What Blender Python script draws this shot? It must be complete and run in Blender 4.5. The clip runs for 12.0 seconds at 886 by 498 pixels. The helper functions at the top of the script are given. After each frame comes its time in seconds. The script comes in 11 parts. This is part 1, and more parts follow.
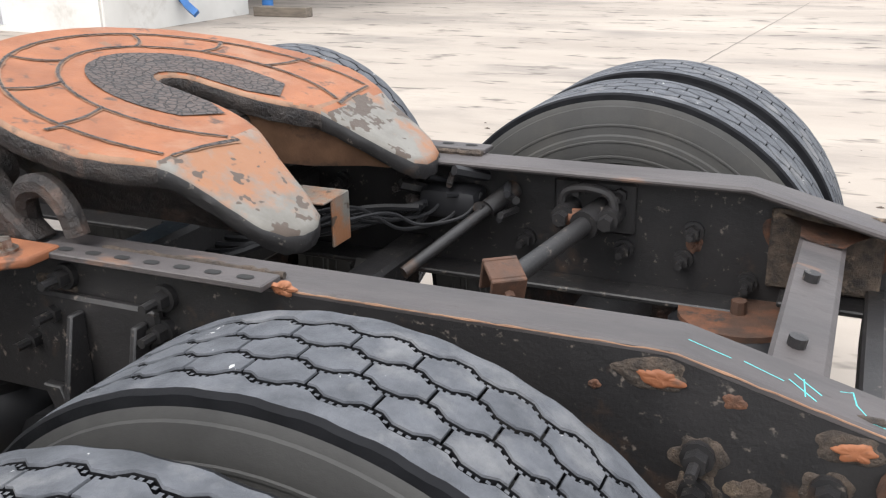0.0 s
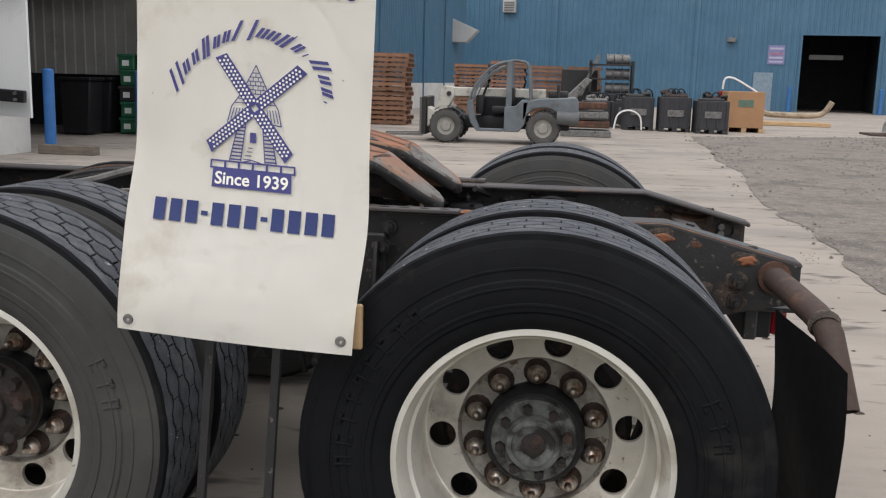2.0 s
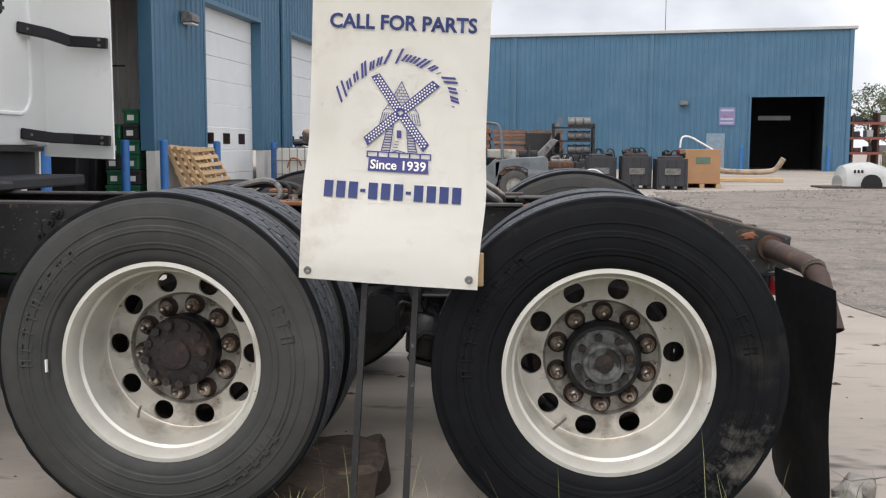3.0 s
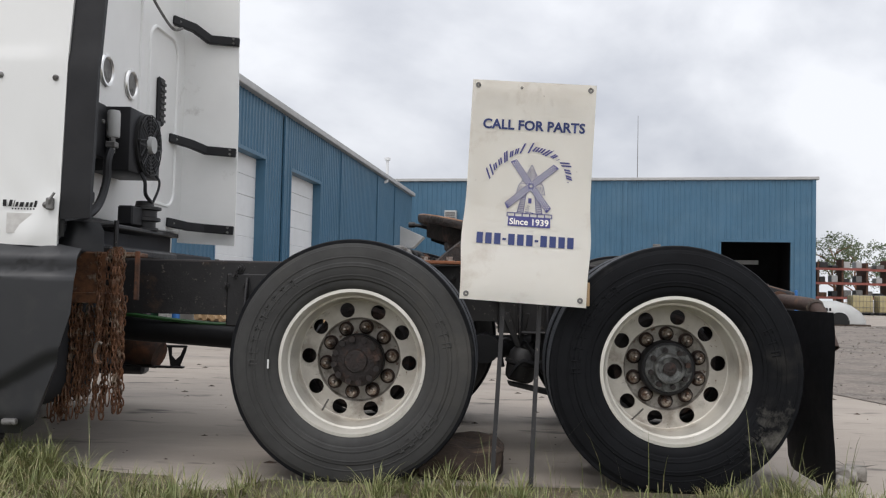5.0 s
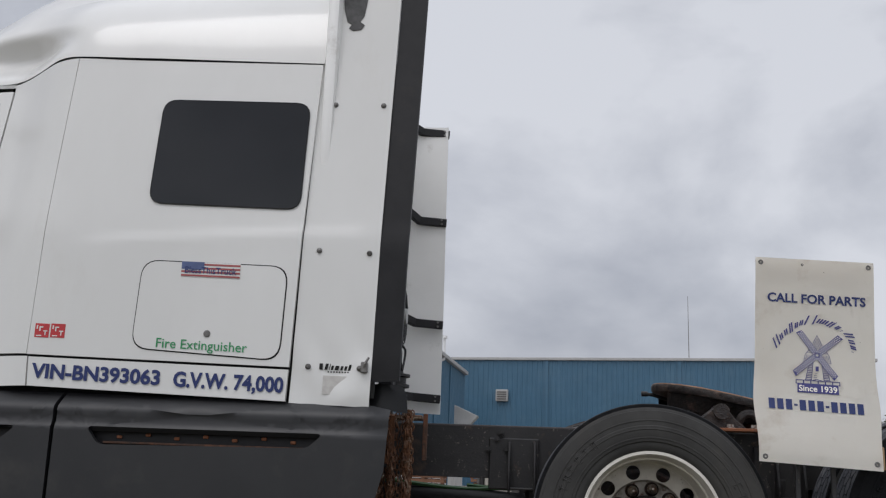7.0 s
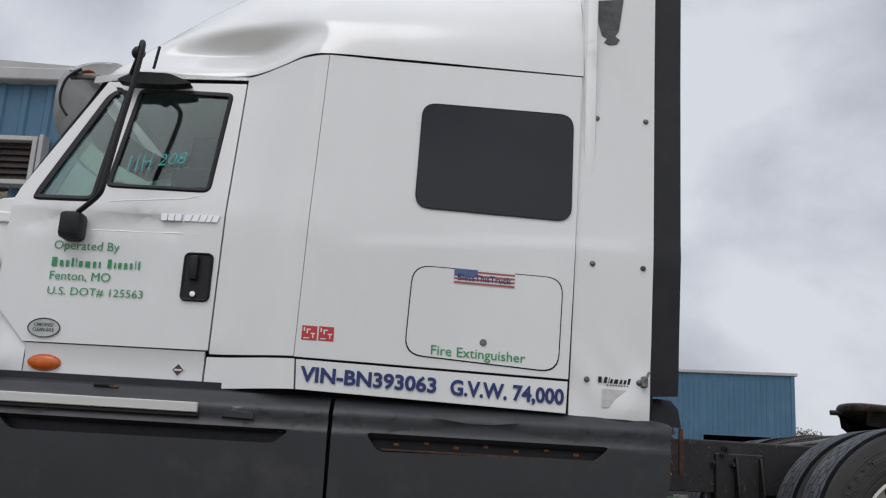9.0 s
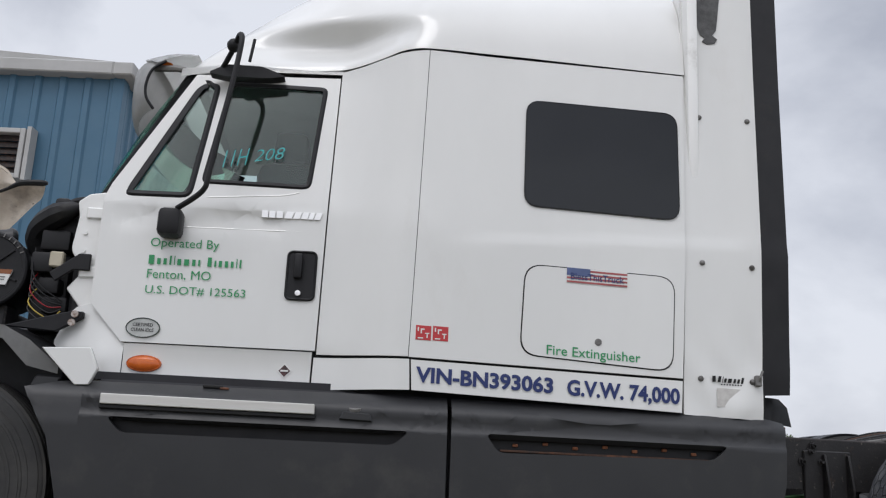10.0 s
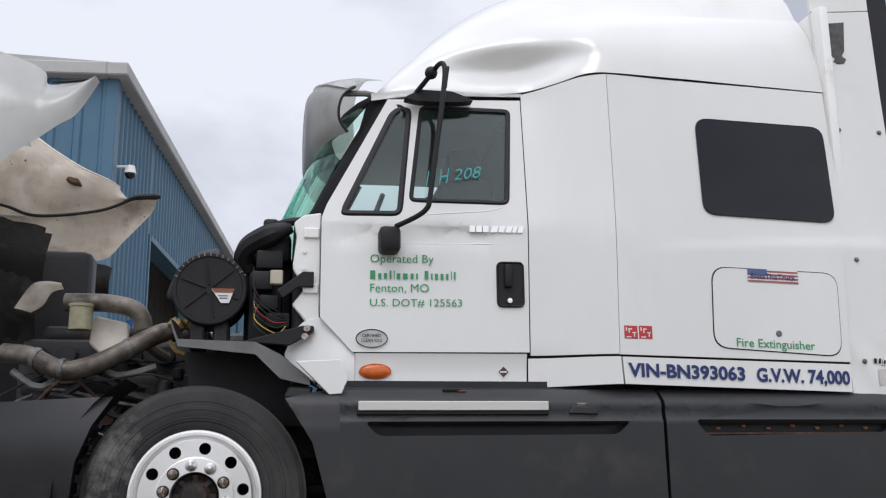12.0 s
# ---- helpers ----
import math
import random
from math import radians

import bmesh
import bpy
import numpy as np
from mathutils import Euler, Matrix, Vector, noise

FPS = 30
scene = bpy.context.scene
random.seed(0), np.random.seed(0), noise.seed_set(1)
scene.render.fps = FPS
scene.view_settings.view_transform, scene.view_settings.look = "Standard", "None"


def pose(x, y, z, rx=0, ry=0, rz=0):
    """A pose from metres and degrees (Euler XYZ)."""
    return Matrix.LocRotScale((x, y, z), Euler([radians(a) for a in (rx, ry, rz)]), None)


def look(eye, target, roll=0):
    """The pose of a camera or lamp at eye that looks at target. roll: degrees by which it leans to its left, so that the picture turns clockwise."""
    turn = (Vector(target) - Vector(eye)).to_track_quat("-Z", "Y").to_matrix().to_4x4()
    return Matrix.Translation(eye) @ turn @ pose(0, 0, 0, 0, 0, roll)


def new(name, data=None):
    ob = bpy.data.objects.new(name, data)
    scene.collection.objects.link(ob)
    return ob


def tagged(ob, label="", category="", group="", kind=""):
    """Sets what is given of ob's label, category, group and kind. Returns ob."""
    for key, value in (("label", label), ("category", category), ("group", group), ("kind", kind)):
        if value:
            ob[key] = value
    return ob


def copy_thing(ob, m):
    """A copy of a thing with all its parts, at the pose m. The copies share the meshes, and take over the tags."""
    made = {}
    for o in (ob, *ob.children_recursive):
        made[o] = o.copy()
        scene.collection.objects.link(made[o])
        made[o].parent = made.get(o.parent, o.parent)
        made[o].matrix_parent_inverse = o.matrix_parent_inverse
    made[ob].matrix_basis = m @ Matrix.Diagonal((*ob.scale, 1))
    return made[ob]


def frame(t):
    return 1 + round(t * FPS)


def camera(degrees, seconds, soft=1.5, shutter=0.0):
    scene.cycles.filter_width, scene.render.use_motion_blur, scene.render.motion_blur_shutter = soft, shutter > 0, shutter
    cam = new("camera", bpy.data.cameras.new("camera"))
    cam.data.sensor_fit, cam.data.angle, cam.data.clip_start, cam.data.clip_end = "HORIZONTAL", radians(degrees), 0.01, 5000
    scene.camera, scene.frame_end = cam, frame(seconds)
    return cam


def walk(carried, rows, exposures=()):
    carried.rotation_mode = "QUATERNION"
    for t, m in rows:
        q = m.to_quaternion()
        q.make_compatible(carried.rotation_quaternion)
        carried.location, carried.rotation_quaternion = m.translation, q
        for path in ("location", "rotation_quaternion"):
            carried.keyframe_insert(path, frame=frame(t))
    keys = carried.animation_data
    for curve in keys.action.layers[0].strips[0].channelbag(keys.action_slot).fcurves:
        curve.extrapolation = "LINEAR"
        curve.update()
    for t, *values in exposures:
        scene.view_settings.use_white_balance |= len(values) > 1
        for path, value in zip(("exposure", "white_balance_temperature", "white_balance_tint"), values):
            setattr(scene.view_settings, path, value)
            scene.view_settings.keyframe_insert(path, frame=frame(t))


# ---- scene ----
cam = camera(49.5, 12.0, soft=1.2)
PATH = [
    (0, (0.518, -0.316, 1.446), (-0.253, 1.404, 0.778), -1.1),
    (0.5, (0.416, -0.734, 1.439), (-0.182, 1.094, 0.893), 0.4),
    (1, (0.281, -1.091, 1.403), (-0.148, 0.802, 0.921), 0.2),
    (1.5, (0.144, -1.465, 1.359), (-0.159, 0.471, 0.958), 0.2),
    (2, (0.039, -1.92, 1.306), (-0.203, 0.034, 0.955), 1.6),
    (2.5, (-0.115, -2.269, 1.213), (-0.328, -0.304, 0.907), 0.8),
    (3, (-0.249, -2.709, 1.133), (-0.414, -0.727, 0.925), 0.3),
    (3.2, (-0.25, -2.838, 1.093), (-0.434, -0.852, 0.947), 0.9),
    (4.8, (-0.687, -3.86, 0.812), (-0.776, -1.863, 0.877), 1.8),
    (5, (-0.738, -3.922, 0.793), (-0.847, -1.927, 0.882), 1.3),
    (5.5, (-0.919, -4.096, 0.759), (-1.076, -2.108, 0.918), 0.7),
    (6, (-1.21, -4.276, 0.69), (-1.374, -2.296, 0.925), 1.4),
    (6.5, (-1.537, -4.292, 0.685), (-1.708, -2.331, 1.038), 1.6),
    (7, (-1.854, -4.333, 0.668), (-2.038, -2.394, 1.123), 2.1),
    (7.2, (-2.017, -4.354, 0.648), (-2.197, -2.42, 1.128), 2.3),
    (8.8, (-3.401, -4.422, 0.634), (-3.422, -2.478, 1.102), 3.4),
    (9, (-3.567, -4.412, 0.64), (-3.565, -2.467, 1.105), 3.4),
    (9.5, (-3.965, -4.363, 0.608), (-3.901, -2.419, 1.071), 2.9),
    (10, (-4.341, -4.332, 0.626), (-4.226, -2.389, 1.088), 2.8),
    (10.5, (-4.767, -4.365, 0.629), (-4.591, -2.429, 1.098), 2.6),
    (11, (-5.136, -4.377, 0.591), (-4.921, -2.444, 1.057), 2.1),
    (11.5, (-5.525, -4.394, 0.623), (-5.283, -2.456, 1.055), 1.0),
    (12, (-5.898, -4.62, 0.643), (-5.572, -2.693, 1.069), -0.5),
]
walk(cam, [(t, look(eye, target, roll)) for t, eye, target, roll in PATH], exposures=[(0.0, 1.25, 6500, 10), (0.5, 0.95, 6500, 10), (1.0, 0.62, 6500, 10), (1.5, 0.28, 6500, 11), (2.0, 0.20, 6500, 11), (2.5, 0.30, 6500, 11), (3.0, 0.46, 6500, 11), (5.0, 0.12, 6450, 11), (6.0, -0.15, 6380, 12), (7.0, -0.38, 6300, 12), (9.0, -0.33, 6250, 12), (10.5, -0.08, 6220, 12), (12.0, 0.0, 6220, 13)])
# END CAMERA

# ---- world, sun, exposure ----
world = bpy.data.worlds.new("overcast")
scene.world = world
world.use_nodes = True


def wire(tree, a, b):
    tree.links.new(a, b)


def build_sky():
    nt = world.node_tree
    nt.nodes.clear()
    N = nt.nodes.new
    out, bg = N("ShaderNodeOutputWorld"), N("ShaderNodeBackground")
    sky = N("ShaderNodeTexSky")
    sky.sky_type, sky.sun_disc = "NISHITA", False
    sky.sun_elevation, sky.sun_rotation = radians(52), radians(200)
    sky.air_density, sky.dust_density = 1.0, 6.0
    tc, sep = N("ShaderNodeTexCoord"), N("ShaderNodeSeparateXYZ")
    wire(nt, tc.outputs["Generated"], sep.inputs[0])
    mp = N("ShaderNodeMapping")
    mp.inputs["Scale"].default_value = (1.0, 1.0, 1.6)
    wire(nt, tc.outputs["Generated"], mp.inputs[0])
    n1, n2 = N("ShaderNodeTexNoise"), N("ShaderNodeTexNoise")
    n1.inputs["Scale"].default_value, n1.inputs["Detail"].default_value = 2.3, 7.0
    n1.inputs["Roughness"].default_value, n1.inputs["Distortion"].default_value = 0.5, 0.3
    n2.inputs["Scale"].default_value, n2.inputs["Detail"].default_value = 7.0, 5.0
    wire(nt, mp.outputs[0], n1.inputs["Vector"])
    wire(nt, mp.outputs[0], n2.inputs["Vector"])
    add = N("ShaderNodeMath")
    add.operation = "MULTIPLY_ADD"
    add.inputs[1].default_value = 0.25
    wire(nt, n2.outputs["Fac"], add.inputs[0])
    wire(nt, n1.outputs["Fac"], add.inputs[2])
    ramp = N("ShaderNodeValToRGB")
    ramp.color_ramp.elements[0].position, ramp.color_ramp.elements[0].color = 0.48, (0.44, 0.46, 0.505, 1)
    ramp.color_ramp.elements[1].position, ramp.color_ramp.elements[1].color = 0.70, (0.76, 0.775, 0.80, 1)
    wire(nt, add.outputs[0], ramp.inputs[0])
    # an overcast dome: brighter overhead than at the horizon
    lift = N("ShaderNodeMapRange")
    lift.inputs["From Min"].default_value, lift.inputs["From Max"].default_value = 0.62, 1.0
    lift.inputs["To Min"].default_value, lift.inputs["To Max"].default_value = SKY_LOW, SKY_HIGH
    wire(nt, sep.outputs["Z"], lift.inputs["Value"])
    # the brighter half of the cloud lies towards the veiled sun
    side = N("ShaderNodeMapRange")
    side.inputs["From Min"].default_value, side.inputs["From Max"].default_value = 0.1, -0.9
    side.inputs["To Min"].default_value, side.inputs["To Max"].default_value = 1.0, SKY_SIDE
    wire(nt, sep.outputs["Y"], side.inputs["Value"])
    m1 = N("ShaderNodeMath")
    m1.operation = "MULTIPLY"
    wire(nt, lift.outputs[0], m1.inputs[0])
    wire(nt, side.outputs[0], m1.inputs[1])
    grey = N("ShaderNodeVectorMath")
    grey.operation = "SCALE"
    wire(nt, ramp.outputs[0], grey.inputs[0])
    wire(nt, m1.outputs[0], grey.inputs["Scale"])
    nis = N("ShaderNodeVectorMath")
    nis.operation = "SCALE"
    nis.inputs["Scale"].default_value = 0.012
    wire(nt, sky.outputs[0], nis.inputs[0])
    plus = N("ShaderNodeVectorMath")
    plus.operation = "ADD"
    wire(nt, grey.outputs[0], plus.inputs[0])
    wire(nt, nis.outputs[0], plus.inputs[1])
    wire(nt, plus.outputs[0], bg.inputs[0])
    bg.inputs[1].default_value = 1.0
    wire(nt, bg.outputs[0], out.inputs[0])


SKY_LOW, SKY_HIGH, SKY_SIDE = 1.10, 2.0, 1.45
build_sky()
sun = new("sun", bpy.data.lights.new("sun", "SUN"))
sun.data.energy, sun.data.angle, sun.data.color = 0.8, radians(25), (1.0, 0.97, 0.93)
sun.matrix_world = look((0, 0, 30), (6, 14, 8))

# ---- materials ----


def surf(name, a, b=None, scale=6.0, rough=(0.5, 0.7), metal=0.0, bump=0.1, bscale=60.0, stain=None, stain_scale=2.0,
         stain_at=(0.55, 0.7), stretch=(1, 1, 1), vary=0.0, coat=0.0, spots=None, spec=0.5):
    """A procedural surface: two tones at one scale, stains at a second, fine relief. vary: brightness from piece to piece."""
    m = bpy.data.materials.new(name)
    m.use_nodes = True
    nt = m.node_tree
    N = nt.nodes.new
    p = nt.nodes["Principled BSDF"]
    tc, mp = N("ShaderNodeTexCoord"), N("ShaderNodeMapping")
    mp.inputs["Scale"].default_value = stretch
    wire(nt, tc.outputs["Object"], mp.inputs[0])
    b = b or tuple(0.75 * c for c in a)

    def nz(s, detail=5.0, r=0.6):
        t = N("ShaderNodeTexNoise")
        t.inputs["Scale"].default_value, t.inputs["Detail"].default_value, t.inputs["Roughness"].default_value = s, detail, r
        wire(nt, mp.outputs[0], t.inputs["Vector"])
        return t

    def mix(fac, c1, c2):
        x = N("ShaderNodeMix")
        x.data_type = "RGBA"
        wire(nt, fac, x.inputs[0])
        for s, c in ((x.inputs[6], c1), (x.inputs[7], c2)):
            if isinstance(c, tuple):
                s.default_value = (*c[:3], 1)
            else:
                wire(nt, c, s)
        return x.outputs[2]

    def band(src, lo, hi):
        r = N("ShaderNodeMapRange")
        r.inputs["From Min"].default_value, r.inputs["From Max"].default_value = lo, hi
        wire(nt, src, r.inputs["Value"])
        return r.outputs[0]

    n1 = nz(scale)
    col = mix(band(n1.outputs["Fac"], 0.35, 0.65), a, b)
    if stain:
        col = mix(band(nz(stain_scale, 8.0, 0.65).outputs["Fac"], *stain_at), col, stain)
    if spots:
        colour, s, lo, hi = spots
        col = mix(band(nz(s, 3.0, 0.7).outputs["Fac"], lo, hi), col, colour)
    if vary:
        oi, hv = N("ShaderNodeObjectInfo"), N("ShaderNodeHueSaturation")
        wire(nt, band(oi.outputs["Random"], 0.0, 1.0), hv.inputs["Value"])
        nt.links.remove(hv.inputs["Value"].links[0])
        rr = N("ShaderNodeMapRange")
        rr.inputs["To Min"].default_value, rr.inputs["To Max"].default_value = 1 - vary, 1 + vary
        wire(nt, oi.outputs["Random"], rr.inputs["Value"])
        wire(nt, rr.outputs[0], hv.inputs["Value"])
        wire(nt, col, hv.inputs["Color"])
        col = hv.outputs[0]
    wire(nt, col, p.inputs["Base Color"])
    rr = N("ShaderNodeMapRange")
    rr.inputs["To Min"].default_value, rr.inputs["To Max"].default_value = rough
    n3 = nz(scale * 3.1, 4.0)
    wire(nt, n3.outputs["Fac"], rr.inputs["Value"])
    wire(nt, rr.outputs[0], p.inputs["Roughness"])
    p.inputs["Metallic"].default_value = metal
    p.inputs["Specular IOR Level"].default_value = spec
    p.inputs["Coat Weight"].default_value = coat
    p.inputs["Coat Roughness"].default_value = 0.08
    if bump:
        bn = N("ShaderNodeBump")
        bn.inputs["Strength"].default_value, bn.inputs["Distance"].default_value = bump, 0.01
        wire(nt, nz(bscale, 6.0, 0.7).outputs["Fac"], bn.inputs["Height"])
        wire(nt, bn.outputs[0], p.inputs["Normal"])
    return m


def glass(name, tint, rough=0.02, gloss=(1, 1, 1)):
    """Thin tinted pane: part clear, part glossy by Fresnel."""
    m = bpy.data.materials.new(name)
    m.use_nodes = True
    nt = m.node_tree
    nt.nodes.clear()
    N = nt.nodes.new
    out, mx, tr, gl, fr = (N("ShaderNodeOutputMaterial"), N("ShaderNodeMixShader"), N("ShaderNodeBsdfTransparent"),
                           N("ShaderNodeBsdfGlossy"), N("ShaderNodeFresnel"))
    tr.inputs[0].default_value = (*tint, 1)
    gl.inputs["Roughness"].default_value = rough
    gl.inputs["Color"].default_value = (*gloss, 1)
    fr.inputs[0].default_value = 1.55
    wire(nt, fr.outputs[0], mx.inputs[0])
    wire(nt, tr.outputs[0], mx.inputs[1])
    wire(nt, gl.outputs[0], mx.inputs[2])
    wire(nt, mx.outputs[0], out.inputs[0])
    return m


WHITE = surf("white_truck_paint", (0.74, 0.74, 0.72), (0.69, 0.69, 0.67), 1.3, (0.16, 0.28), bump=0.006, bscale=9, coat=0.4,
             stain=(0.60, 0.58, 0.54), stain_scale=1.1, stain_at=(0.60, 0.85), stretch=(1, 1, 0.5))
WHITE_IN = surf("white_primer", (0.83, 0.83, 0.81), (0.78, 0.78, 0.76), 2.0, (0.4, 0.6), bump=0.03, bscale=30, stain=(0.42, 0.40, 0.36),
                stain_scale=3, stain_at=(0.62, 0.8))
SKIRT = surf("grey_plastic_skirt", (0.021, 0.0215, 0.0235), (0.016, 0.0165, 0.0185), 3, (0.38, 0.55), bump=0.05, bscale=300,
             stain=(0.045, 0.043, 0.04), stain_scale=2.5, stain_at=(0.58, 0.8))
BLACK = surf("black_plastic", (0.0155, 0.0155, 0.017), (0.011, 0.011, 0.0125), 8, (0.4, 0.6), bump=0.05, bscale=120,
             stain=(0.025, 0.023, 0.02), stain_scale=5, stain_at=(0.6, 0.8), spec=0.28)
RUBBER = surf("tyre_rubber", (0.0082, 0.0087, 0.0102), (0.0055, 0.0057, 0.0068), 7, (0.6, 0.8), bump=0.14, bscale=160,
              stain=(0.040, 0.037, 0.033), stain_scale=3.2, stain_at=(0.60, 0.82), spots=((0.30, 0.29, 0.27), 26, 0.77, 0.80), spec=0.13)
DUSTYTYRE = surf("dusty_tyre_rubber", (0.054, 0.053, 0.051), (0.036, 0.0355, 0.0345), 6, (0.6, 0.8), bump=0.12, bscale=160,
                 stain=(0.085, 0.080, 0.072), stain_scale=3.0, stain_at=(0.52, 0.78), spec=0.25)
CHAINRUST = surf("chain_rust", (0.205, 0.090, 0.042), (0.085, 0.042, 0.025), 30, (0.45, 0.75), metal=0.25, bump=0.2, bscale=120,
                 stain=(0.30, 0.23, 0.17), stain_scale=16, stain_at=(0.54, 0.64))
TREAD = surf("tyre_tread", (0.098, 0.103, 0.115), (0.058, 0.062, 0.070), 24, (0.6, 0.78), bump=0.4, bscale=220,
             stain=(0.165, 0.165, 0.168), stain_scale=9, stain_at=(0.52, 0.72), spots=((0.46, 0.46, 0.45), 34, 0.70, 0.72), spec=0.28)
ALLOY = surf("dull_aluminium", (0.70, 0.675, 0.615), (0.60, 0.57, 0.505), 6, (0.34, 0.50), metal=0.35, bump=0.04, bscale=90,
             stain=(0.36, 0.30, 0.235), stain_scale=5, stain_at=(0.55, 0.76), spots=((0.22, 0.15, 0.10), 34, 0.70, 0.76))
CHROME = surf("polished_metal", (0.86, 0.855, 0.84), (0.78, 0.77, 0.75), 4, (0.27, 0.33), metal=0.8, bump=0.0,
              stain=(0.58, 0.56, 0.53), stain_scale=8, stain_at=(0.64, 0.90))
NUT = surf("worn_chrome_nut", (0.50, 0.47, 0.43), (0.16, 0.09, 0.06), 60, (0.2, 0.45), metal=0.85, bump=0.05, bscale=80)
NUTBASE = surf("rusted_nut_base", (0.050, 0.030, 0.024), (0.022, 0.016, 0.014), 50, (0.5, 0.75), metal=0.2, bump=0.3, bscale=120,
               stain=(0.13, 0.06, 0.035), stain_scale=30, stain_at=(0.54, 0.68))
IRON = surf("black_painted_iron", (0.022, 0.0205, 0.0208), (0.013, 0.0125, 0.013), 6, (0.38, 0.6), bump=0.2, bscale=70,
            stain=(0.075, 0.045, 0.030), stain_scale=6, stain_at=(0.60, 0.74), spots=((0.13, 0.11, 0.095), 45, 0.63, 0.72), spec=0.45)
RAILTOP = surf("dusty_rail_top", (0.068, 0.059, 0.058), (0.045, 0.040, 0.040), 9, (0.5, 0.7), bump=0.15, bscale=90,
               stain=(0.20, 0.105, 0.06), stain_scale=8, stain_at=(0.60, 0.72), spots=((0.04, 0.034, 0.032), 40, 0.62, 0.70), stretch=(0.4, 1.5, 1))
CRUST = surf("scaly_rust_crust", (0.085, 0.062, 0.046), (0.030, 0.024, 0.020), 40, (0.7, 0.9), bump=0.9, bscale=90,
             stain=(0.16, 0.12, 0.085), stain_scale=30, stain_at=(0.55, 0.65))
RUSTY = surf("brown_rust", (0.085, 0.040, 0.023), (0.045, 0.025, 0.017), 14, (0.7, 0.9), bump=0.35, bscale=90,
             stain=(0.17, 0.065, 0.030), stain_scale=9, stain_at=(0.5, 0.7), spots=((0.03, 0.025, 0.022), 22, 0.6, 0.7))
FLASH = surf("orange_flash_rust", (0.285, 0.105, 0.044), (0.195, 0.070, 0.030), 8, (0.55, 0.8), bump=0.14, bscale=110,
             stain=(0.30, 0.185, 0.12), stain_scale=5, stain_at=(0.56, 0.80), spots=((0.085, 0.045, 0.030), 22, 0.60, 0.70))
WORN = surf("scuffed_bare_steel", (0.200, 0.190, 0.168), (0.140, 0.130, 0.112), 14, (0.42, 0.62), metal=0.25, bump=0.18, bscale=120,
            stain=(0.27, 0.125, 0.062), stain_scale=5, stain_at=(0.50, 0.60), spots=((0.075, 0.055, 0.042), 13, 0.555, 0.575))
GREASE = surf("old_grease", (0.040, 0.031, 0.027), (0.014, 0.012, 0.012), 26, (0.25, 0.6), bump=1.0, bscale=55,
              stain=(0.12, 0.075, 0.055), stain_scale=12, stain_at=(0.55, 0.7))
def muddied(m, at, reach, colour):
    """Pale mud rubbed over one part of a surface, breaking up towards its edge."""
    nt = m.node_tree
    N = nt.nodes.new
    p = nt.nodes["Principled BSDF"]
    col = p.inputs["Base Color"].links[0].from_socket
    geo, dist, ns, fall, add, cutoff, mx = (N("ShaderNodeNewGeometry"), N("ShaderNodeVectorMath"), N("ShaderNodeTexNoise"), N("ShaderNodeMapRange"), N("ShaderNodeMath"), N("ShaderNodeMapRange"), N("ShaderNodeMix"))
    dist.operation = "DISTANCE"
    dist.inputs[1].default_value = at
    wire(nt, geo.outputs["Position"], dist.inputs[0])
    ns.inputs["Scale"].default_value, ns.inputs["Detail"].default_value, ns.inputs["Roughness"].default_value = 16.0, 9.0, 0.72
    wire(nt, geo.outputs["Position"], ns.inputs["Vector"])
    fall.inputs["From Min"].default_value, fall.inputs["From Max"].default_value = 0.0, reach
    fall.inputs["To Min"].default_value, fall.inputs["To Max"].default_value = 0.22, -0.25
    wire(nt, dist.outputs["Value"], fall.inputs["Value"])
    wire(nt, fall.outputs[0], add.inputs[0])
    wire(nt, ns.outputs["Fac"], add.inputs[1])
    cutoff.inputs["From Min"].default_value, cutoff.inputs["From Max"].default_value = 0.50, 0.80
    wire(nt, add.outputs[0], cutoff.inputs["Value"])
    mx.data_type = "RGBA"
    wire(nt, cutoff.outputs[0], mx.inputs[0])
    wire(nt, col, mx.inputs[6])
    mx.inputs[7].default_value = (*colour, 1)
    wire(nt, mx.outputs[2], p.inputs["Base Color"])
    return m


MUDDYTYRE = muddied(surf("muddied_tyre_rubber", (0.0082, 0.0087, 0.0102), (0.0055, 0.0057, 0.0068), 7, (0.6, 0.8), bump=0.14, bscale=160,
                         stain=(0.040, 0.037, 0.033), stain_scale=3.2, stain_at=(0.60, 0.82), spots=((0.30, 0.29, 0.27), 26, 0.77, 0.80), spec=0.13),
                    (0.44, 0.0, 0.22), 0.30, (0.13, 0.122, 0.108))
STREAKED = muddied(surf("streaked_tyre_rubber", (0.040, 0.040, 0.040), (0.024, 0.024, 0.025), 6, (0.5, 0.75), bump=0.12, bscale=160,
                        stain=(0.075, 0.072, 0.068), stain_scale=3.0, stain_at=(0.52, 0.78), spec=0.3), (-6.70, 0.08, 0.66), 0.42, (0.17, 0.165, 0.155))
MOTTLED = surf("mottled_hub_flange", (0.150, 0.155, 0.148), (0.030, 0.029, 0.028), 24, (0.5, 0.7), metal=0.2, bump=0.3, bscale=80,
               stain=(0.018, 0.016, 0.015), stain_scale=14, stain_at=(0.50, 0.58))
PIPERUST = surf("dark_rusted_pipe", (0.066, 0.037, 0.027), (0.036, 0.023, 0.018), 12, (0.6, 0.85), bump=0.25, bscale=90,
                stain=(0.125, 0.062, 0.036), stain_scale=9, stain_at=(0.56, 0.70))


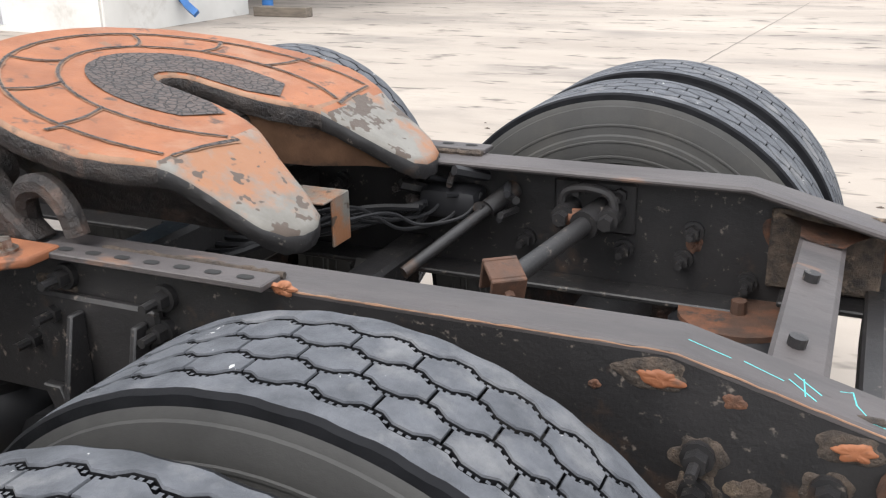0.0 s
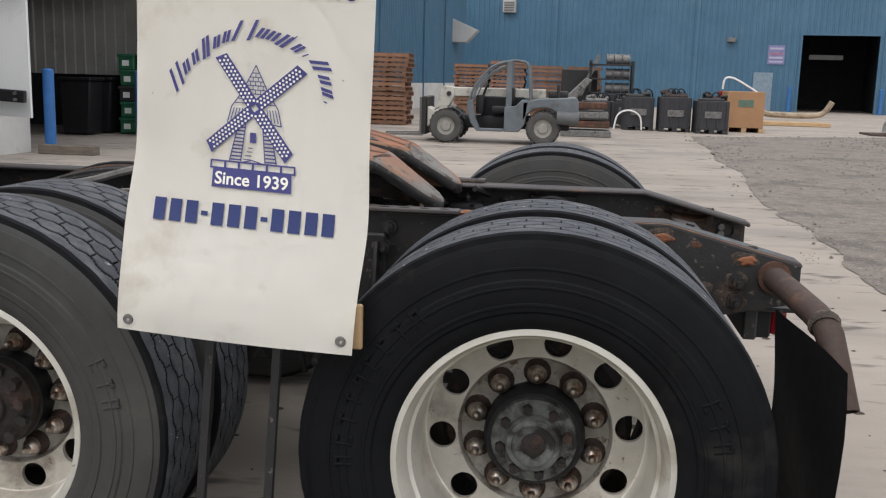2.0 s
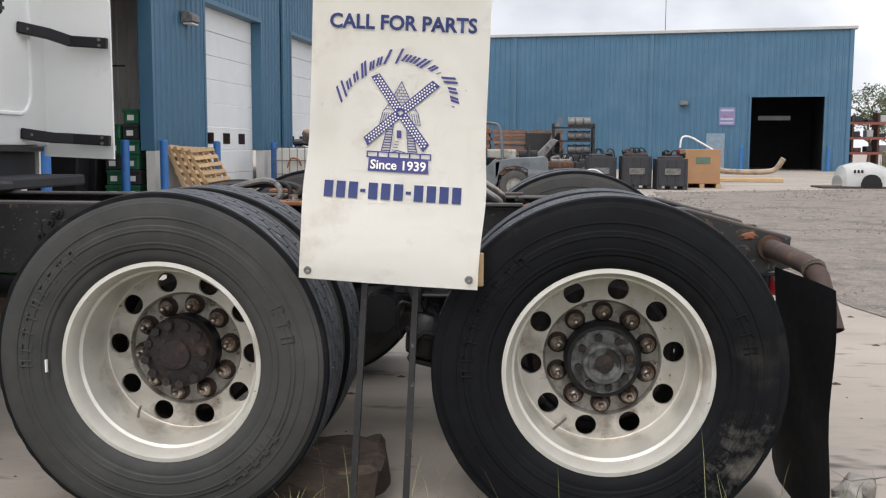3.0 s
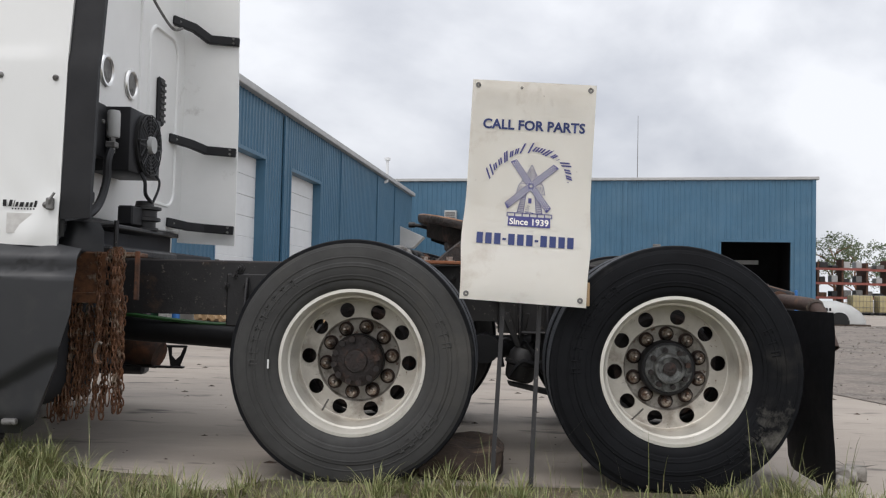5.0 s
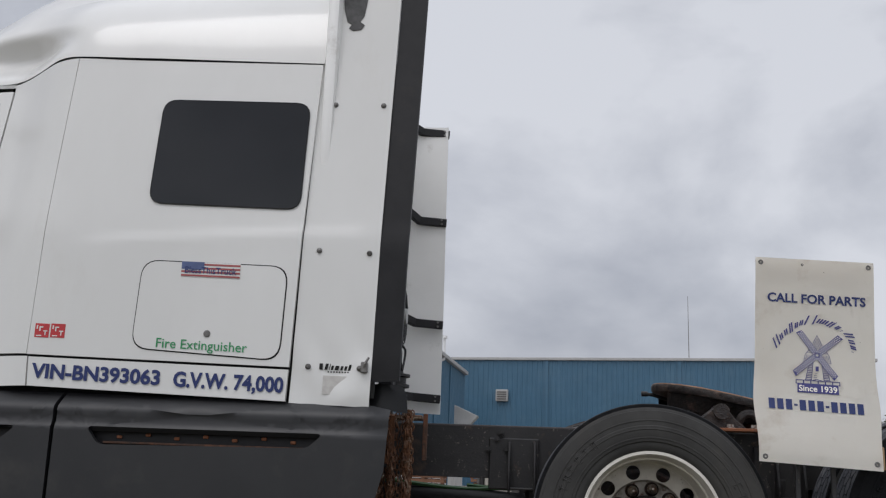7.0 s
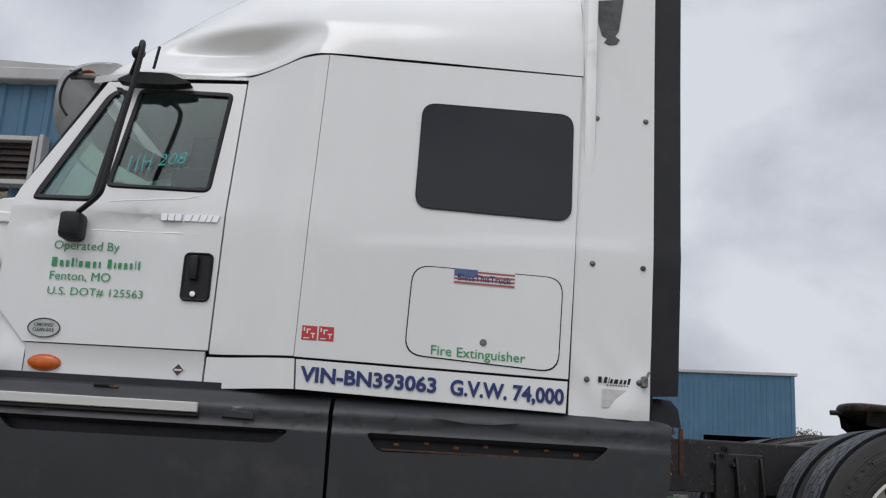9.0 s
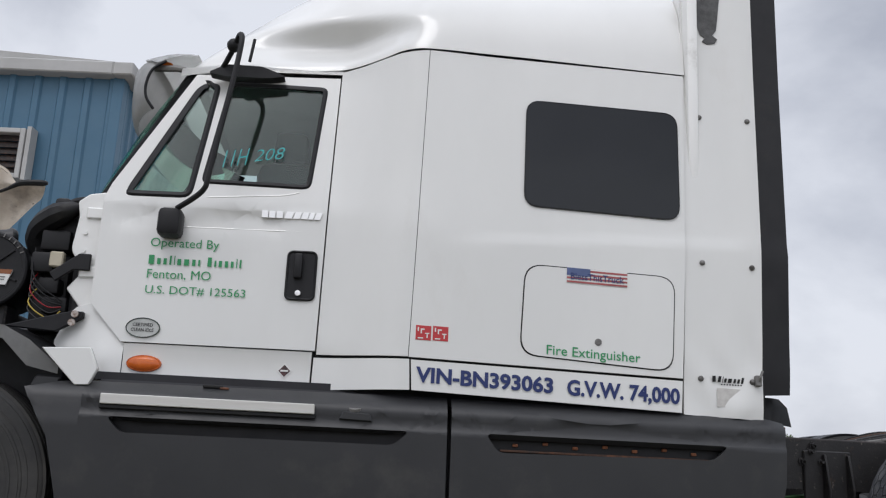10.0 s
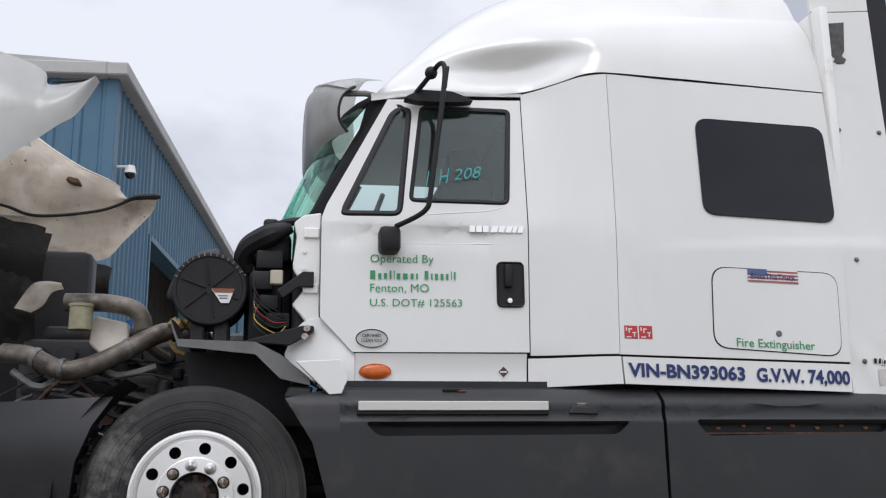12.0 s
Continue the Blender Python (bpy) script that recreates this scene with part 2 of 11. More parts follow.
def cracked(name, a, b, crack, scale=38.0):
    """Dried, crazed grease: dull islands parted by darker cracks."""
    m = surf(name, a, b, 20, (0.45, 0.7), bump=0.0)
    nt = m.node_tree
    N = nt.nodes.new
    p = nt.nodes["Principled BSDF"]
    col = p.inputs["Base Color"].links[0].from_socket
    tc, vo, ns = N("ShaderNodeTexCoord"), N("ShaderNodeTexVoronoi"), N("ShaderNodeTexNoise")
    vo.feature = "DISTANCE_TO_EDGE"
    vo.inputs["Scale"].default_value = scale
    ns.inputs["Scale"].default_value, ns.inputs["Detail"].default_value = 30.0, 4.0
    warp = N("ShaderNodeVectorMath")
    warp.operation = "MULTIPLY_ADD"
    warp.inputs[1].default_value = (0.02, 0.02, 0.02)
    wire(nt, tc.outputs["Object"], ns.inputs["Vector"])
    wire(nt, ns.outputs["Color"], warp.inputs[0])
    wire(nt, tc.outputs["Object"], warp.inputs[2])
    wire(nt, warp.outputs[0], vo.inputs["Vector"])
    r = N("ShaderNodeMapRange")
    r.inputs["From Min"].default_value, r.inputs["From Max"].default_value = 0.02, 0.10
    wire(nt, vo.outputs["Distance"], r.inputs["Value"])
    mx = N("ShaderNodeMix")
    mx.data_type = "RGBA"
    wire(nt, r.outputs[0], mx.inputs[0])
    mx.inputs[6].default_value = (*crack, 1)
    wire(nt, col, mx.inputs[7])
    wire(nt, mx.outputs[2], p.inputs["Base Color"])
    add = N("ShaderNodeMath")
    add.operation = "ADD"
    wire(nt, r.outputs[0], add.inputs[0])
    wire(nt, ns.outputs["Fac"], add.inputs[1])
    bn = N("ShaderNodeBump")
    bn.inputs["Strength"].default_value, bn.inputs["Distance"].default_value = 0.8, 0.004
    wire(nt, add.outputs[0], bn.inputs["Height"])
    wire(nt, bn.outputs[0], p.inputs["Normal"])
    return m


CRACKED = cracked("crazed_grease", (0.072, 0.050, 0.042), (0.046, 0.034, 0.030), (0.014, 0.011, 0.010), 58.0)
RIMRUST = surf("bare_tan_rust", (0.245, 0.135, 0.078), (0.165, 0.088, 0.052), 16, (0.6, 0.8), bump=0.2, bscale=120,
               stain=(0.075, 0.050, 0.036), stain_scale=18, stain_at=(0.56, 0.68))
DARKRIM = surf("rusted_hub", (0.020, 0.012, 0.010), (0.010, 0.008, 0.008), 25, (0.5, 0.8), bump=0.8, bscale=60,
               stain=(0.075, 0.035, 0.022), stain_scale=16, stain_at=(0.52, 0.7))
GREYMETAL = surf("dirty_cast_metal", (0.22, 0.215, 0.205), (0.13, 0.125, 0.12), 18, (0.45, 0.7), metal=0.4, bump=0.2, bscale=70,
                 stain=(0.05, 0.045, 0.04), stain_scale=12, stain_at=(0.55, 0.65))
GLASS = glass("cab_glass", (0.78, 0.88, 0.85))
TINT = surf("dark_tinted_glass", (0.010, 0.012, 0.016), (0.008, 0.010, 0.013), 2, (0.04, 0.08), bump=0.0, spec=0.35)
CONC = surf("yard_concrete", (0.358, 0.312, 0.264), (0.272, 0.234, 0.198), 0.45, (0.75, 0.92), bump=0.35, bscale=40,
            stain=(0.185, 0.162, 0.143), stain_scale=0.55, stain_at=(0.50, 0.70), spots=((0.105, 0.090, 0.077), 2.7, 0.575, 0.68), stretch=(0.55, 1.5, 1))
DIRT = surf("gravel_dirt", (0.225, 0.190, 0.160), (0.140, 0.118, 0.100), 7.0, (0.85, 0.95), bump=0.6, bscale=110,
            stain=(0.105, 0.090, 0.077), stain_scale=1.1, stain_at=(0.50, 0.62), spots=((0.34, 0.31, 0.27), 38, 0.585, 0.64))
GRAVEL = surf("loose_gravel", (0.22, 0.195, 0.17), (0.10, 0.088, 0.076), 9, (0.85, 0.95), bump=0.3, bscale=60)
BLUE = surf("blue_steel_siding", (0.052, 0.135, 0.215), (0.045, 0.12, 0.19), 0.7, (0.4, 0.55), bump=0.02, bscale=6,
            stain=(0.075, 0.155, 0.225), stain_scale=0.5, stain_at=(0.5, 0.8))
BLUEPOST = surf("blue_painted_steel", (0.03, 0.15, 0.42), (0.025, 0.12, 0.33), 5, (0.4, 0.6), bump=0.05, stain=(0.12, 0.14, 0.17), stain_scale=6,
                stain_at=(0.64, 0.75))
DOORWHITE = surf("white_door_panel", (0.72, 0.73, 0.73), (0.66, 0.67, 0.67), 0.8, (0.45, 0.6), bump=0.02, stain=(0.55, 0.54, 0.51), stain_scale=1.5,
                 stain_at=(0.6, 0.85))
BASECONC = surf("wall_concrete", (0.60, 0.585, 0.55), (0.52, 0.505, 0.475), 1.2, (0.8, 0.95), bump=0.15, bscale=30, stain=(0.34, 0.31, 0.27),
                stain_scale=1.4, stain_at=(0.58, 0.78))
LUMP = surf("broken_concrete", (0.36, 0.335, 0.30), (0.22, 0.20, 0.175), 14, (0.85, 0.95), bump=0.9, bscale=40, stain=(0.14, 0.125, 0.10), stain_scale=9,
            stain_at=(0.52, 0.68))
TRIM = surf("grey_trim", (0.42, 0.42, 0.41), (0.36, 0.36, 0.35), 2, (0.4, 0.6), bump=0.02)
# near-black: the dark of unlit interiors and undersides put into the colour
VOID = surf("shade_toned_dark", (0.030, 0.030, 0.034), (0.02, 0.02, 0.022), 1.5, (0.8, 0.95), bump=0.0)
WOOD = surf("pale_pallet_wood", (0.50, 0.34, 0.19), (0.38, 0.25, 0.13), 3, (0.7, 0.9), bump=0.15, bscale=40, stretch=(1, 6, 6), vary=0.2,
            stain=(0.20, 0.13, 0.08), stain_scale=3, stain_at=(0.62, 0.8))
OLDWOOD = surf("weathered_brown_wood", (0.26, 0.13, 0.075), (0.17, 0.09, 0.055), 3, (0.75, 0.9), bump=0.15, bscale=40, vary=0.25,
               stain=(0.10, 0.07, 0.05), stain_scale=3, stain_at=(0.6, 0.8))
CLOTH = surf("vinyl_banner", (0.90, 0.875, 0.815), (0.865, 0.835, 0.77), 2.2, (0.45, 0.6), bump=0.08, bscale=9, stain=(0.62, 0.55, 0.46), stain_scale=5,
             stain_at=(0.55, 0.82), spots=((0.25, 0.20, 0.16), 24, 0.735, 0.76))
INK = surf("blue_print", (0.045, 0.045, 0.19), (0.055, 0.055, 0.21), 12, (0.5, 0.6), bump=0.0)
GREENINK = surf("green_print", (0.025, 0.285, 0.10), (0.03, 0.26, 0.095), 10, (0.45, 0.6), bump=0.0)
NAVY = surf("navy_vinyl", (0.012, 0.026, 0.125), (0.015, 0.030, 0.135), 8, (0.5, 0.65), bump=0.0)
REDINK = surf("red_print", (0.50, 0.03, 0.035), (0.45, 0.03, 0.035), 10, (0.35, 0.5), bump=0.0)
CHALK = surf("cyan_paint_marker", (0.06, 0.46, 0.46), (0.06, 0.36, 0.37), 30, (0.6, 0.7), bump=0.0)
# near-black for rubber and print, and for shade painted into gaps and holes
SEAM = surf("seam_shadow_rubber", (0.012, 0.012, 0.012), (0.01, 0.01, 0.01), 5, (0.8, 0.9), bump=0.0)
AMBER = surf("amber_lens", (0.62, 0.14, 0.02), (0.52, 0.10, 0.015), 30, (0.12, 0.2), bump=0.1, bscale=120)
REDLENS = surf("red_lens", (0.26, 0.006, 0.012), (0.19, 0.005, 0.01), 30, (0.15, 0.25), bump=0.05, bscale=100)
PALEINK = surf("white_print", (0.72, 0.72, 0.70), (0.68, 0.68, 0.66), 8, (0.4, 0.5), bump=0.0)
HOODIN = surf("stained_hood_underside", (0.84, 0.785, 0.70), (0.62, 0.545, 0.455), 3.5, (0.45, 0.7), bump=0.18, bscale=25, stain=(0.085, 0.07, 0.055),
              stain_scale=1.7, stain_at=(0.52, 0.74), stretch=(1.0, 1, 1.3), spots=((0.16, 0.11, 0.075), 11, 0.66, 0.72))
DIRTYDISC = surf("grimy_aluminium_disc", (0.56, 0.53, 0.475), (0.42, 0.39, 0.34), 9, (0.45, 0.65), metal=0.35, bump=0.06, bscale=90,
                 stain=(0.20, 0.17, 0.14), stain_scale=7, stain_at=(0.52, 0.70), spots=((0.13, 0.085, 0.055), 26, 0.66, 0.72))
HUBDIRT = surf("grimy_bolt_circle", (0.37, 0.345, 0.305), (0.24, 0.22, 0.19), 14, (0.5, 0.7), metal=0.3, bump=0.1, bscale=90,
               stain=(0.11, 0.09, 0.07), stain_scale=9, stain_at=(0.50, 0.66), spots=((0.10, 0.055, 0.035), 24, 0.60, 0.68))
ROTWOOD = surf("rotten_dark_wood", (0.075, 0.052, 0.038), (0.045, 0.033, 0.026), 9, (0.8, 0.95), bump=0.5, bscale=50, stretch=(1, 5, 3),
               stain=(0.15, 0.10, 0.065), stain_scale=8, stain_at=(0.58, 0.72))
HEADLINER = surf("grey_cloth_headliner", (0.55, 0.56, 0.55), (0.48, 0.49, 0.48), 6, (0.8, 0.95), bump=0.1, bscale=200)
SHIELD = glass("windshield_glass", (0.72, 0.93, 0.85), gloss=(0.74, 1.0, 0.91))
FOIL = surf("sooty_alloy_pipe", (0.25, 0.22, 0.185), (0.085, 0.070, 0.056), 7, (0.35, 0.6), metal=0.45, bump=0.15, bscale=60,
            stain=(0.045, 0.036, 0.03), stain_scale=6, stain_at=(0.50, 0.66))

# ---- mesh helpers ----


def part(name, bm, material, parent=None, label="", smooth=35.0, mats=()):
    """Links a bmesh, in world coordinates, as one mesh under a thing or a part."""
    if isinstance(bm, bpy.types.Mesh):
        me = bm
    else:
        bmesh.ops.recalc_face_normals(bm, faces=bm.faces)
        me = bpy.data.meshes.new(name)
        if parent is not None:
            at, o = Vector((0, 0, 0)), parent
            while o is not None:
                at, o = at + o.location, o.parent
            bm.transform(Matrix.Translation(-at))
        bm.to_mesh(me)
        bm.free()
        if smooth:
            me.shade_smooth()
            me.set_sharp_from_angle(angle=radians(smooth))
    if not me.materials:
        me.materials.append(material)
        for m in mats:
            me.materials.append(m)
    ob = new(name, me)
    ob.parent = parent
    if label:
        ob["label"] = label
    return ob


def thing(name, at, label, category, group="", kind=""):
    ob = new(name)
    ob.location = at
    ob.empty_display_size = 0.1
    return tagged(ob, label, category, group, kind)


def box(bm, x0, x1, y0, y1, z0, z1, bevel=0.0, seg=1, m=None):
    r = bmesh.ops.create_cube(bm, size=1.0)
    t = Matrix.Translation(((x0 + x1) / 2, (y0 + y1) / 2, (z0 + z1) / 2)) @ Matrix.Diagonal((abs(x1 - x0), abs(y1 - y0), abs(z1 - z0), 1))
    bmesh.ops.transform(bm, matrix=t, verts=r["verts"])
    vs = r["verts"]
    if bevel:
        es = list({e for v in vs for e in v.link_edges})
        q = bmesh.ops.bevel(bm, geom=es, offset=bevel, segments=seg, affect="EDGES", profile=0.5)
        vs = list({v for f in q["faces"] for v in f.verts} | {v for v in vs if v.is_valid})
        vs = list({w for v in vs for f in v.link_faces for w in f.verts})
    if m is not None:
        bmesh.ops.transform(bm, matrix=m, verts=vs)
    return vs


def cyl(bm, a, b, r, r2=None, seg=16, caps=True):
    a, b = Vector(a), Vector(b)
    d = b - a
    t = Matrix.Translation((a + b) / 2) @ d.to_track_quat("Z", "Y").to_matrix().to_4x4()
    return bmesh.ops.create_cone(bm, cap_ends=caps, segments=seg, radius1=r, radius2=r if r2 is None else r2, depth=d.length, matrix=t)["verts"]


def tube(bm, pts, r, seg=8, caps=True):
    """A round bar swept along a polyline."""
    pts = [Vector(p) for p in pts]
    rings, side = [], None
    for i, p in enumerate(pts):
        d = ((pts[i] - pts[i - 1]).normalized() if i else Vector()) + ((pts[i + 1] - pts[i]).normalized() if i < len(pts) - 1 else Vector())
        d.normalize()
        if side is None:
            side = d.orthogonal().normalized()
        side = (side - d * side.dot(d)).normalized()
        up = d.cross(side)
        rr = r[i] if isinstance(r, (list, tuple)) else r
        rings.append([bm.verts.new(p + rr * (math.cos(6.28318 * k / seg) * side + math.sin(6.28318 * k / seg) * up)) for k in range(seg)])
    for q, w in zip(rings, rings[1:]):
        for k in range(seg):
            bm.faces.new((q[k], q[(k + 1) % seg], w[(k + 1) % seg], w[k]))
    if caps:
        bm.faces.new(rings[0][::-1])
        bm.faces.new(rings[-1])


def smooth_path(pts, n=6):
    """Catmull-Rom through the points."""
    pts = [Vector(p) for p in pts]
    pp, out = [pts[0]] + pts + [pts[-1]], []
    for i in range(1, len(pp) - 2):
        a, b, c, d = pp[i - 1], pp[i], pp[i + 1], pp[i + 2]
        for k in range(n):
            t = k / n
            out.append(0.5 * (2 * b + (c - a) * t + (2 * a - 5 * b + 4 * c - d) * t * t + (3 * b - a - 3 * c + d) * t ** 3))
    return out + [pts[-1]]


def prism(bm, pts, axis, a0, a1, bevel=0.0):
    """A polygon, given in the two other axes in order, run from a0 to a1 along the axis."""
    def at(p, a):
        return {"x": (a, p[0], p[1]), "y": (p[0], a, p[1]), "z": (p[0], p[1], a)}[axis]
    lo, hi = [bm.verts.new(at(p, a0)) for p in pts], [bm.verts.new(at(p, a1)) for p in pts]
    fs = [bm.faces.new(lo), bm.faces.new(hi[::-1])]
    for i in range(len(pts)):
        j = (i + 1) % len(pts)
        fs.append(bm.faces.new((lo[i], hi[i], hi[j], lo[j])))
    if bevel:
        bmesh.ops.recalc_face_normals(bm, faces=fs)
        bmesh.ops.bevel(bm, geom=list({e for f in fs for e in f.edges}), offset=bevel, segments=1, affect="EDGES", profile=0.5)
    return lo + hi


def lathe(bm, profile, centre, seg=48, closed=False, squash=None):
    """Turns (radius, y) pairs round the y axis through centre."""
    cx, cy, cz = centre
    rings = []
    for r, h in profile:
        rings.append([bm.verts.new((cx + r * math.cos(2 * math.pi * k / seg), cy + h, cz + r * math.sin(2 * math.pi * k / seg))) for k in range(seg)])
    pairs = list(zip(rings, rings[1:])) + ([(rings[-1], rings[0])] if closed else [])
    for q, w in pairs:
        for k in range(seg):
            bm.faces.new((q[k], q[(k + 1) % seg], w[(k + 1) % seg], w[k]))
    return rings


def rounded(x0, x1, z0, z1, r, n=5):
    out = []
    for cx, cz, a in ((x1 - r, z1 - r, 0), (x0 + r, z1 - r, 90), (x0 + r, z0 + r, 180), (x1 - r, z0 + r, 270)):
        for k in range(n + 1):
            t = radians(a + 90 * k / n)
            out.append((cx + r * math.cos(t), cz + r * math.sin(t)))
    return out


def round_poly(pts, r, n=4):
    """Rounds the corners of a convex polygon."""
    out = []
    for i in range(len(pts)):
        p, a, b = Vector(pts[i]), Vector(pts[i - 1]), Vector(pts[(i + 1) % len(pts)])
        u, v = (a - p).normalized(), (b - p).normalized()
        s, e = p + u * r, p + v * r
        for k in range(n + 1):
            t = k / n
            q = (1 - t) ** 2 * s + 2 * t * (1 - t) * p + t * t * e
            out.append((q.x, q.y))
    return out


def inside(p, poly):
    hit = False
    for i in range(len(poly)):
        (x0, y0), (x1, y1) = poly[i - 1], poly[i]
        if (y0 > p[1]) != (y1 > p[1]) and p[0] < (x1 - x0) * (p[1] - y0) / (y1 - y0) + x0:
            hit = not hit
    return hit


def sheet(bm, outline, depth, thick=0.02, step=0.06, holes=()):
    """A curved panel seen from -y: a convex outline in (x, z), laid at y = depth(x, z), with convex holes, and thickness towards +y."""
    xs, zs = [p[0] for p in outline], [p[1] for p in outline]
    nx, nz = max(1, round((max(xs) - min(xs)) / step)), max(1, round((max(zs) - min(zs)) / step))
    t = bmesh.new()
    g = [[t.verts.new((min(xs) + (max(xs) - min(xs)) * i / nx, 0, min(zs) + (max(zs) - min(zs)) * j / nz)) for j in range(nz + 1)] for i in range(nx + 1)]
    for i in range(nx):
        for j in range(nz):
            t.faces.new((g[i][j], g[i + 1][j], g[i + 1][j + 1], g[i][j + 1]))
    for poly, clear in [(outline, True)] + [(h, False) for h in holes]:
        c = Vector((sum(p[0] for p in poly) / len(poly), 0, sum(p[1] for p in poly) / len(poly)))
        for i in range(len(poly)):
            a, b = Vector((poly[i - 1][0], 0, poly[i - 1][1])), Vector((poly[i][0], 0, poly[i][1]))
            if (b - a).length < 1e-6:
                continue
            no = Vector(((b - a).z, 0, -(b - a).x))
            if no.dot(c - a) > 0:
                no = -no
            geom = list(t.verts) + list(t.edges) + list(t.faces)
            if not clear:
                near = [f for f in t.faces if abs(f.calc_center_median().x - c.x) < 1.0 and abs(f.calc_center_median().z - c.z) < 0.8]
                geom = near + list({e for f in near for e in f.edges}) + list({v for f in near for v in f.verts})
            bmesh.ops.bisect_plane(t, geom=geom, plane_co=a, plane_no=no, clear_outer=clear, dist=1e-5)
    for h in holes:
        gone = [f for f in t.faces if inside((f.calc_center_median().x, f.calc_center_median().z), h)]
        bmesh.ops.delete(t, geom=gone, context="FACES")
    for v in t.verts:
        v.co.y = depth(v.co.x, v.co.z)
    bmesh.ops.recalc_face_normals(t, faces=t.faces)
    if sum(f.normal.y for f in t.faces) > 0:
        bmesh.ops.reverse_faces(t, faces=t.faces)
    if thick:
        bmesh.ops.solidify(t, geom=t.faces[:], thickness=thick)
    me = bpy.data.meshes.new("tmp")
    t.to_mesh(me)
    t.free()
    bm.from_mesh(me)
    bpy.data.meshes.remove(me)


def lettering(body, width, height, at, right, up, lift=0.002, spacing=1.0, shear=0.0, bold=0.008):
    """Words in the built-in font as a thin mesh: lower left corner at `at`, running along right and up."""
    cu = bpy.data.curves.new("words", "FONT")
    cu.body, cu.extrude, cu.resolution_u, cu.space_character, cu.shear, cu.offset = body, 0.0, 3, spacing, shear, bold
    ob = bpy.data.objects.new("words", cu)
    scene.collection.objects.link(ob)
    bpy.context.view_layer.update()
    me = bpy.data.meshes.new_from_object(ob)
    bpy.data.objects.remove(ob)
    bm = bmesh.new()
    bm.from_mesh(me)
    bpy.data.meshes.remove(me)
    xs, ys = [v.co.x for v in bm.verts], [v.co.y for v in bm.verts]
    right, up, at = Vector(right).normalized(), Vector(up).normalized(), Vector(at)
    nrm = right.cross(up)
    for v in bm.verts:
        v.co = at + right * ((v.co.x - min(xs)) / (max(xs) - min(xs)) * width) + up * ((v.co.y - min(ys)) / (max(ys) - min(ys)) * height) + nrm * lift
    return bm


def bars(widths, height, at, right, up, gap, lift=0.002):
    """A row of plain bars in place of writing."""
    bm = bmesh.new()
    right, up, at = Vector(right).normalized(), Vector(up).normalized(), Vector(at)
    nrm, x = right.cross(up), 0.0
    for w in widths:
        if w > 0:
            q = [at + right * (x + a) + up * b + nrm * lift for a, b in ((0, 0), (w, 0), (w, height), (0, height))]
            bm.faces.new([bm.verts.new(p) for p in q])
        x += abs(w) + gap
    return bm

# ---- ground ----


def ground_sheet():
    bm = bmesh.new()
    ext = [-900, -300, -120] + [-60 + 2.5 * i for i in range(53)] + [110, 250, 900]
    g = [[bm.verts.new((x, y, 0.0)) for y in ext] for x in ext]
    for i in range(len(ext) - 1):
        for j in range(len(ext) - 1):
            bm.faces.new((g[i][j], g[i + 1][j], g[i + 1][j + 1], g[i][j + 1]))
    return tagged(part("ground", bm, CONC, None), "pale stained concrete yard", "ground", kind="structure")


def ragged(outline, seed, step=0.16, amount=0.22):
    """A closed outline broken up finely, wandering as a worn edge does."""
    pts = []
    for (x0, y0), (x1, y1) in zip(outline, outline[1:] + outline[:1]):
        n = max(2, int(math.hypot(x1 - x0, y1 - y0) / step))
        for k in range(n):
            x, y = x0 + (x1 - x0) * k / n, y0 + (y1 - y0) * k / n
            a = amount * (1.8 * noise.noise((x * 0.35, y * 0.35, seed)) + 0.9 * noise.noise((x * 1.4, y * 1.4, seed)) + 0.5 * noise.noise((x * 5, y * 5, seed)) + 0.10 * noise.noise((x * 14, y * 14, seed)))
            b = amount * (1.8 * noise.noise((x * 0.35, y * 0.35, seed + 9)) + 0.9 * noise.noise((x * 1.4, y * 1.4, seed + 9)) + 0.5 * noise.noise((x * 5, y * 5, seed + 9)))
            pts.append((x + a, y + b))
    return pts


def flat_patch(name, outline, z, material, label, seed, amount=0.22):
    bm = bmesh.new()
    f = bm.faces.new([bm.verts.new((x, y, z)) for x, y in ragged(outline, seed, 0.12, amount)])
    bmesh.ops.triangulate(bm, faces=[f])
    for f in bm.faces:
        if f.normal.z < 0:
            f.normal_flip()
    return tagged(part(name, bm, material, None, smooth=0), label, "ground", kind="structure")


DIRT_EDGE = [(2.12, 4.6), (2.6, 2.4), (9, 1.0), (40, -4), (60, 30), (30, 40), (9.5, 26.5), (5.5, 24.4), (3.2, 23.2), (2.75, 15.0), (2.30, 8.2)]
ground_sheet()
flat_patch("dirt_ground", DIRT_EDGE, 0.006, DIRT, "churned grey dirt with gravel beside the concrete", 3, 0.085)


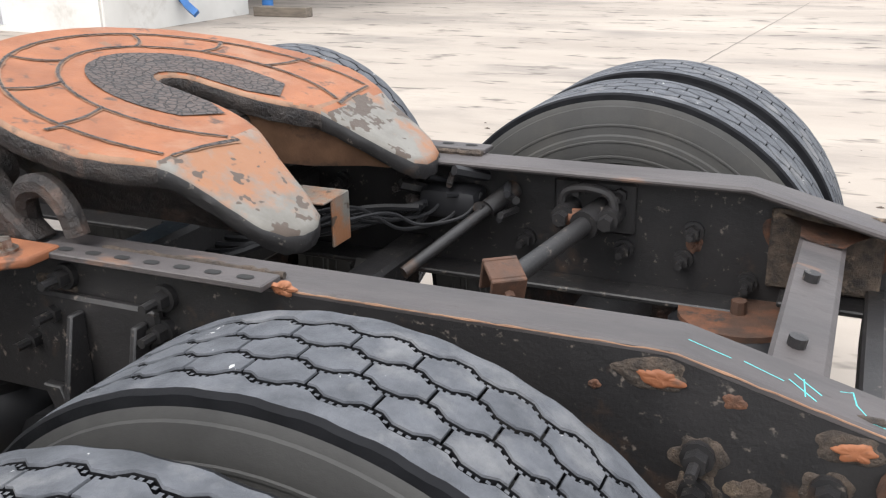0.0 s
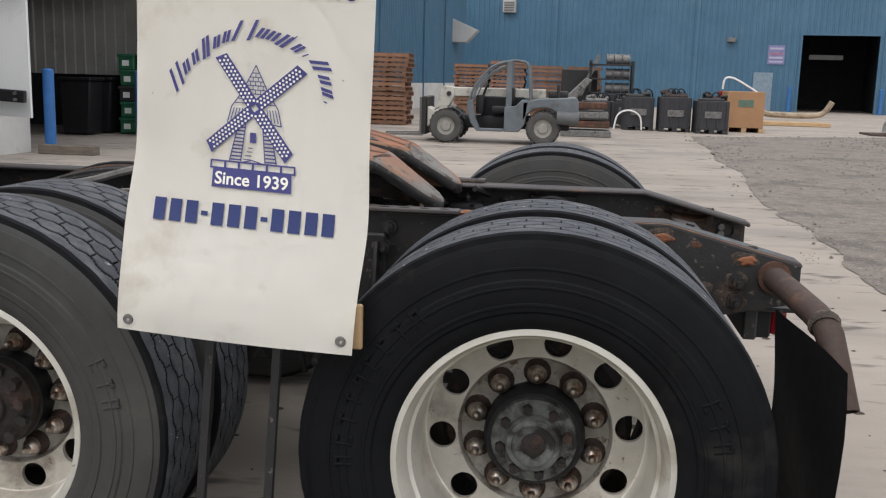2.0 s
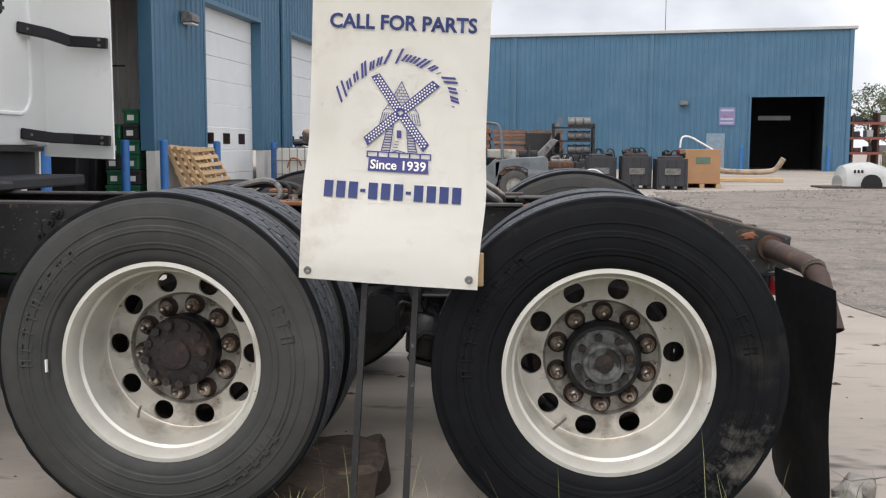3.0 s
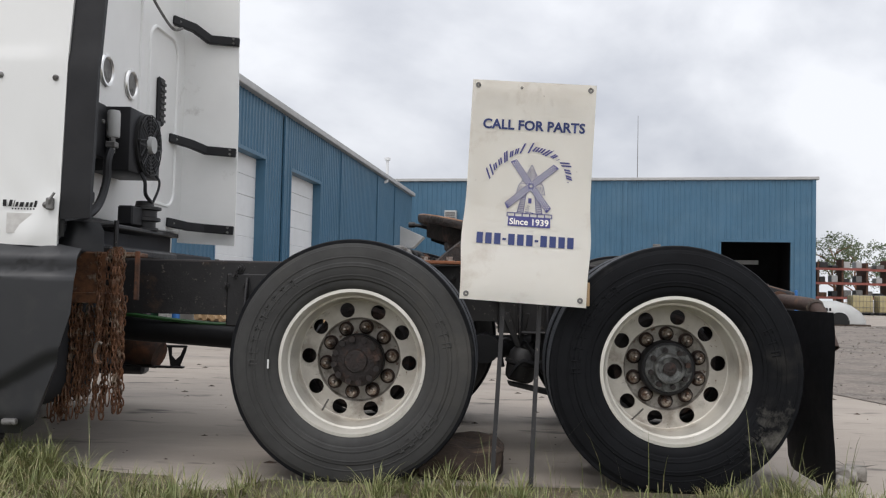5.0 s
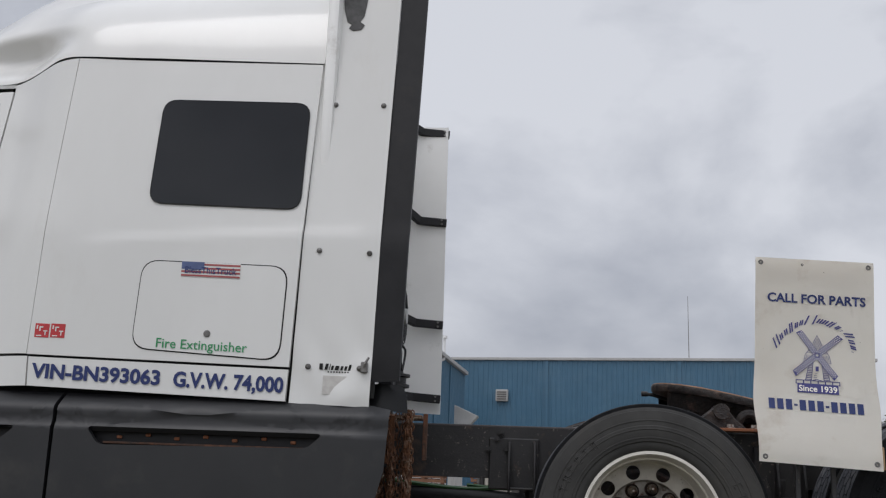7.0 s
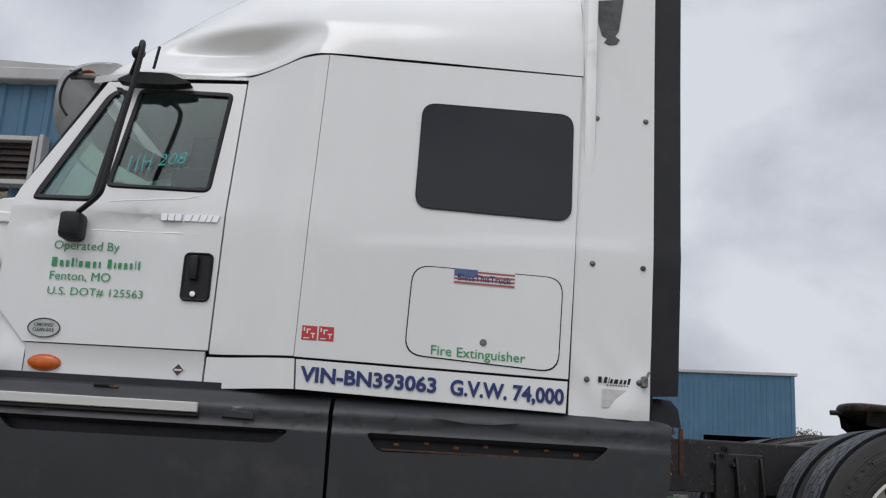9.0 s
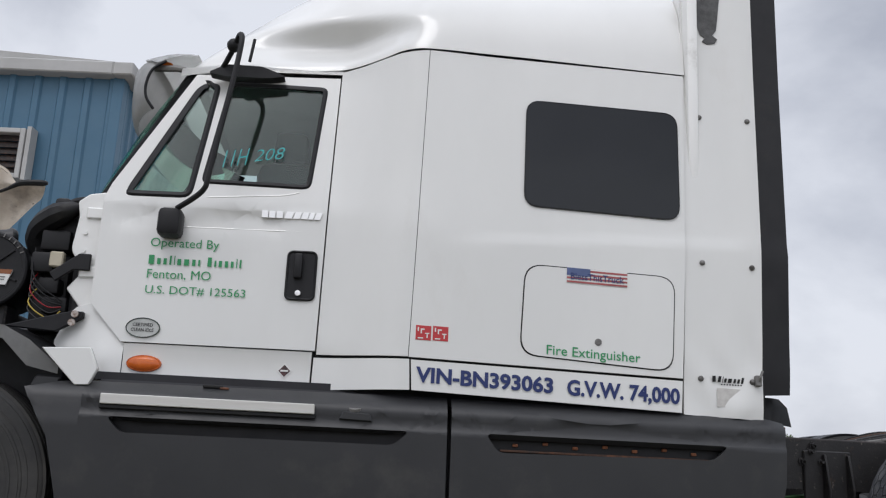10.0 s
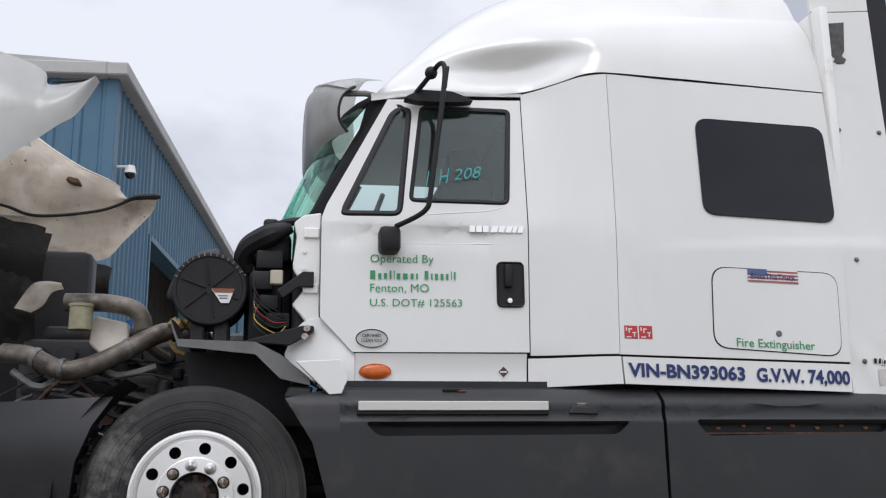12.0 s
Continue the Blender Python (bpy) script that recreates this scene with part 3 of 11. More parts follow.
def gravel():
    """Loose stones strewn over the dirt and thinning out across its edge."""
    rnd = random.Random(12)
    verts, faces = [], []
    n = 0
    while n < 8000:
        x, y = rnd.uniform(1.0, 16.0), rnd.uniform(1.5, 27.0)
        reach = 0.22 + 0.3 * noise.noise((x * 0.8, y * 0.8, 2))
        fringe = inside((x + reach, y - reach * 0.3), DIRT_EDGE) and not inside((x - reach, y + reach * 0.3), DIRT_EDGE)
        if not inside((x, y), DIRT_EDGE) and not (fringe and rnd.random() < 0.30):
            continue
        if not fringe and (rnd.random() < 0.45 or noise.noise((x * 0.5, y * 0.5, 4)) < 0.0):
            continue
        r = 0.004 + 0.012 * rnd.random() ** 5 * (1 + 0.07 * y)
        b, a0 = len(verts), rnd.uniform(0, 6.28)
        for k in range(5):
            a = a0 + k * 1.2566
            q = r * rnd.uniform(0.7, 1.3)
            verts.append((x + q * math.cos(a), y + q * math.sin(a), 0.004))
        for k in range(4):
            a = a0 + 0.5 + k * 1.57
            q = r * rnd.uniform(0.35, 0.7)
            verts.append((x + q * math.cos(a), y + q * math.sin(a), 0.006 + r * rnd.uniform(0.5, 0.9)))
        faces.append((b + 5, b + 6, b + 7, b + 8))
        for t in ((0, 1, 5), (1, 6, 5), (1, 2, 6), (2, 7, 6), (2, 3, 7), (3, 8, 7), (3, 4, 8), (4, 5, 8), (4, 0, 5)):
            faces.append(tuple(b + q for q in t))
        n += 1
    me = bpy.data.meshes.new("gravel")
    me.from_pydata(verts, [], faces)
    me.materials.append(GRAVEL)
    tagged(new("gravel", me), "loose pale stones strewn over churned dirt", "gravel", kind="stuff")


gravel()


def slab_joints():
    """Sealed joints sawn across the concrete."""
    dark = surf("joint_sealant", (0.15, 0.13, 0.115), (0.10, 0.09, 0.08), 3, (0.8, 0.9), bump=0.2)
    for (xa, ya), (xb, yb) in (((-1.0, 9.0), (-0.45, 15.6)),):
        bm = bmesh.new()
        n, prev = 60, None
        d = Vector((xb - xa, yb - ya, 0)).normalized()
        side_way = Vector((-d.y, d.x, 0))
        for k in range(n + 1):
            p = Vector((xa + (xb - xa) * k / n, ya + (yb - ya) * k / n, 0.003)) + side_way * 0.012 * noise.noise((k * 0.4, xa, 0))
            w = 0.005 + 0.004 * noise.noise((k * 0.7, ya, 1))
            cur = [bm.verts.new(p + side_way * q * w) for q in (1, -1)]
            if prev:
                bm.faces.new((prev[0], cur[0], cur[1], prev[1]))
            prev = cur
        tagged(part("slab_joint", bm, dark, None, smooth=0), "dark sealed joint sawn across the concrete yard", "joint", kind="structure")


slab_joints()


def yard_litter():
    """Dark chips and crumbs dropped on the concrete under and beside the truck."""
    rnd = random.Random(31)
    verts, faces = [], []
    for _ in range(240):
        x, y = rnd.uniform(-6.0, 2.0), 0.3 + 6.0 * rnd.random() ** 1.5
        r = 0.004 + 0.022 * rnd.random() ** 4
        b, n, a0 = len(verts), rnd.randrange(5, 8), rnd.uniform(0, 6.28)
        for k in range(n):
            a, q = a0 + k / n * 6.2832, r * rnd.uniform(0.6, 1.3)
            verts.append((x + q * 1.5 * math.cos(a), y + q * math.sin(a), 0.0005))
        verts.append((x, y, 0.003 + 0.35 * r))
        faces += [(b + k, b + (k + 1) % n, b + n) for k in range(n)]
    me = bpy.data.meshes.new("litter")
    me.from_pydata(verts, [], faces)
    me.materials.append(ROTWOOD)
    tagged(new("litter", me), "dark crumbs and chips scattered on the concrete", "litter", kind="stuff")


yard_litter()

# ---- ribbed steel buildings ----


def ribbed(bm, p0, p1, z0, z1, out, pitch=0.3, rib=0.035, top=None):
    """Upright ribbed siding from p0 to p1 on the ground plan; out: the outward normal. top(s) may slope the upper edge."""
    p0, p1, out = Vector((*p0, 0)), Vector((*p1, 0)), Vector((*out, 0)).normalized()
    ln = (p1 - p0).length
    d = (p1 - p0) / ln
    pts, s = [], 0.0
    while s < ln - 1e-6:
        for a, h in ((0, 0), (0.62, 0), (0.70, 1), (0.92, 1), (1.0, 0)):
            q = s + a * pitch
            if q <= ln:
                pts.append((q, h * rib))
        s += pitch
    pts.append((ln, 0))
    lo = [bm.verts.new(p0 + d * q + out * h + Vector((0, 0, z0))) for q, h in pts]
    hi = [bm.verts.new(p0 + d * q + out * h + Vector((0, 0, top(q) if top else z1))) for q, h in pts]
    for i in range(len(pts) - 1):
        if pts[i + 1][0] - pts[i][0] > 1e-5 or pts[i][1] != pts[i + 1][1]:
            bm.faces.new((lo[i], lo[i + 1], hi[i + 1], hi[i]))
    back = -0.16 * out
    a, b = [bm.verts.new(p0 + back + Vector((0, 0, z))) for z in (z0, top(0) if top else z1)]
    c, e = [bm.verts.new(p1 + back + Vector((0, 0, z))) for z in (z0, top(ln) if top else z1)]
    bm.faces.new((a, b, e, c))
    bm.faces.new((lo[0], hi[0], b, a))
    bm.faces.new((lo[-1], c, e, hi[-1]))
    bmesh.ops.remove_doubles(bm, verts=bm.verts, dist=1e-4)


WX, WEAVE = -8.5, 7.0       # side wall of the near warehouse
FRONT = 11.0
# the whole warehouse stands four degrees askew to the truck
NEAR = Matrix.Translation((-8.20, 9.0, -0.08)) @ Matrix.Rotation(radians(-4.05), 4, "Z") @ Matrix.Scale(0.887, 4) @ Matrix.Translation((-WX - 0.24, -10.75, 0))


def near_wall(x, y, z=0.0):
    return NEAR @ Vector((x, y, z))


def near_warehouse():
    w = thing("warehouse", (WX - 8, 30, 0), "long blue ribbed-steel warehouse with white overhead doors", "building", kind="structure")
    # openings along the side wall: (y0, y1, top)
    bays = [(14.2, 19.38, 5.0), (22.5, 26.8, 5.15), (29.8, 33.95, 5.15)]
    base = 1.28
    y = FRONT
    for y0, y1, top in bays + [(57.0, 57.0, 5)]:
        bm = bmesh.new()
        ribbed(bm, (WX, y), (WX, y0), base if y0 < 57 else base, WEAVE, (1, 0))
        part("siding", bm, BLUE, w)
        bm = bmesh.new()
        box(bm, WX - 0.18, WX + 0.05, y, y0, 0, base, 0.01)
        part("concrete_base", bm, BASECONC, w, "bare concrete plinth")
        if y1 > y0:
            bm = bmesh.new()
            ribbed(bm, (WX, y0), (WX, y1), top, WEAVE, (1, 0))
            part("siding", bm, BLUE, w)
            bm = bmesh.new()
            deep = 0.30 if y0 < 20 else 0.35
            box(bm, WX - deep, WX + 0.045, y0 - 0.10, y0 + 0.012, base + 0.004, top + 0.1, 0.006)
            box(bm, WX - deep, WX + 0.045, y1 - 0.012, y1 + 0.10, base + 0.004, top + 0.1, 0.006)
            box(bm, WX - 0.35, WX + 0.05, y0 + 0.012, y1 - 0.012, top - 0.02, top + 0.1, 0.006)
            part("door_frame", bm, BLUE, w)
        y = y1
    # downspouts and joints in the siding
    for yy in (28.7, 37.2, 45.4, 50.5):
        bm = bmesh.new()
        box(bm, WX + 0.03, WX + 0.11, yy, yy + 0.12, 0.2, WEAVE - 0.1, 0.01)
        part("downspout", bm, BLUE, w)
    # front wall
    bm = bmesh.new()
    ribbed(bm, (WX - 24, FRONT), (WX, FRONT), base, WEAVE, (0, -1), pitch=0.42, rib=0.04)
    part("siding", bm, BLUE, w)
    bm = bmesh.new()
    box(bm, WX - 24, WX, FRONT - 0.03, FRONT + 0.2, 0, base)
    part("concrete_base", bm, BASECONC, w)
    bm = bmesh.new()
    box(bm, WX - 0.14, WX + 0.05, FRONT - 0.06, FRONT + 0.16, base, WEAVE, 0.01)
    part("corner_trim", bm, BLUE, w)
    # eaves and roof
    bm = bmesh.new()
    box(bm, WX - 0.1, WX + 0.24, FRONT - 0.25, 57.0, WEAVE - 0.02, WEAVE + 0.20, 0.02)
    box(bm, WX - 24, WX - 0.1, FRONT - 0.25, FRONT + 0.1, WEAVE - 0.02, WEAVE + 0.20, 0.02)
    part("eave_trim", bm, TRIM, w, "pale grey metal gutter")
    bm = bmesh.new()
    prism(bm, [(WX + 0.1, WEAVE + 0.205), (WX - 12, WEAVE + 0.9), (WX - 24, WEAVE + 0.205)], "y", FRONT - 0.2, 57)
    part("roof", bm, TRIM, w)
    # plain walls that close the open bay behind, their dimness in the colour
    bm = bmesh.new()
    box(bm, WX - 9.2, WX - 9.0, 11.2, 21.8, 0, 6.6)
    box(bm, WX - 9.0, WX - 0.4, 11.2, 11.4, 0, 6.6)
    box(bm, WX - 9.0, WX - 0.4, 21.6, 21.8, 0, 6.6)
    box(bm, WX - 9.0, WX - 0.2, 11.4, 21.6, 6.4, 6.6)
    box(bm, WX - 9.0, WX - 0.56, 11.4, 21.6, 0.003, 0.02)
    part("bay_interior", bm, VOID, w, "near-black bay walls, shade put into their colour")
    bm = bmesh.new()
    ribbed(bm, (WX - 0.6, 21.5), (WX - 8.5, 21.5), 1.4, 6.3, (0, -1), pitch=0.28)
    part("inner_siding", bm, BASECONC, w, "bare galvanised inner siding")
    # sectional doors
    for y0, y1, top in bays[1:]:
        d = new("overhead_door")
        d.parent, d.location = w, (WX - 0.3 - w.location.x, (y0 + y1) / 2 - 30, 0)
        d["label"] = "white sectional overhead door with three small panes"
        hgt = top / 8
        for k in range(8):
            bm = bmesh.new()
            box(bm, WX - 0.34, WX - 0.28, y0 + 0.012, y1 - 0.012, k * hgt + 0.006, (k + 1) * hgt - 0.006, 0.008)
            part("panel", bm, DOORWHITE, d)
        for k in range(3):
            yc = y0 + (y1 - y0) * (0.22 + 0.28 * k)
            bm = bmesh.new()
            box(bm, WX - 0.30, WX - 0.262, yc - 0.26, yc + 0.26, 1.46, 1.78, 0.02)
            part("pane", bm, TINT, d)
    # wall fittings
    fx = thing("wall_pack_light", (WX + 0.2, 21.2, 4.5), "grey boxy wall light on blue siding", "lamp")
    bm = bmesh.new()
    prism(bm, [(WX + 0.03, 4.41), (WX + 0.34, 4.45), (WX + 0.34, 4.60), (WX + 0.2, 4.70), (WX + 0.03, 4.70)], "y", 21.0, 21.46, 0.015)
    part("housing", bm, GREYMETAL, fx)
    bm = bmesh.new()
    box(bm, WX + 0.08, WX + 0.31, 21.04, 21.42, 4.385, 4.415)
    part("lens", bm, PALEINK, fx)
    vt = thing("exhaust_hood", (WX + 0.3, 20.9, 5.3), "galvanised round exhaust hood on blue siding", "vent")
    bm = bmesh.new()
    tube(bm, smooth_path([(WX, 21, 5.35), (WX + 0.4, 21, 5.35), (WX + 0.75, 21.0, 5.2)], 4), 0.24, 14)
    part("hood", bm, TRIM, vt)
    vf = thing("exhaust_fan", (-10.2, FRONT, 5.5), "grey louvred wall fan in the blue siding", "fan")
    bm = bmesh.new()
    for a in ((-10.64, -10.56, 5.12, 5.96), (-9.94, -9.86, 5.12, 5.96), (-10.56, -9.94, 5.12, 5.20), (-10.56, -9.94, 5.88, 5.96)):
        box(bm, a[0], a[1], FRONT - 0.28, FRONT - 0.02, a[2], a[3], 0.008)
    part("frame_box", bm, TRIM, vf)
    for k in range(6):
        bm = bmesh.new()
        box(bm, -0.31, 0.31, -0.005, 0.005, -0.06, 0.06, m=Matrix.Translation((-10.25, FRONT - 0.16, 5.26 + 0.112 * k)) @ Matrix.Rotation(radians(-25), 4, "X"))
        part("louvre", bm, DARKRIM, vf)
    bm = bmesh.new()
    box(bm, -9.84, -9.77, FRONT - 0.26, FRONT - 0.02, 5.1, 6.0)
    part("side_flange", bm, TRIM, vf)
    # dome camera on the corner
    cd = thing("dome_camera", (WX + 0.1, FRONT + 0.25, 5.5), "white dome security camera on the building corner", "camera")
    bm = bmesh.new()
    cyl(bm, (WX, FRONT + 0.25, 5.56), (WX + 0.28, FRONT + 0.25, 5.56), 0.03, seg=10)
    cyl(bm, (WX + 0.26, FRONT + 0.25, 5.45), (WX + 0.26, FRONT + 0.25, 5.58), 0.1, 0.07, seg=14)
    part("mount", bm, PALEINK, cd)
    bm = bmesh.new()
    bmesh.ops.create_uvsphere(bm, u_segments=14, v_segments=8, radius=0.085, matrix=Matrix.Translation((WX + 0.26, FRONT + 0.25, 5.44)))
    part("dome", bm, TINT, cd)
    jb = thing("junction_box", (WX + 0.1, FRONT + 0.25, 4.7), "small pale junction box on blue siding", "box")
    bm = bmesh.new()
    box(bm, WX + 0.02, WX + 0.15, FRONT + 0.18, FRONT + 0.32, 4.62, 4.76, 0.012)
    part("box_body", bm, PALEINK, jb)
    bm = bmesh.new()
    box(bm, WX + 0.145, WX + 0.16, FRONT + 0.17, FRONT + 0.33, 4.61, 4.77, 0.006)
    part("box_cover", bm, TRIM, jb)
    bm = bmesh.new()
    tube(bm, smooth_path([(WX + 0.12, 12.55, 3.2), (WX + 0.12, 12.55, 0.75), (WX + 0.14, 12.55, 0.45), (WX + 0.34, 12.58, 0.26)], 4), 0.075, 4)
    part("downspout", bm, BLUEPOST, w, "blue downspout with a kicked-out foot")
    for ob in (w, fx, vt, vf, cd, jb):
        ob.matrix_basis = NEAR @ ob.matrix_basis


near_warehouse()

FA, FB = Vector((-8.3, 56.0)), Vector((17.35, 51.4))       # plan of the far building's face
FD = (FB - FA).normalized()
FN = Vector((FD.y, -FD.x))


def on_far(s, out=0.0, z=0.0):
    """A place on the far building's face: s metres from its left end."""
    p = FA + FD * s + FN * out
    return (p.x, p.y, z)


def far_box(bm, s0, s1, o0, o1, z0, z1, bevel=0.0):
    c = on_far((s0 + s1) / 2, (o0 + o1) / 2, (z0 + z1) / 2)
    m = Matrix.Translation(c) @ Matrix.Rotation(math.atan2(FD.y, FD.x), 4, "Z")
    box(bm, -(s1 - s0) / 2, (s1 - s0) / 2, -abs(o1 - o0) / 2, abs(o1 - o0) / 2, -(z1 - z0) / 2, (z1 - z0) / 2, bevel, m=m)


def far_warehouse():
    w = thing("workshop_building", (5, 60, 0), "far blue ribbed-steel workshop with a dark open doorway", "building", kind="structure")
    ln, top = (FB - FA).length, 7.62
    s0, s1, dz = 20.9, 24.7, 4.05
    for a, b, z in ((0, s0, 0.0), (s0, s1, dz), (s1, ln, 0.0)):
        bm = bmesh.new()
        p, q = FA + FD * a, FA + FD * b
        ribbed(bm, p, q, z, top, FN, pitch=0.305, rib=0.035)
        part("siding", bm, BLUE, w)
    bm = bmesh.new()
    far_box(bm, s0 - 0.1, s0, -0.3, 0.06, 0, dz + 0.1)
    far_box(bm, s1, s1 + 0.1, -0.3, 0.06, 0, dz + 0.1)
    far_box(bm, s0, s1, -0.3, 0.06, dz, dz + 0.12)
    part("door_frame", bm, BLUE, w)
    for s in (15.45, ln - 0.12, 7.6):
        bm = bmesh.new()
        far_box(bm, s - 0.09, s + 0.09, 0.0, 0.09, 0, top)
        part("joint_trim", bm, BLUE, w)
    bm = bmesh.new()
    far_box(bm, -0.2, ln + 0.15, -0.3, 0.16, top, top + 0.17, 0.02)
    part("eave_trim", bm, TRIM, w, "pale metal roof edge")
    bm = bmesh.new()
    far_box(bm, 0, ln, -20, -0.35, top, top + 0.12)
    part("roof", bm, TRIM, w)
    bm = bmesh.new()
    far_box(bm, ln - 0.15, ln, -20, -0.2, 0, top)
    part("end_wall", bm, BLUE, w)
    # boxes inside the doorway, coloured dark instead of left to fall into shade
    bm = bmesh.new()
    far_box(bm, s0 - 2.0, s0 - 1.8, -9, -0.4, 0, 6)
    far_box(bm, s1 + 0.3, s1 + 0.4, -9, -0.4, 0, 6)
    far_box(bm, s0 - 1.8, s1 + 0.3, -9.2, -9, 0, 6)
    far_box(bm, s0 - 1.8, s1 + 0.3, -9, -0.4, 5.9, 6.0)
    part("doorway_interior", bm, VOID, w, "near-black workshop inside, its shade put into the colour")
    bm = bmesh.new()
    far_box(bm, s0 + 0.6, s0 + 2.4, -4.1, -4.0, 2.9, 3.15)
    part("inner_beam", bm, TRIM, w)
    bm = bmesh.new()
    far_box(bm, 18.55, 19.55, 0.02, 0.09, 0.0, 2.05, 0.01)
    part("side_door", bm, surf("grey_blue_door", (0.20, 0.27, 0.33), rough=(0.4, 0.5), bump=0.0), w, "grey-blue steel side door")
    lamp = thing("wall_light", on_far(17.3, 0.1, 3.8), "small grey wall light on far blue siding", "lamp")
    bm = bmesh.new()
    far_box(bm, 17.05, 17.5, 0.04, 0.35, 3.62, 3.86, 0.03)
    part("housing", bm, GREYMETAL, lamp)
    v = thing("wall_vent", on_far(4.9, 0.1, 5.4), "pale square louvred vent on far blue siding", "vent")
    bm = bmesh.new()
    far_box(bm, 4.5, 5.25, 0.04, 0.3, 5.1, 5.8, 0.02)
    part("vent_box", bm, TRIM, v)
    for k in range(4):
        bm = bmesh.new()
        far_box(bm, 4.58, 5.17, 0.3, 0.33, 5.18 + k * 0.14, 5.27 + k * 0.14)
        part("louvre", bm, GREYMETAL, v)
    sg = thing("wall_sign", on_far(19.6, 0.1, 3.1), "small faded blue and red sign on far siding", "sign")
    bm = bmesh.new()
    far_box(bm, 19.2, 20.05, 0.04, 0.06, 2.5, 3.5)
    part("board", bm, surf("faded_blue_sign", (0.20, 0.20, 0.36), rough=(0.5, 0.6), bump=0.0), sg)
    faded = surf("faded_print", (0.42, 0.40, 0.50), (0.34, 0.32, 0.44), 9, (0.5, 0.6), bump=0.0)
    for z, h, mm in ((3.28, 0.10, faded), (3.0, 0.10, surf("faded_red_print", (0.36, 0.16, 0.24), rough=(0.5, 0.6), bump=0.0)), (2.80, 0.10, faded), (2.60, 0.08, faded)):
        bm = bmesh.new()
        far_box(bm, 19.28, 19.97, 0.06, 0.066, z, z + h)
        part("print", bm, mm, sg)
    an = thing("antenna_mast", on_far(15.9, -6, 7.6), "thin grey radio mast on the far roof", "antenna")
    bm = bmesh.new()
    cyl(bm, on_far(15.9, -6, 7.7), on_far(15.9, -6, 12.6), 0.03, 0.015, seg=6)
    part("mast", bm, GREYMETAL, an)
    dk = thing("wall_duct", (-5.7, 46.8, 3.6), "grey angular metal hood on the blue wall", "duct")
    bm = bmesh.new()
    prism(bm, [(-6.0, 3.05), (-5.06, 3.05), (-4.5, 3.65), (-6.0, 4.3)], "y", 46.2, 47.4, 0.02)
    part("hood", bm, TRIM, dk)
    vp = thing("vent_pipe", (-5.98, 41.6, 6.2), "white vent pipe standing at the gutter", "pipe")
    bm = bmesh.new()
    tube(bm, smooth_path([(-6.25, 41.4, 5.95), (-6.0, 41.6, 6.0), (-5.98, 41.6, 6.25), (-5.98, 41.6, 7.05)], 4), 0.07, 8)
    cyl(bm, (-5.98, 41.6, 7.02), (-5.98, 41.6, 7.14), 0.14, seg=12)
    part("pipe", bm, DOORWHITE, vp)


far_warehouse()

# ---- the truck ----
# x runs to the rear, the near tyre walls stand at y = 0, the far ones at y = 2.44
MID = 1.22
truck = thing("semi_truck", (-2.8, MID, 0), "white sleeper-cab semi tractor being parted out, hood tilted open", "truck")


def group(name, at, label="", parent=None):
    """A part that is itself made of pieces."""
    parent = parent or truck
    ob = new(name)
    ob.empty_display_size = 0.1
    ob.parent, ob.location = parent, Vector(at) - parent.location
    if label:
        ob["label"] = label
    return ob


AX = {"rear": 0.0, "mid": -1.32, "front": -6.275}
HUBZ, TR = 0.492, 0.512


def tyre_profile(w=0.275, r=TR, rim=0.292):
    """(radius, y) from the outer bead over the tread to the inner bead; y = 0 at the outer wall."""
    half = [(rim, 0.052), (rim + 0.012, 0.026), (rim + 0.035, 0.012), (rim + 0.05, 0.012), (rim + 0.055, 0.006), (rim + 0.066, 0.0045), (rim + 0.0675, 0.002), (rim + 0.072, 0.0018), (rim + 0.0735, 0.004),
            (rim + 0.09, 0.001), (rim + 0.104, 0.0012), (rim + 0.1055, -0.001), (rim + 0.109, -0.001), (rim + 0.1105, 0.0016), (rim + 0.12, 0.002),
            (rim + 0.124, 0.006), (rim + 0.142, 0.007), (rim + 0.1435, 0.0048), (rim + 0.1475, 0.005), (rim + 0.149, 0.0075), (rim + 0.16, 0.008), (rim + 0.188, 0.014), (rim + 0.190, 0.018), (r - 0.018, 0.022), (r - 0.013, 0.026)]
    return half + [(a, w - b) for a, b in reversed(half)]


def tyre_body(c, r=TR, w=0.275, seg=96):
    bm = bmesh.new()
    lathe(bm, tyre_profile(w, r), c, seg, closed=False)
    for v in bm.verts:
        if v.co.z < 0.004:
            v.co.z = 0.004
    return bm


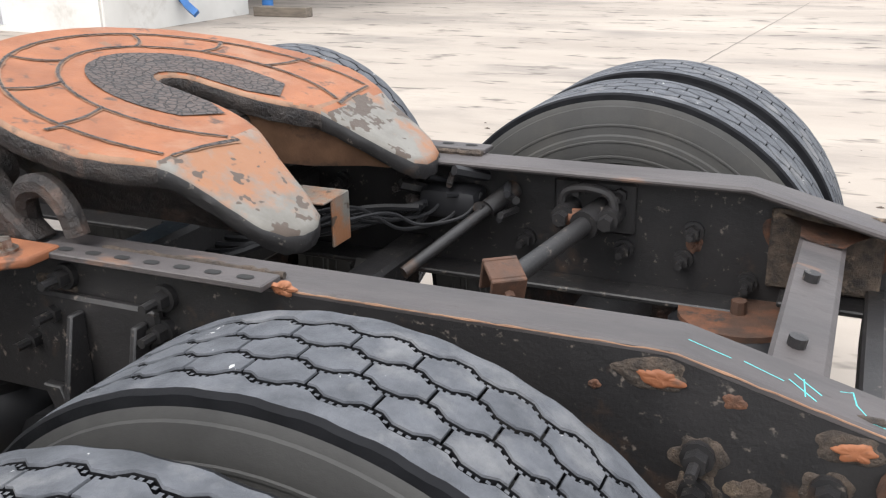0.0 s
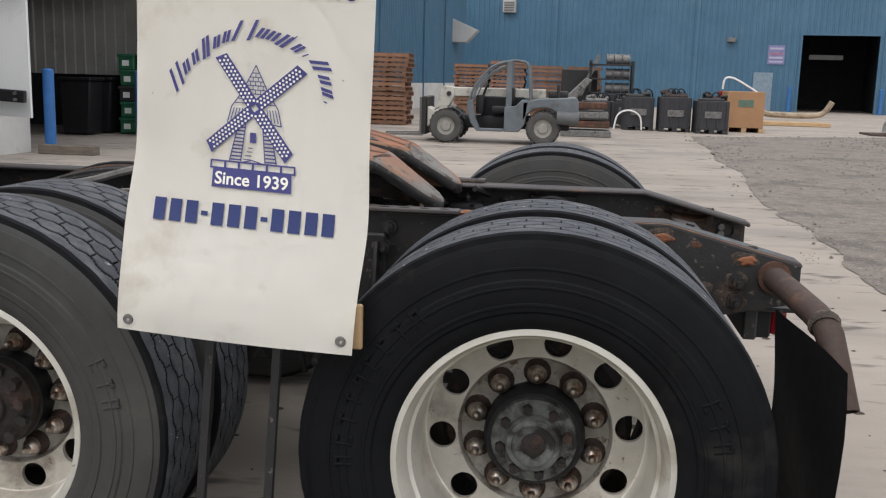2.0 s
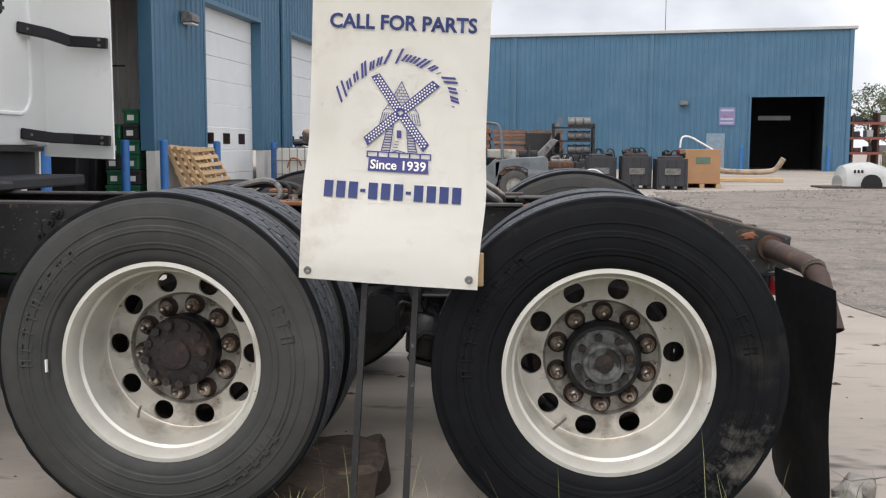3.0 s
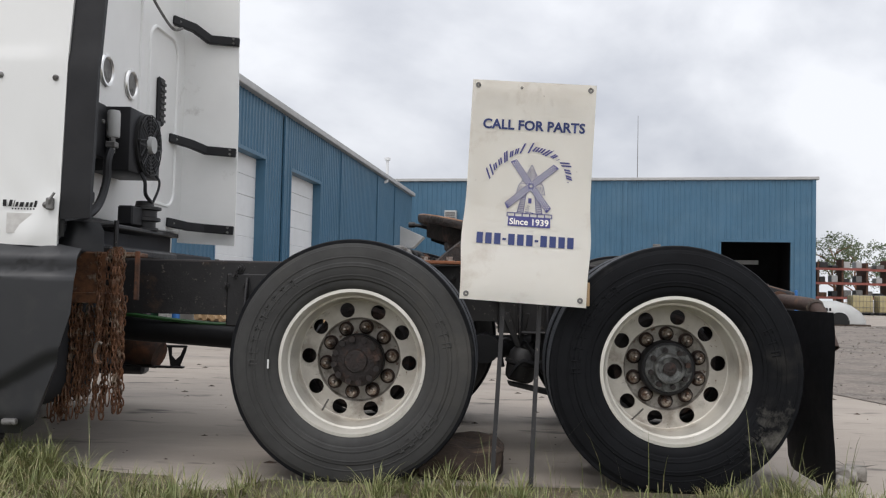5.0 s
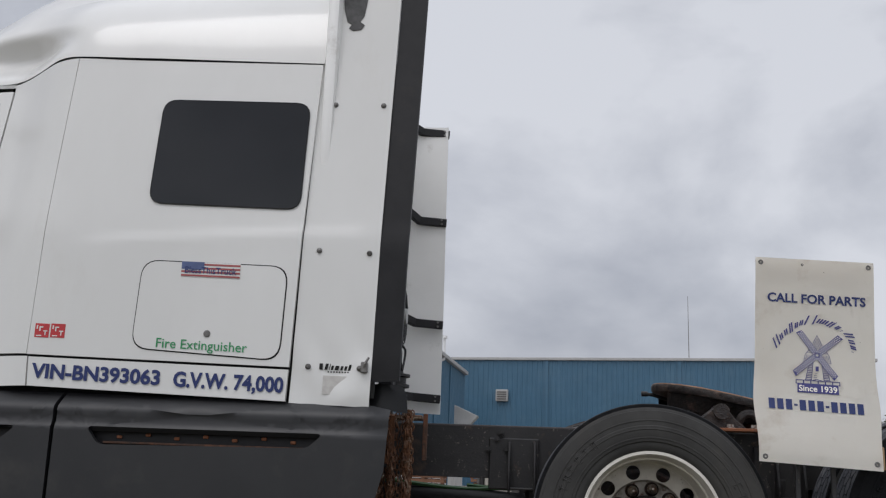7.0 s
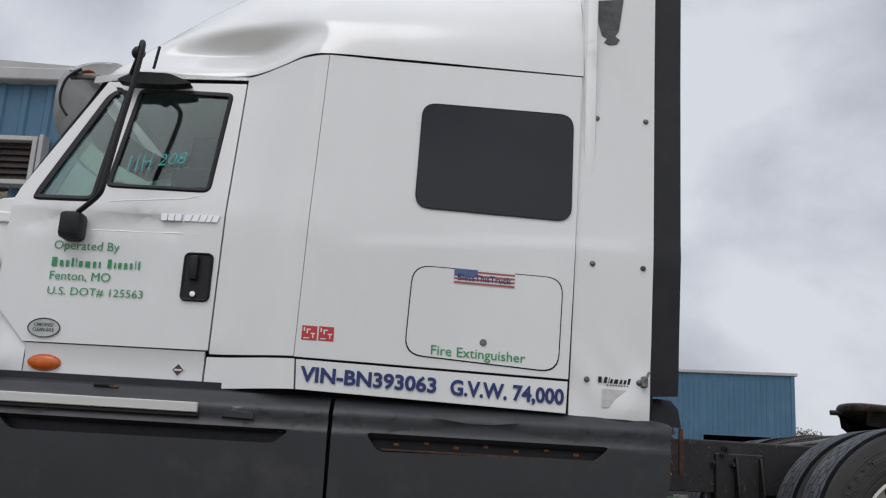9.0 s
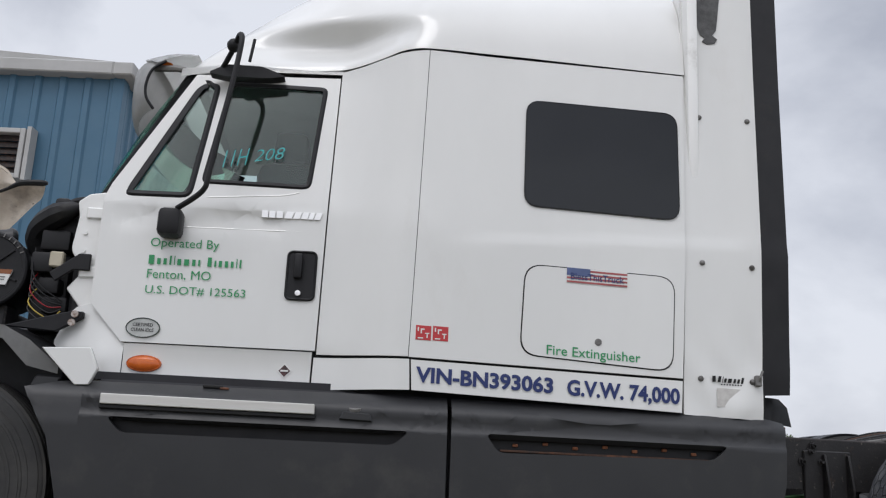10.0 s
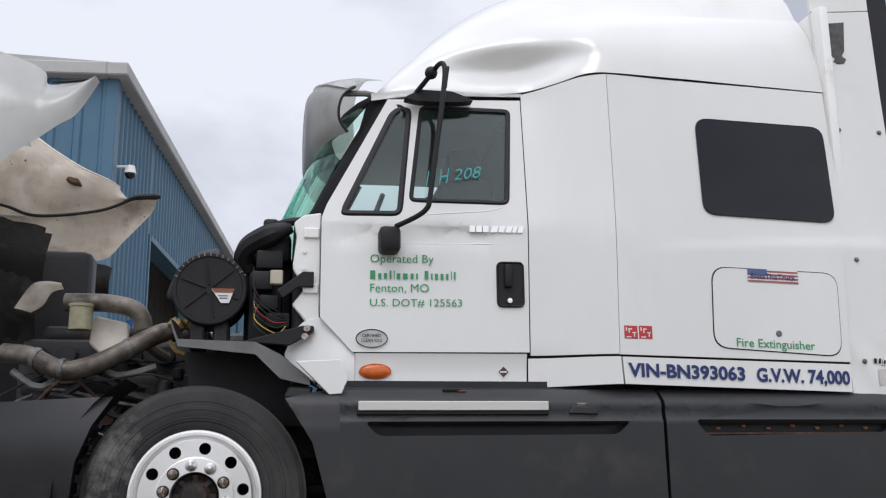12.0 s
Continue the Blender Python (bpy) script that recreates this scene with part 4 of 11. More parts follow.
def tread_blocks(c, r=TR, w=0.275, rows=3, pitch=42):
    """A honeycomb of blocks between zigzag grooves, with solid shoulder ribs; the groove walls stay black."""
    bm = bmesh.new()
    lo, hi = 0.022, w - 0.022
    gap, zig = 0.0052, 0.0105
    rib = 0.045
    inner = (hi - lo - 2 * rib) / rows
    da, ga = 2 * math.pi / pitch, 0.0015 / r
    wave = ((0.0, 0.5), (0.15, 0.5), (0.35, -0.5), (0.65, -0.5), (0.85, 0.5), (1.0, 0.5))

    def at(a, y, rr):
        return (c[0] + rr * math.cos(a), c[1] + y, max(c[2] + rr * math.sin(a), 0.003))

    def block(poly):
        cy, ca = sum(y for a, y in poly) / len(poly), sum(a for a, y in poly) / len(poly)
        top = [bm.verts.new(at(a + (ca - a) * 0.03, y + (cy - y) * 0.05, r)) for a, y in poly]
        rim = [bm.verts.new(at(a, y, r - 0.0025)) for a, y in poly]
        bot = [bm.verts.new(at(a, y, r - 0.018)) for a, y in poly]
        bm.faces.new(top)
        for i in range(len(poly)):
            j = (i + 1) % len(poly)
            bm.faces.new((top[i], top[j], rim[j], rim[i]))
            bm.faces.new((rim[i], rim[j], bot[j], bot[i])).material_index = 1
    for k in range(pitch):
        for m in range(rows):
            b = (k + 0.5 * (m % 2)) * da
            y0, y1 = lo + rib + m * inner, lo + rib + (m + 1) * inner
            low = [(b + min(max(q * da, ga), da - ga), y0 + gap + zig * h) for q, h in wave]
            up = [(b + min(max(q * da, ga), da - ga), y1 - gap - zig * h) for q, h in wave]
            block(low + up[::-1])
        # shoulder ribs follow the outermost grooves
        for edge, y0, s, turn in ((lo, lo + rib, 1, 0.0), (hi, hi - rib, -1, 0.5 * ((rows - 1) % 2))):
            b = (k + turn) * da
            prev = None
            for q, h in wave:
                a = b + q * da
                y = y0 + s * (zig * h - gap)
                nick = 0.0025 * s if 0.3 < q < 0.7 else 0.0
                cur = [bm.verts.new(at(a, *p)) for p in ((edge, r - 0.018), (edge + nick, r - 0.006), (edge + nick + 0.008 * s, r - 0.0015), (y - 0.002 * s, r), (y, r - 0.0025), (y, r - 0.018))]
                if prev:
                    for n in range(5):
                        bm.faces.new((prev[n], prev[n + 1], cur[n + 1], cur[n])).material_index = 1 if n in (0, 1, 4) else 0
                prev = cur
        # little stone ejectors along the bottom of each groove
        for m in range(rows + 1):
            row, sgn = (m, 1) if m < rows else (m - 1, -1)
            b, y0 = (k + 0.5 * (row % 2)) * da, lo + rib + m * inner
            for q, h in ((0.0, 0.5), (0.12, 0.5), (0.25, 0.0), (0.38, -0.5), (0.5, -0.5), (0.62, -0.5), (0.75, 0.0), (0.88, 0.5)):
                a, y, ha, hy = b + q * da, y0 + sgn * zig * h, 0.0026 / r, 0.0022
                top = [bm.verts.new(at(a + u * ha, y + v * hy, r - 0.0034)) for u, v in ((-1, -1), (1, -1), (1, 1), (-1, 1))]
                bot = [bm.verts.new(at(a + u * ha * 1.2, y + v * hy * 1.2, r - 0.018)) for u, v in ((-1, -1), (1, -1), (1, 1), (-1, 1))]
                bm.faces.new(top)
                for n in range(4):
                    bm.faces.new((top[n], top[(n + 1) % 4], bot[(n + 1) % 4], bot[n])).material_index = 1
    return bm


def ring_with_holes(bm, c, y, r0, r1, rh, hole, count, turn=0.0, thick=0.012):
    """A flat ring in the wheel's plane with round holes cut right through."""
    sect = 2 * math.pi / count
    n = 5
    for s in range(count):
        a0, a1 = turn + (s - 0.5) * sect, turn + (s + 0.5) * sect
        loop = [(r1, a0 + (a1 - a0) * k / (2 * n)) for k in range(2 * n)] + [(r1 + (r0 - r1) * k / n, a1) for k in range(n)]
        loop += [(r0, a1 + (a0 - a1) * k / (2 * n)) for k in range(2 * n)] + [(r0 + (r1 - r0) * k / n, a0) for k in range(n)]
        am = (a0 + a1) / 2
        hc = Vector((rh * math.cos(am), rh * math.sin(am)))
        outer, hf, hb = [], [], []
        for r, a in loop:
            p = Vector((r * math.cos(a), r * math.sin(a)))
            q = hc + (p - hc).normalized() * hole
            outer.append(bm.verts.new((c[0] + p.x, c[1] + y, c[2] + p.y)))
            hf.append(bm.verts.new((c[0] + q.x, c[1] + y, c[2] + q.y)))
            hb.append(bm.verts.new((c[0] + q.x, c[1] + y + thick, c[2] + q.y)))
        for i in range(len(loop)):
            j = (i + 1) % len(loop)
            bm.faces.new((outer[i], outer[j], hf[j], hf[i]))
            bm.faces.new((hf[i], hf[j], hb[j], hb[i]))


def lug_nut_mesh(cap, foot):
    """A flanged nut with a pointed cap."""
    bm = bmesh.new()
    lathe(bm, [(0.0285, 0.0), (0.0285, -0.005), (0.0235, -0.010), (0.0215, -0.024), (0.0205, -0.027)], (0, 0, 0), 14)
    for f in bm.faces:
        f.material_index = 1
    lathe(bm, [(0.0205, -0.027), (0.0185, -0.036), (0.0135, -0.044), (0.0085, -0.048), (0.0075, -0.060), (0.0045, -0.064), (0.0001, -0.065)], (0, 0, 0), 14)
    bmesh.ops.recalc_face_normals(bm, faces=bm.faces)
    me = bpy.data.meshes.new("lug_nut")
    bm.to_mesh(me)
    bm.free()
    me.shade_smooth()
    me.set_sharp_from_angle(angle=radians(40))
    me.materials.append(cap)
    me.materials.append(foot)
    return me


NUTS = lug_nut_mesh(NUT, NUTBASE)
BRIGHTNUTS = lug_nut_mesh(CHROME, CHROME)


def outer_dual(x, rusty):
    """An outer drive wheel with its dished alloy rim; the disc lies deep inside."""
    c = (x, 0.0, HUBZ)
    w = group("drive_wheel", (x, 0.14, HUBZ), "dual drive wheel with dished alloy rim")
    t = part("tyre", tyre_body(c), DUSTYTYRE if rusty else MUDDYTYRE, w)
    part("tread", tread_blocks(c), TREAD, t, "worn block tread", mats=(RUBBER,))
    # raised maker's marks, plain strokes
    shapes = []
    for strokes in (((-0.008, 0.006, -0.02, 0.02), (0.008, 0.006, -0.02, 0.02), (0.0, 0.012, 0.012, 0.02)), ((-0.008, 0.006, -0.02, 0.02), (0.003, 0.014, 0.012, 0.02), (0.003, 0.014, -0.02, -0.012)),
                    ((0.0, 0.006, -0.02, 0.02), (0.0, 0.022, 0.012, 0.02))):
        bm = bmesh.new()
        for mid, wide, z0, z1 in strokes:
            box(bm, mid - wide / 2, mid + wide / 2, -0.0046, 0.004, z0, z1, 0.0015)
        me = bpy.data.meshes.new("sidewall_mark")
        bm.to_mesh(me)
        bm.free()
        me.materials.append(DUSTYTYRE if rusty else RUBBER)
        shapes.append(me)
    for a0, n, r in ((128, 9, 0.405), (-58, 5, 0.40), (12, 3, 0.40)):
        for k in range(n):
            a = radians(a0 + k * 6.6)
            ob = part("sidewall_mark", shapes[(k * 2 + n + k // 3) % 3], RUBBER, t)
            ob.matrix_basis = Matrix.Translation(Vector((c[0] + r * math.cos(a), 0.0035, c[2] + r * math.sin(a))) - Vector((x, 0.14, HUBZ))) @ Matrix.Rotation(-a + radians(90), 4, "Y")
    if rusty:
        bm = bmesh.new()
        box(bm, x - 0.3445, x - 0.3385, -0.004, 0.006, HUBZ - 0.030, HUBZ + 0.008, 0.001)
        part("paint_dash", bm, PALEINK, t, "white paint dash on the sidewall")
    bm = bmesh.new()
    prof = [(0.288, 0.060), (0.296, 0.036), (0.305, 0.026), (0.309, 0.030), (0.304, 0.024), (0.292, 0.023), (0.287, 0.034), (0.281, 0.052), (0.277, 0.072), (0.2765, 0.078),
            (0.2690, 0.086), (0.2686, 0.100), (0.2675, 0.150), (0.2660, 0.190), (0.2645, 0.215), (0.2625, 0.232), (0.2590, 0.241), (0.2560, 0.243)]
    lathe(bm, prof, c, 72)
    rim = part("rim", bm, ALLOY, w, "dull brushed aluminium rim")
    bm = bmesh.new()
    ring_with_holes(bm, c, 0.243, 0.182, 0.2562, 0.2190, 0.0325, 10, radians(33 if rusty else 6))
    part("disc", bm, DIRTYDISC, rim)
    bm = bmesh.new()
    lathe(bm, [(0.182, 0.243), (0.178, 0.247), (0.174, 0.260), (0.168, 0.262), (0.112, 0.262), (0.108, 0.275)], c, 60)
    part("disc_centre", bm, HUBDIRT, rim, "grimy bolt circle")
    for k in range(10):
        a = radians(18 + 36 * k + (25 if rusty else 0))
        n = part("lug_nut", NUTS, NUT, w)
        n.location = Vector((c[0] + 0.143 * math.cos(a), 0.262, c[2] + 0.143 * math.sin(a))) - Vector((x, 0.14, HUBZ))
        n.rotation_euler = (0, k * 0.7, 0)
        n.scale = (1.14, 1.0, 1.14)
    hub = group("hub", (x, 0.2, HUBZ), "rust-brown drive hub" if rusty else "dirty grey drive hub", w)
    hub.location = (0, 0.06, 0)
    bm = bmesh.new()
    if rusty:
        lathe(bm, [(0.108, 0.262), (0.108, 0.17), (0.098, 0.158), (0.072, 0.150), (0.05, 0.150), (0.046, 0.140), (0.02, 0.137), (0.0002, 0.137)], c, 32)
        part("axle_flange", bm, DARKRIM, hub)
        for k in range(12):
            a = radians(30 * k + 10)
            bm = bmesh.new()
            cyl(bm, (c[0] + 0.093 * math.cos(a), 0.165, c[2] + 0.093 * math.sin(a)), (c[0] + 0.093 * math.cos(a), 0.130 + 0.008 * (k % 3), c[2] + 0.093 * math.sin(a)), 0.0145, seg=6)
            part("flange_bolt", bm, DARKRIM, hub)
        bm = bmesh.new()
        lathe(bm, [(0.113, 0.263), (0.113, 0.205), (0.109, 0.2)], c, 32)
        part("hub_ring", bm, BLACK, hub)
    else:
        lathe(bm, [(0.118, 0.263), (0.118, 0.215), (0.108, 0.2), (0.1, 0.2)], c, 32)
        part("hub_ring", bm, BLACK, hub)
        bm = bmesh.new()
        lathe(bm, [(0.1, 0.2), (0.098, 0.186), (0.066, 0.180), (0.064, 0.160), (0.060, 0.150), (0.050, 0.148), (0.048, 0.156), (0.034, 0.158), (0.0002, 0.158)], c, 32)
        part("axle_flange", bm, MOTTLED, hub)
        for k in range(8):
            a = radians(45 * k + 12)
            bm = bmesh.new()
            cyl(bm, (c[0] + 0.078 * math.cos(a), 0.186, c[2] + 0.078 * math.sin(a)), (c[0] + 0.078 * math.cos(a), 0.165, c[2] + 0.078 * math.sin(a)), 0.012, seg=6)
            part("flange_bolt", bm, DARKRIM, hub)
        bm = bmesh.new()
        lathe(bm, [(0.03, 0.168), (0.028, 0.155), (0.012, 0.15), (0.0002, 0.15)], c, 16)
        part("hub_cap", bm, DARKRIM, hub)
    # brake drum seen through the holes
    bm = bmesh.new()
    lathe(bm, [(0.0002, 0.30), (0.215, 0.30), (0.232, 0.33), (0.232, 0.52)], c, 32)
    part("brake_drum", bm, DARKRIM, w)
    # valve stem
    bm = bmesh.new()
    a = radians(236)
    tube(bm, [(c[0] + 0.262 * math.cos(a), 0.20, c[2] + 0.262 * math.sin(a)), (c[0] + 0.225 * math.cos(a), 0.16, c[2] + 0.225 * math.sin(a)), (c[0] + 0.2 * math.cos(a), 0.14, c[2] + 0.2 * math.sin(a))], 0.004, 6)
    part("valve_stem", bm, GREYMETAL, w)
    # inner tyre of the pair
    ci = (x, 0.335, HUBZ)
    t2 = part("inner_tyre", tyre_body(ci), DUSTYTYRE, w)
    part("tread", tread_blocks(ci), TREAD, t2, mats=(RUBBER,))
    bm = bmesh.new()
    lathe(bm, [(0.292, 0.052), (0.30, 0.03), (0.285, 0.03), (0.272, 0.06), (0.268, 0.2)], ci, 48)
    part("inner_rim", bm, DARKRIM, w)
    return w


wheel_mid = outer_dual(AX["mid"], True)
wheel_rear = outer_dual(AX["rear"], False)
for src_wheel in (wheel_mid, wheel_rear):
    far = copy_thing(src_wheel, Matrix.Translation(src_wheel.location + Vector((0.085 if src_wheel is wheel_mid else 0.0, 2 * (MID - 0.14) + 0.04, 0.03))) @ Matrix.Rotation(math.pi, 4, "Z"))


def front_wheel():
    x = AX["front"]
    c = (x, 0.075, HUBZ - 0.012)
    w = group("steer_wheel", (x, 0.2, c[2]), "front steer wheel with polished alloy rim")
    bm = tyre_body(c, TR, 0.275)
    t = part("tyre", bm, STREAKED, w)
    bm = bmesh.new()
    for k in range(5):
        lathe(bm, [(TR - 0.016, 0.026 + k * 0.046), (TR - 0.001, 0.029 + k * 0.046), (TR - 0.001, 0.066 + k * 0.046), (TR - 0.016, 0.069 + k * 0.046)], c, 64)
    for v in bm.verts:
        v.co.z = max(v.co.z, 0.003)
    part("tread", bm, DUSTYTYRE, t)
    bm = bmesh.new()
    lathe(bm, [(0.288, 0.05), (0.296, 0.03), (0.305, 0.022), (0.302, 0.014), (0.292, 0.012), (0.284, 0.02), (0.280, 0.026), (0.274, 0.020), (0.266, 0.008), (0.257, 0.0)], c, 72)
    ring_with_holes(bm, c, 0.0, 0.180, 0.257, 0.220, 0.0275, 10, radians(8))
    lathe(bm, [(0.180, 0.0), (0.174, -0.012), (0.112, -0.014), (0.108, -0.004), (0.106, 0.05)], c, 60)
    part("rim", bm, CHROME, w, "polished aluminium rim with round holes")
    for k in range(10):
        a = radians(26 + 36 * k)
        n = part("lug_nut", NUTS if k in (0, 3, 4, 8) else BRIGHTNUTS, NUT, w)
        n.location = Vector((c[0] + 0.143 * math.cos(a), c[1] - 0.014, c[2] + 0.143 * math.sin(a))) - w.location - truck.location
    bm = bmesh.new()
    lathe(bm, [(0.106, 0.05), (0.098, 0.03), (0.08, 0.02), (0.055, -0.03), (0.035, -0.035), (0.0002, -0.035)], c, 24)
    part("hub", bm, DARKRIM, w, "dark ribbed steer hub")
    for k in range(8):
        bm = bmesh.new()
        box(bm, 0.045, 0.098, -0.01, 0.01, -0.012, 0.012, 0.003, m=Matrix.Translation((c[0], c[1] + 0.005, c[2])) @ Matrix.Rotation(radians(45 * k), 4, "Y"))
        part("hub_rib", bm, DARKRIM, w)
    bm = bmesh.new()
    lathe(bm, [(0.0002, 0.1), (0.2, 0.1), (0.21, 0.24)], c, 24)
    part("brake_drum", bm, DARKRIM, w)
    return w


wheel_front = front_wheel()
copy_thing(wheel_front, Matrix.Translation(wheel_front.location + Vector((0, 2 * (MID - 0.2), 0))) @ Matrix.Rotation(math.pi, 4, "Z"))

# ---- chassis ----
RTOP, RBOT = 0.922, 0.655


def frame_rail(y, s):
    """A channel rail with its web at y and flanges towards the middle (s = +1 near side, -1 far side)."""
    bm = bmesh.new()
    outline = [(-7.0, RBOT), (0.42, RBOT), (0.70, RBOT + 0.06), (0.70, 0.825), (0.33, RTOP), (-7.0, RTOP)]
    prism(bm, outline, "y", y - 0.005 * s, y + 0.005 * s)
    box(bm, -7.0, 0.33, y + s * 0.005, y + s * 0.09, RBOT - 0.002, RBOT + 0.010, 0.003)
    box(bm, 0.40, 0.70, y + s * 0.005, y + s * 0.09, RBOT + 0.03, RBOT + 0.042, 0.003, m=Matrix.Rotation(0, 4, "Y"))
    rail = part("frame_rail", bm, IRON, truck, "black C-channel frame rail with rust")
    bm = bmesh.new()
    a, b = sorted((y - s * 0.0055, y + s * 0.09))
    prism(bm, [(-7.0, RTOP - 0.011), (0.327, RTOP - 0.011), (0.704, 0.812), (0.704, 0.828), (0.334, RTOP + 0.003), (-7.0, RTOP + 0.003)], "y", a, b, 0.005)
    part("top_flange", bm, RAILTOP, rail, "dusty brown-grey rail top")
    return rail


frame_rail(0.79, 1)
frame_rail(1.65, -1)

# ---- cab and sleeper ----


def clamp(t):
    return max(0.0, min(1.0, t))


def ease(t):
    t = clamp(t)
    return t * t * (3 - 2 * t)


def side(x, z):
    """How far in from y = 0 the near flank of the cab lies."""
    t = ease((-4.20 - x) / 0.46)
    b = 0.15 * t + 0.06 * max(0.0, -4.66 - x)
    b += (0.085 * clamp((z - 1.74) / 0.93) ** 1.15) * (1 - t) + 0.13 * clamp((z - 1.84) / 0.74) * t
    b += 0.012 * ease((1.165 - z) / 0.03) * ease((-4.35 - x) / 0.35)
    # the panel steps in a little above the waist line
    b += 0.009 * ease((z - 1.705 - 0.055 * (x + 3.9)) / 0.03) * ease((x + 4.15) / 0.30)
    return b


def along(pts, x):
    """Reads a smooth curve through (x, value) pairs."""
    if x <= pts[0][0]:
        return pts[0][1]
    for i in range(len(pts) - 1):
        (a, p), (b, q) = pts[i], pts[i + 1]
        if x <= b:
            o, r = pts[max(0, i - 1)], pts[min(len(pts) - 1, i + 2)]
            ma, mb = (q - o[1]) / max(1e-6, b - o[0]), (r[1] - p) / max(1e-6, r[0] - a)
            t, h = (x - a) / (b - a), b - a
            return (2 * t ** 3 - 3 * t * t + 1) * p + (t ** 3 - 2 * t * t + t) * h * ma + (3 * t * t - 2 * t ** 3) * q + (t ** 3 - t * t) * h * mb
    return pts[-1][1]


SEAM_LINE = [(-5.42, 2.585), (-4.83, 2.612), (-4.62, 2.628), (-4.50, 2.648), (-4.40, 2.668), (-4.32, 2.688), (-4.20, 2.695), (-3.78, 2.688), (-3.5, 2.677), (-2.90, 2.655)]
CREASE_Z = [(-5.42, 2.64), (-5.32, 2.76), (-5.15, 2.905), (-4.95, 3.005), (-4.65, 3.090), (-4.25, 3.152), (-3.9, 3.175), (-2.5, 3.215)]
CREASE_Y = [(-5.42, 0.46), (-5.15, 0.52), (-4.95, 0.50), (-4.65, 0.42), (-4.25, 0.35), (-3.9, 0.33), (-2.5, 0.31)]
CROWN_Z = [(-5.42, 2.74), (-5.30, 2.93), (-5.2, 3.05), (-5.03, 3.25), (-4.84, 3.40), (-4.6, 3.54), (-4.3, 3.66), (-3.9, 3.75), (-3.2, 3.81), (-2.5, 3.83)]


def hollow(x, z):
    """The scoop pressed into the fairing above the door: a floor that rises inwards and a soft overhanging brow."""
    low, top = along(SEAM_LINE, x), 2.955 - 0.10 * ((x + 4.60) / 0.42) ** 2 * (0.45 if x < -4.60 else 0.8)
    k = ease((x + 5.30) / 0.60) * ease((-4.16 - x) / 0.46)
    t = clamp((z - low - 0.01) / max(0.05, top - low - 0.01))
    return 0.125 * k * ease(t / 0.58) * ease((1.0 - t) / 0.46)


def fairing_point(x, v):
    """v from 0 at the seam to 1 at the shoulder crease, 2 at the middle of the roof."""
    z0, z1, y1, zc = along(SEAM_LINE, x), along(CREASE_Z, x), along(CREASE_Y, x), along(CROWN_Z, x)
    y0 = side(max(x, -5.0), min(z0, 2.66)) + 0.05 * clamp((-5.0 - x) / 0.42)
    if v <= 1:
        z = z0 + (z1 - z0) * v
        y = y0 + (y1 - y0) * (0.35 * v + 0.65 * v ** 3) + hollow(x, z)
        return Vector((x, y, z))
    t = v - 1
    a = t * math.pi / 2
    return Vector((x + 0.03 * math.sin(a) * clamp((-4.6 - x) / 0.6), y1 + (MID - y1) * t ** 1.15, z1 + (zc - z1) * math.sin(a) ** 0.85))


def loft(bm, a, b, n=6, bulge=(0, 0, 0), thick=0.0):
    """A sheet between two polylines of equal length, bowed out by bulge at its middle."""
    bulge = Vector(bulge)
    a, b = [Vector(p) for p in a], [Vector(p) for p in b]
    g = [[bm.verts.new(p.lerp(q, k / n) + bulge * math.sin(math.pi * k / n)) for k in range(n + 1)] for p, q in zip(a, b)]
    fs = []
    for i in range(len(g) - 1):
        for k in range(n):
            fs.append(bm.faces.new((g[i][k], g[i + 1][k], g[i + 1][k + 1], g[i][k + 1])))
    if thick:
        bmesh.ops.solidify(bm, geom=fs, thickness=thick)


def skin(name, outline, depth, material, label="", thick=0.02, step=0.07, holes=(), off=0.0, parent=None):
    bm = bmesh.new()
    sheet(bm, outline, lambda x, z: depth(x, z) + off, thick, step, holes)
    return part(name, bm, material, parent or truck, label)


def seal(name, poly, width, depth, parent, material=BLACK, off=-0.008, thick=0.02):
    """A rubber frame that follows a convex outline."""
    cx, cz = sum(p[0] for p in poly) / len(poly), sum(p[1] for p in poly) / len(poly)
    inner = []
    for i in range(len(poly)):
        p, q, r = Vector(poly[i - 1]), Vector(poly[i]), Vector(poly[(i + 1) % len(poly)])
        t = ((q - p).normalized() + (r - q).normalized()).normalized()
        nrm = Vector((-t.y, t.x))
        if nrm.dot(Vector((cx, cz)) - q) < 0:
            nrm = -nrm
        inner.append((q.x + nrm.x * width, q.y + nrm.y * width))
    bm = bmesh.new()
    ov = [[bm.verts.new((p[0], depth(*p) + off + d, p[1])) for p in ring] for ring, d in ((poly, 0.006), (poly, thick), (inner, thick), (inner, 0.0))]
    n = len(poly)
    mid = [bm.verts.new(((p[0] + q[0]) / 2, depth(*p) + off - 0.004, (p[1] + q[1]) / 2)) for p, q in zip(poly, inner)]
    for a, b in ((ov[1], ov[0]), (ov[0], mid), (mid, ov[3]), (ov[3], ov[2])):
        for i in range(n):
            j = (i + 1) % n
            bm.faces.new((a[i], a[j], b[j], b[i]))
    return part(name, bm, material, parent), inner


